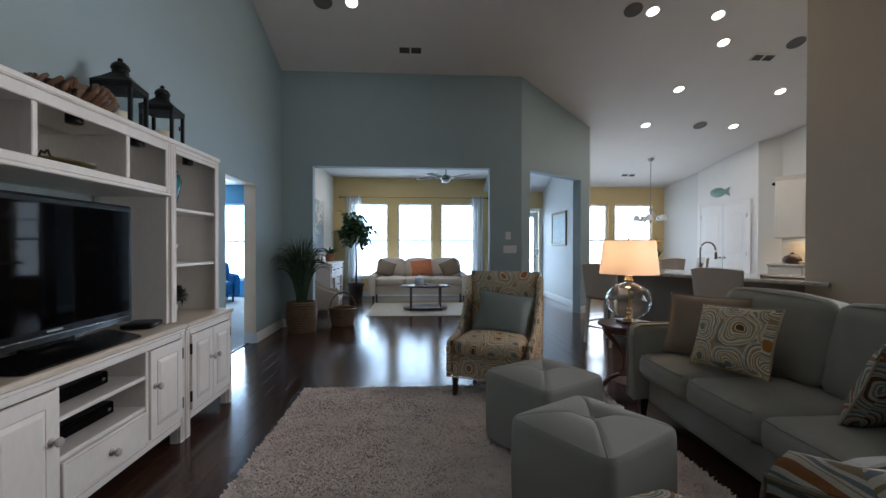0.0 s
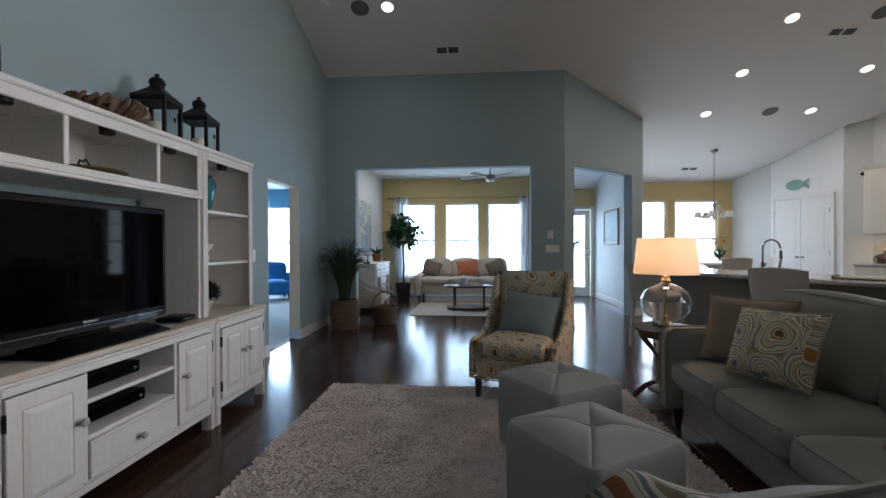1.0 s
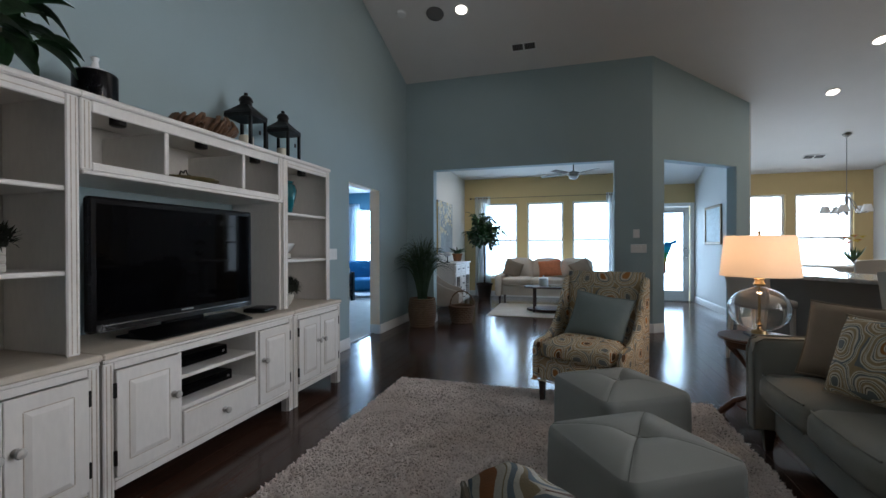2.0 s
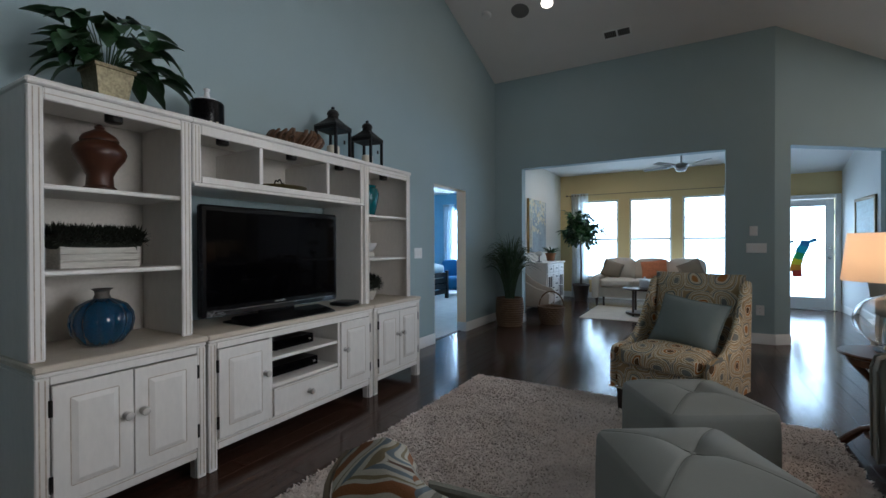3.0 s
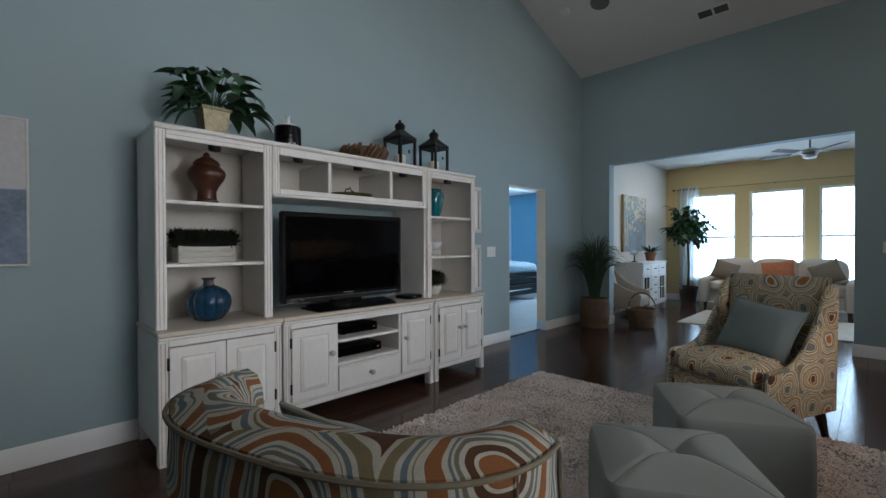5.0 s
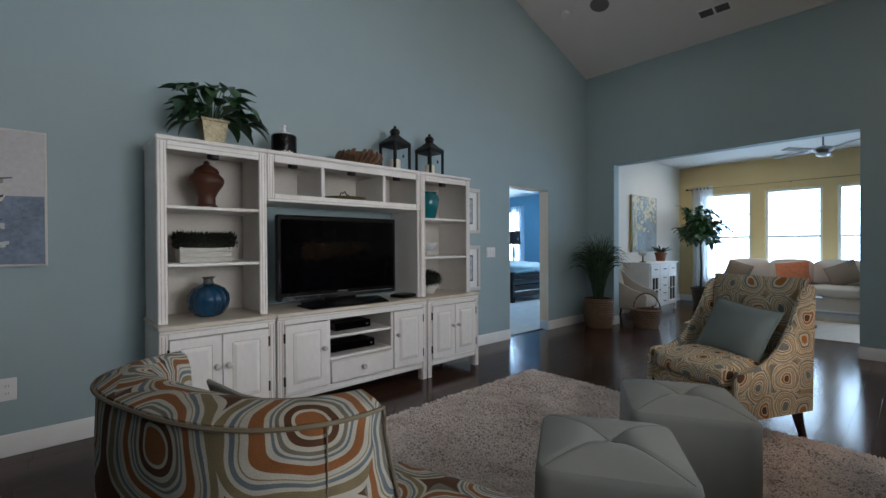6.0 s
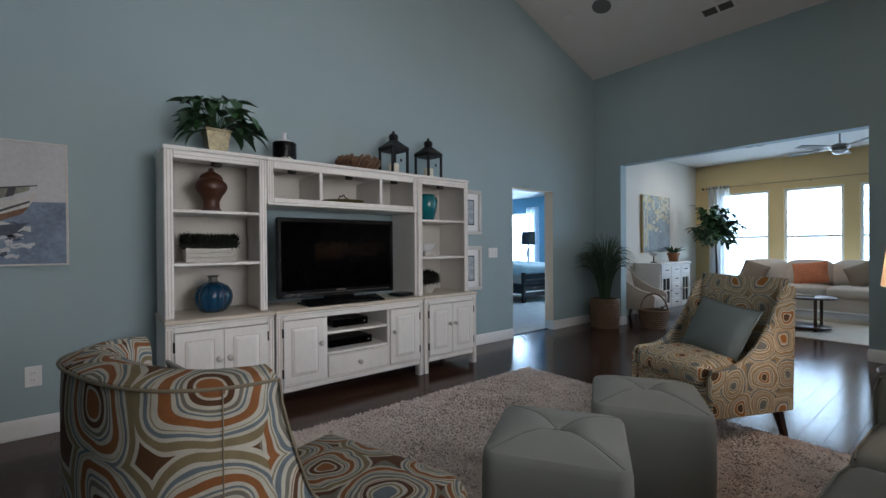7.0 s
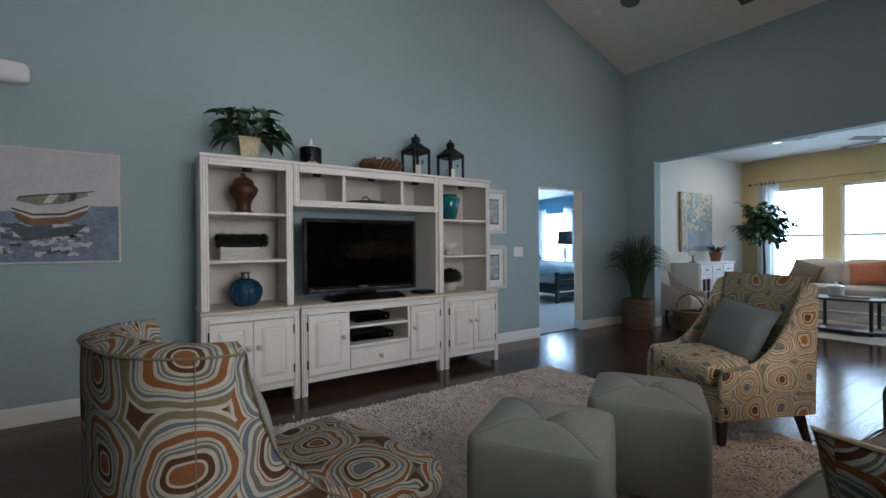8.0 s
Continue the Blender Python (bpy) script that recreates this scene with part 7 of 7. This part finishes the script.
for k in range(66):
    a = r7.random() * 2 * math.pi; el = r7.uniform(-0.25, 1.25)
    Ls = r7.uniform(0.10, 0.26); d = Vector((math.cos(a) * math.cos(el), math.sin(a) * math.cos(el), math.sin(el)))
    if d.x < 0: d.x *= 0.45
    p0 = Vector((0.02 * math.cos(a), 0.03 * math.sin(a), 0.195)); p1 = p0 + d * Ls + Vector((0, 0, 0.05))
    st = MB().tube([p0, p0.lerp(p1, 0.5) + Vector((0, 0, 0.03)), p1], 0.003, 5)
    s_ = part("stem", st, LEAF, t)
    lf = MB(); w_ = Vector((d.x, d.y, r7.uniform(-0.75, 0.15)))
    if w_.x < 0: w_.x *= 0.3
    leaf(lf, p1, w_, (0, 0, 1), r7.uniform(0.15, 0.22), r7.uniform(0.095, 0.135), 0.28, 0.16, 6)
    part("leaf", lf, LEAF, s_, smooth=80)

# shelves
URN = mat("rust_brown_glaze", (0.062, 0.019, 0.008), 0.38, var=0.25, scale=8, bump=0.1)
t = thing("lidded_urn", "rust-brown lidded urn on the top shelf", "urn", (-1.44, 1.49, 1.513)); t.scale = (0.9, 0.9, 0.93)
part("urn", MB().lathe([(0.074, 0), (0.076, 0.022), (0.064, 0.032), (0.060, 0.085), (0.082, 0.130), (0.114, 0.175), (0.124, 0.205), (0.118, 0.232), (0.094, 0.257), (0.080, 0.268)], 32), URN, t)
part("lid", MB().lathe([(0.088, 0.2685), (0.088, 0.278), (0.075, 0.30), (0.04, 0.322), (0.02, 0.335), (0.024, 0.345), (0.008, 0.36)], 32), URN, t)
MOSS = mat("dark_moss", (0.012, 0.016, 0.008), 0.95, var=0.5, scale=30, grain=120, bump=0.8, dist=0.01)
WASH = mat("whitewashed_planks", (0.52, 0.50, 0.45), 0.8, var=0.3, scale=9, grain=50, bump=0.4, stretch=(1, 0.3, 3))


def moss(rng, n, f):
    mb = MB()
    for k in range(n):
        p, nd = f(rng)
        leaf(mb, p, nd + Vector((rng.gauss(0, 0.4), rng.gauss(0, 0.4), rng.gauss(0, 0.4))), (0.3, 0.2, 1), 0.028 + 0.03 * rng.random(), 0.009, 0.15, n=2)
    return mb


t = thing("moss_box", "whitewashed plank box filled with dark moss", "planter", (-1.455, 1.475, 1.139))
for z in (0.001, 0.036, 0.071):
    part("plank", MB().box(0.066, 0.078, -0.165, 0.165, z, z + 0.033, 0.002), WASH, t); part("plank", MB().box(-0.078, -0.066, -0.165, 0.165, z, z + 0.033, 0.002), WASH, t)
for yy in (-0.165, 0.153):
    part("end_board", MB().box(-0.0655, 0.0655, yy, yy + 0.012, 0.001, 0.104, 0.002), WASH, t)
part("moss_core", MB().pad(0.16, 0.36, 0.08, 0.035, 0.015, 10, pose(0, 0, 0.125)), MOSS, t)
part("moss_tuft", moss(r7, 1500, lambda g: ((lambda u, v: (Vector((0.085 * math.cos(u), v, 0.115 + 0.055 * abs(math.sin(u)))), Vector((math.cos(u), v * 1.5, abs(math.sin(u)) + 0.2))))(g.uniform(0, math.pi), g.uniform(-0.185, 0.185)))), MOSS, t)
tagged(t.children[-1], kind="stuff")
BLUEG = mat("cobalt_glaze", (0.002, 0.040, 0.092), 0.08, var=0.35, scale=7, bump=0.03, coat=0.6)
t = thing("ribbed_vase", "squat ribbed cobalt-blue glazed vase with a brown neck", "vase", (-1.44, 1.495, ZB + 0.001)); t.scale = (0.89, 0.89, 1.03)
prof = [(0.07, 0), (0.10, 0.012), (0.14, 0.06), (0.152, 0.11), (0.145, 0.15), (0.115, 0.19), (0.07, 0.212), (0.042, 0.222)]
n = 72
V = [(r * (1 - 0.075 * (1 - abs(math.sin(6 * 2 * math.pi * j / n))) ** 2) * math.cos(2 * math.pi * j / n), r * (1 - 0.075 * (1 - abs(math.sin(6 * 2 * math.pi * j / n))) ** 2) * math.sin(2 * math.pi * j / n), z) for r, z in prof for j in range(n)]
F = [(i * n + j, i * n + (j + 1) % n, (i + 1) * n + (j + 1) % n, (i + 1) * n + j) for i in range(len(prof) - 1) for j in range(n)] + [tuple(range(n))[::-1]]
part("body", MB().add(V, F), BLUEG, t, smooth=60)
part("neck", MB().lathe([(0.042, 0.2225), (0.034, 0.24), (0.036, 0.256), (0.052, 0.268), (0.046, 0.268), (0.03, 0.255), (0.028, 0.23)], 28, cap=False), mat("brown_neck_glaze", (0.09, 0.08, 0.07), 0.3, var=0.3, bump=0.05), t, "grey-brown neck")
TEAL = mat("teal_glaze", (0.004, 0.13, 0.15), 0.15, var=0.25, scale=6, bump=0.03, coat=0.5)
t = thing("teal_jug", "glossy teal ceramic jug with two small handles", "jug", (-1.45, 3.53, 1.513))
part("body", MB().lathe([(0.065, 0), (0.075, 0.02), (0.10, 0.13), (0.112, 0.20), (0.098, 0.245), (0.078, 0.258), (0.088, 0.275), (0.08, 0.275), (0.07, 0.255), (0.09, 0.2), (0.0, 0.05)], 32, cap=False), TEAL, t)
for s in (-1, 1):
    part("handle", MB().tube([(0.0, s * 0.085, 0.255), (0.0, s * 0.125, 0.25), (0.0, s * 0.135, 0.21), (0.0, s * 0.108, 0.175)], 0.009, 8), TEAL, t)
t = thing("shell_bowl", "white shell bowl on a small stone stand", "bowl", (-1.46, 3.53, 1.139))
part("stand", MB().box(-0.05, 0.05, -0.06, 0.06, 0, 0.05, 0.008), WASH, t)
part("bowl", MB().lathe([(0.03, 0.0505), (0.07, 0.07), (0.095, 0.11), (0.1, 0.13), (0.094, 0.13), (0.07, 0.085), (0.0, 0.065)], 24, cap=False), PORC, t)
t = thing("moss_pot", "small pale pot topped with a dark moss ball", "potted plant", (-1.45, 3.52, ZB + 0.001))
part("pot", MB().lathe([(0.06, 0), (0.085, 0.05), (0.09, 0.085), (0.08, 0.09), (0.0, 0.085)], 24, cap=False), WASH, t)
part("moss_ball", MB().lathe([(0.02, 0.088), (0.10, 0.11), (0.125, 0.145), (0.10, 0.185), (0.04, 0.20), (0.0, 0.202)], 24, cap=False), MOSS, t)
part("moss_tuft", moss(r7, 900, lambda g: ((lambda u, v: (Vector((0.118 * math.cos(u) * math.cos(v), 0.118 * math.sin(u) * math.cos(v), 0.143 + 0.055 * math.sin(v))), Vector((math.cos(u) * math.cos(v), math.sin(u) * math.cos(v), math.sin(v)))))(g.uniform(0, 6.28), g.uniform(-0.6, 1.5)))), MOSS, t)
tagged(t.children[-1], kind="stuff")
t = thing("plate", "shallow olive plate with a twisted wire handle in the bridge", "plate", (-1.45, 2.57, 1.5935))
part("foot_ring", MB().lathe([(0.09, 0.0), (0.08, 0.0345)], 28), mat("olive_glaze", (0.11, 0.085, 0.03), 0.35, var=0.3, bump=0.05), t)
PLT = pose(0, 0, 0.027)
part("plate", MB().lathe([(0.0, 0.008), (0.10, 0.008), (0.17, 0.022), (0.19, 0.035), (0.192, 0.042), (0.185, 0.042), (0.165, 0.03), (0.10, 0.016), (0.0, 0.016)], 40, PLT, cap=False), mat("olive_glaze", (0.11, 0.085, 0.03), 0.35, var=0.3, bump=0.05), t)
part("wire_handle", MB().tube([(0.0, -0.07 + 0.14 * q / 16, 0.045 + 0.075 * math.sin(math.pi * q / 16) + 0.01 * math.sin(q * 1.6)) for q in range(17)], 0.005, 7), DARKHINGE, t)
for z, w_, lab in ((0.543, 0.34, "black cable box on the console shelf"), (0.373, 0.42, "black disc player on the console shelf")):
    t = thing("media_player", lab, "media player", (-1.42, 2.555, z))
    part("case", MB().box(-0.14, 0.14, -w_ / 2, w_ / 2, 0.006, 0.07, 0.004), PLASTIC, t)
    part("front_panel", MB().box(0.1405, 0.146, -w_ / 2 + 0.005, w_ / 2 - 0.005, 0.010, 0.066, 0.002), SCREEN, t)
    part("button", MB().box(0.1465, 0.149, w_ / 2 - 0.05, w_ / 2 - 0.03, 0.03, 0.045, 0.001), CHROME, t)
    for x in (-0.11, 0.11):
        for yy in (-w_ / 2 + 0.04, w_ / 2 - 0.04):
            part("foot", MB().lathe([(0.012, 0), (0.012, 0.0058)], 10, pose(x, yy, 0)), PLASTIC, t)
t = thing("set_top_box", "flat black box with rounded edges on the console", "media player", (-1.36, 3.14, ZB + 0.001), 12)
part("case", MB().pad(0.17, 0.20, 0.035, 0.014, 0.004, 7, pose(0, 0, 0.019)), PLASTIC, t)

# pictures, switches and the boat canvas on the west wall
FRW = mat("whitewashed_frame", (0.60, 0.58, 0.54), 0.6, var=0.12, grain=60, bump=0.2)
INK = mat("grey_watercolour", (0.33, 0.36, 0.39), 0.7, var=0.6, scale=9, grain=30, bump=0.02)
for zc in (1.657, 0.969):
    picture("framed_print", "grey watercolour print in a whitewashed frame with white mount", pose(LX + 0.002, 4.325, zc, 0, 0, 90), 0.51, 0.548, FRW, 0.045, 0.085, INK, 0.03, DARKHINGE)


def plate(m, w, h, lab, cat, n=1, out=False):
    t = thing("wall_outlet" if out else "light_switch", lab, cat); t.matrix_world = m
    part("cover_plate", MB().box(-w / 2, w / 2, -0.007, -0.001, -h / 2, h / 2, 0.003), WHITE, t)
    for i in range(n):
        x = (i - (n - 1) / 2) * w / n
        if out:
            for z in (-0.022, 0.022):
                s = part("socket", MB().box(x - 0.016, x + 0.016, -0.009, -0.0072, z - 0.014, z + 0.014, 0.002), TRIM, t)
                for dx in (-0.006, 0.006):
                    part("slot", MB().box(x + dx - 0.0012, x + dx + 0.0012, -0.0098, -0.0092, z - 0.004, z + 0.005, 0.0002), DARKHINGE, s)
        else:
            part("rocker", MB().box(x - 0.016, x + 0.016, -0.011, -0.0072, -0.032, 0.032, 0.002), TRIM, t)


plate(pose(LX, 4.80, 1.155, 0, 0, 90), 0.165, 0.125, "white three-gang light switch by the bedroom doorway", "switch", 3)
plate(pose(LX, 0.475, 0.40, 0, 0, 90), 0.085, 0.135, "white wall outlet above the baseboard", "outlet", 1, True)
plate(pose(1.80, FY, 1.20), 0.21, 0.12, "white four-gang light switch on the column", "switch", 4)
plate(pose(1.77, FY, 1.415), 0.085, 0.12, "white dimmer switch above the gang plate", "switch", 1)
plate(pose(1.84, FY, 0.42), 0.085, 0.125, "white wall outlet on the column", "outlet", 1, True)
t = thing("chime_box", "white rounded chime box high on the wall", "chime", (LX + 0.001, -0.03, 2.455))
part("housing", MB().pad(0.10, 0.38, 0.14, 0.03, 0.004, 8, pose(0.05, 0, 0)), WHITE, t)

# boat canvas: flat painted shapes on a stretched canvas; u runs along +y, v up
by0, by1, bz0, bz1 = -0.46, 0.650, 1.146, 1.938
t = thing("boat_canvas", "canvas of a grey rowing boat on blue-grey water, thin pale frame", "painting", (LX + 0.002, by0, bz0))
BW, BHt = by1 - by0, bz1 - bz0
P = lambda n_, c, v=0.25, s=7: mat(n_, c, 0.7, var=v, scale=s, grain=40, bump=0.25)
part("canvas", MB().box(0.0, 0.034, 0.0, BW, 0.0, BHt, 0.003), P("raw_canvas", (0.5, 0.48, 0.45)), t)
for a in ((-0.012, 0.0, -0.012, BHt + 0.012), (BW, BW + 0.012, -0.012, BHt + 0.012)):
    part("frame_bar", MB().box(0.0, 0.042, a[0], a[1], a[2], a[3], 0.002), FRW, t)
for a in ((-0.012, 0.0), (BHt, BHt + 0.012)):
    part("frame_bar", MB().box(0.0, 0.042, 0.0005, BW - 0.0005, a[0], a[1], 0.002), FRW, t)


def paint(name, pts, material, lift):
    n = len(pts)
    if lift >= 5:                          # the boat itself, a little larger
        pts = [(0.42 + (u - 0.43) * 1.135, 0.32 + (v - 0.36) * 1.2) for u, v in pts]
    part(name, MB().add([(0.0345 + 0.0007 * lift, u * BW, v * BHt) for u, v in pts], [tuple(range(n))]), material, t, smooth=0)


def wavy(u0, u1, v0, v1, n=14, ph=0.0, amp=0.012):
    top = [(u0 + (u1 - u0) * i / n, v1 + amp * math.sin(i * 2.1 + ph)) for i in range(n + 1)]
    bot = [(u0 + (u1 - u0) * i / n, v0 + amp * math.sin(i * 1.7 + ph + 1)) for i in range(n + 1)]
    return bot + top[::-1]


SKYP, SEAP, SEAD, HULLW, HULLD, HULLB, INNERP, FOAM = P("sky_grey_paint", (0.50, 0.50, 0.51), 0.12, 3), P("sea_blue_paint", (0.17, 0.22, 0.30), 0.35, 6), P("sea_dark_paint", (0.07, 0.09, 0.12), 0.4), P("hull_white_paint", (0.52, 0.51, 0.49), 0.2), P("hull_dark_paint", (0.06, 0.06, 0.065), 0.4), P("hull_rust_paint", (0.17, 0.09, 0.05), 0.4), P("boat_inside_paint", (0.20, 0.20, 0.16), 0.4), P("foam_paint", (0.46, 0.48, 0.50), 0.2)
paint("sky", [(0, 0.42), (1, 0.52), (1, 1), (0, 1)], SKYP, 1)
paint("sea", wavy(0, 1, 0.0, 0.50, amp=0.004)[:15] + [(1, 0.52), (0.75, 0.51), (0.4, 0.44), (0, 0.43)], SEAP, 2)
paint("reflection", wavy(0.42, 0.80, 0.20, 0.34), SEAD, 3)
for i in range(60):
    u = 0.34 + 0.45 * r7.random(); v = 0.03 + 0.29 * r7.random(); l = 0.03 + 0.10 * r7.random()
    paint("brush_stroke", wavy(u, min(0.99, u + l), v, v + 0.012 + 0.04 * r7.random() ** 2, 6, i, 0.008), (FOAM, SKYP, SEAD, SKYP, SEAP)[i % 5], 4 + 0.1 * (i % 7))
paint("hull_shadow", [(0.46, 0.36), (0.52, 0.25), (0.62, 0.27), (0.74, 0.30), (0.80, 0.38), (0.6, 0.34)], SEAD, 5)
paint("hull", [(0.43, 0.58), (0.46, 0.50), (0.50, 0.41), (0.55, 0.37), (0.68, 0.39), (0.78, 0.45), (0.82, 0.55), (0.835, 0.63), (0.78, 0.58), (0.66, 0.52), (0.56, 0.50), (0.48, 0.53)], HULLW, 6)
paint("hull_plank", [(0.475, 0.47), (0.50, 0.40), (0.55, 0.362), (0.68, 0.38), (0.77, 0.435), (0.80, 0.49), (0.70, 0.435), (0.56, 0.415)], HULLB, 7)
paint("hull_line", [(0.47, 0.495), (0.56, 0.452), (0.69, 0.462), (0.80, 0.53), (0.80, 0.515), (0.69, 0.445), (0.56, 0.436), (0.475, 0.48)], HULLD, 7.3)
paint("inside", [(0.49, 0.545), (0.58, 0.515), (0.68, 0.53), (0.80, 0.60), (0.80, 0.625), (0.70, 0.61), (0.58, 0.59), (0.50, 0.575)], INNERP, 7)
paint("gunwale", [(0.425, 0.60), (0.45, 0.575), (0.56, 0.50), (0.66, 0.515), (0.79, 0.585), (0.84, 0.645), (0.835, 0.625), (0.79, 0.565), (0.66, 0.498), (0.555, 0.485), (0.44, 0.56)], FOAM, 8)
paint("far_gunwale", [(0.50, 0.575), (0.58, 0.595), (0.70, 0.615), (0.83, 0.640), (0.83, 0.632), (0.70, 0.604), (0.58, 0.583), (0.50, 0.565)], HULLD, 8.2)
paint("thwart", [(0.60, 0.53), (0.64, 0.535), (0.67, 0.60), (0.63, 0.596)], HULLW, 8.4)
paint("thwart", [(0.71, 0.545), (0.74, 0.56), (0.75, 0.615), (0.72, 0.61)], HULLD, 8.4)

# ---- floorboards ----
PW = 0.127
rnd = random.Random(4)
sub = new("floor", MB().box(LX - 0.05, 8.9, -2.7, BY + 0.2, -0.06, -0.008, 0).mesh("floor", GAPM, 0))
tagged(sub, "dark hand-scraped walnut floorboards, glossy", "floor", kind="structure")
lengths = (0.9, 1.2, 1.5, 1.8)
boards = {}
for Ln in lengths:
    boards[Ln] = MB().box(-PW / 2 + 0.0007, PW / 2 - 0.0007, 0.0006, Ln - 0.0006, -0.0085, 0.0, 0.0009).mesh("board", FLOORM, 0)
rest = MB()
count = 0
for i in range(int((8.8 - LX + 0.16) / PW)):
    x = LX - 0.1 + PW * (i + 0.5)
    y = -2.6 - rnd.random() * 1.5
    while y < BY + 0.15:
        Ln = rnd.choice(lengths)
        y1 = min(y + Ln, BY + 0.15)
        if y1 - y > 0.15 and y1 > -2.6 and not (x > 4.3 and y1 < 4.3):
            near = (-1.75 < x < 2.1 and 4.0 < y < 9.0) or (-1.75 < x < -0.6 and 0.5 < y < 4.2)
            if near and y1 - y > Ln - 0.01 and count < 300:
                o = new("board", boards[Ln]); o.parent = sub; o.location = (x, y, 0); count += 1
            else:
                rest.box(x - PW / 2 + 0.0007, x + PW / 2 - 0.0007, max(y, -2.65) + 0.0006, y1 - 0.0006, -0.0085, 0.0, 0.0009)
        y += Ln
o = part("boards", rest, FLOORM, sub, smooth=0); tagged(o, kind="stuff")
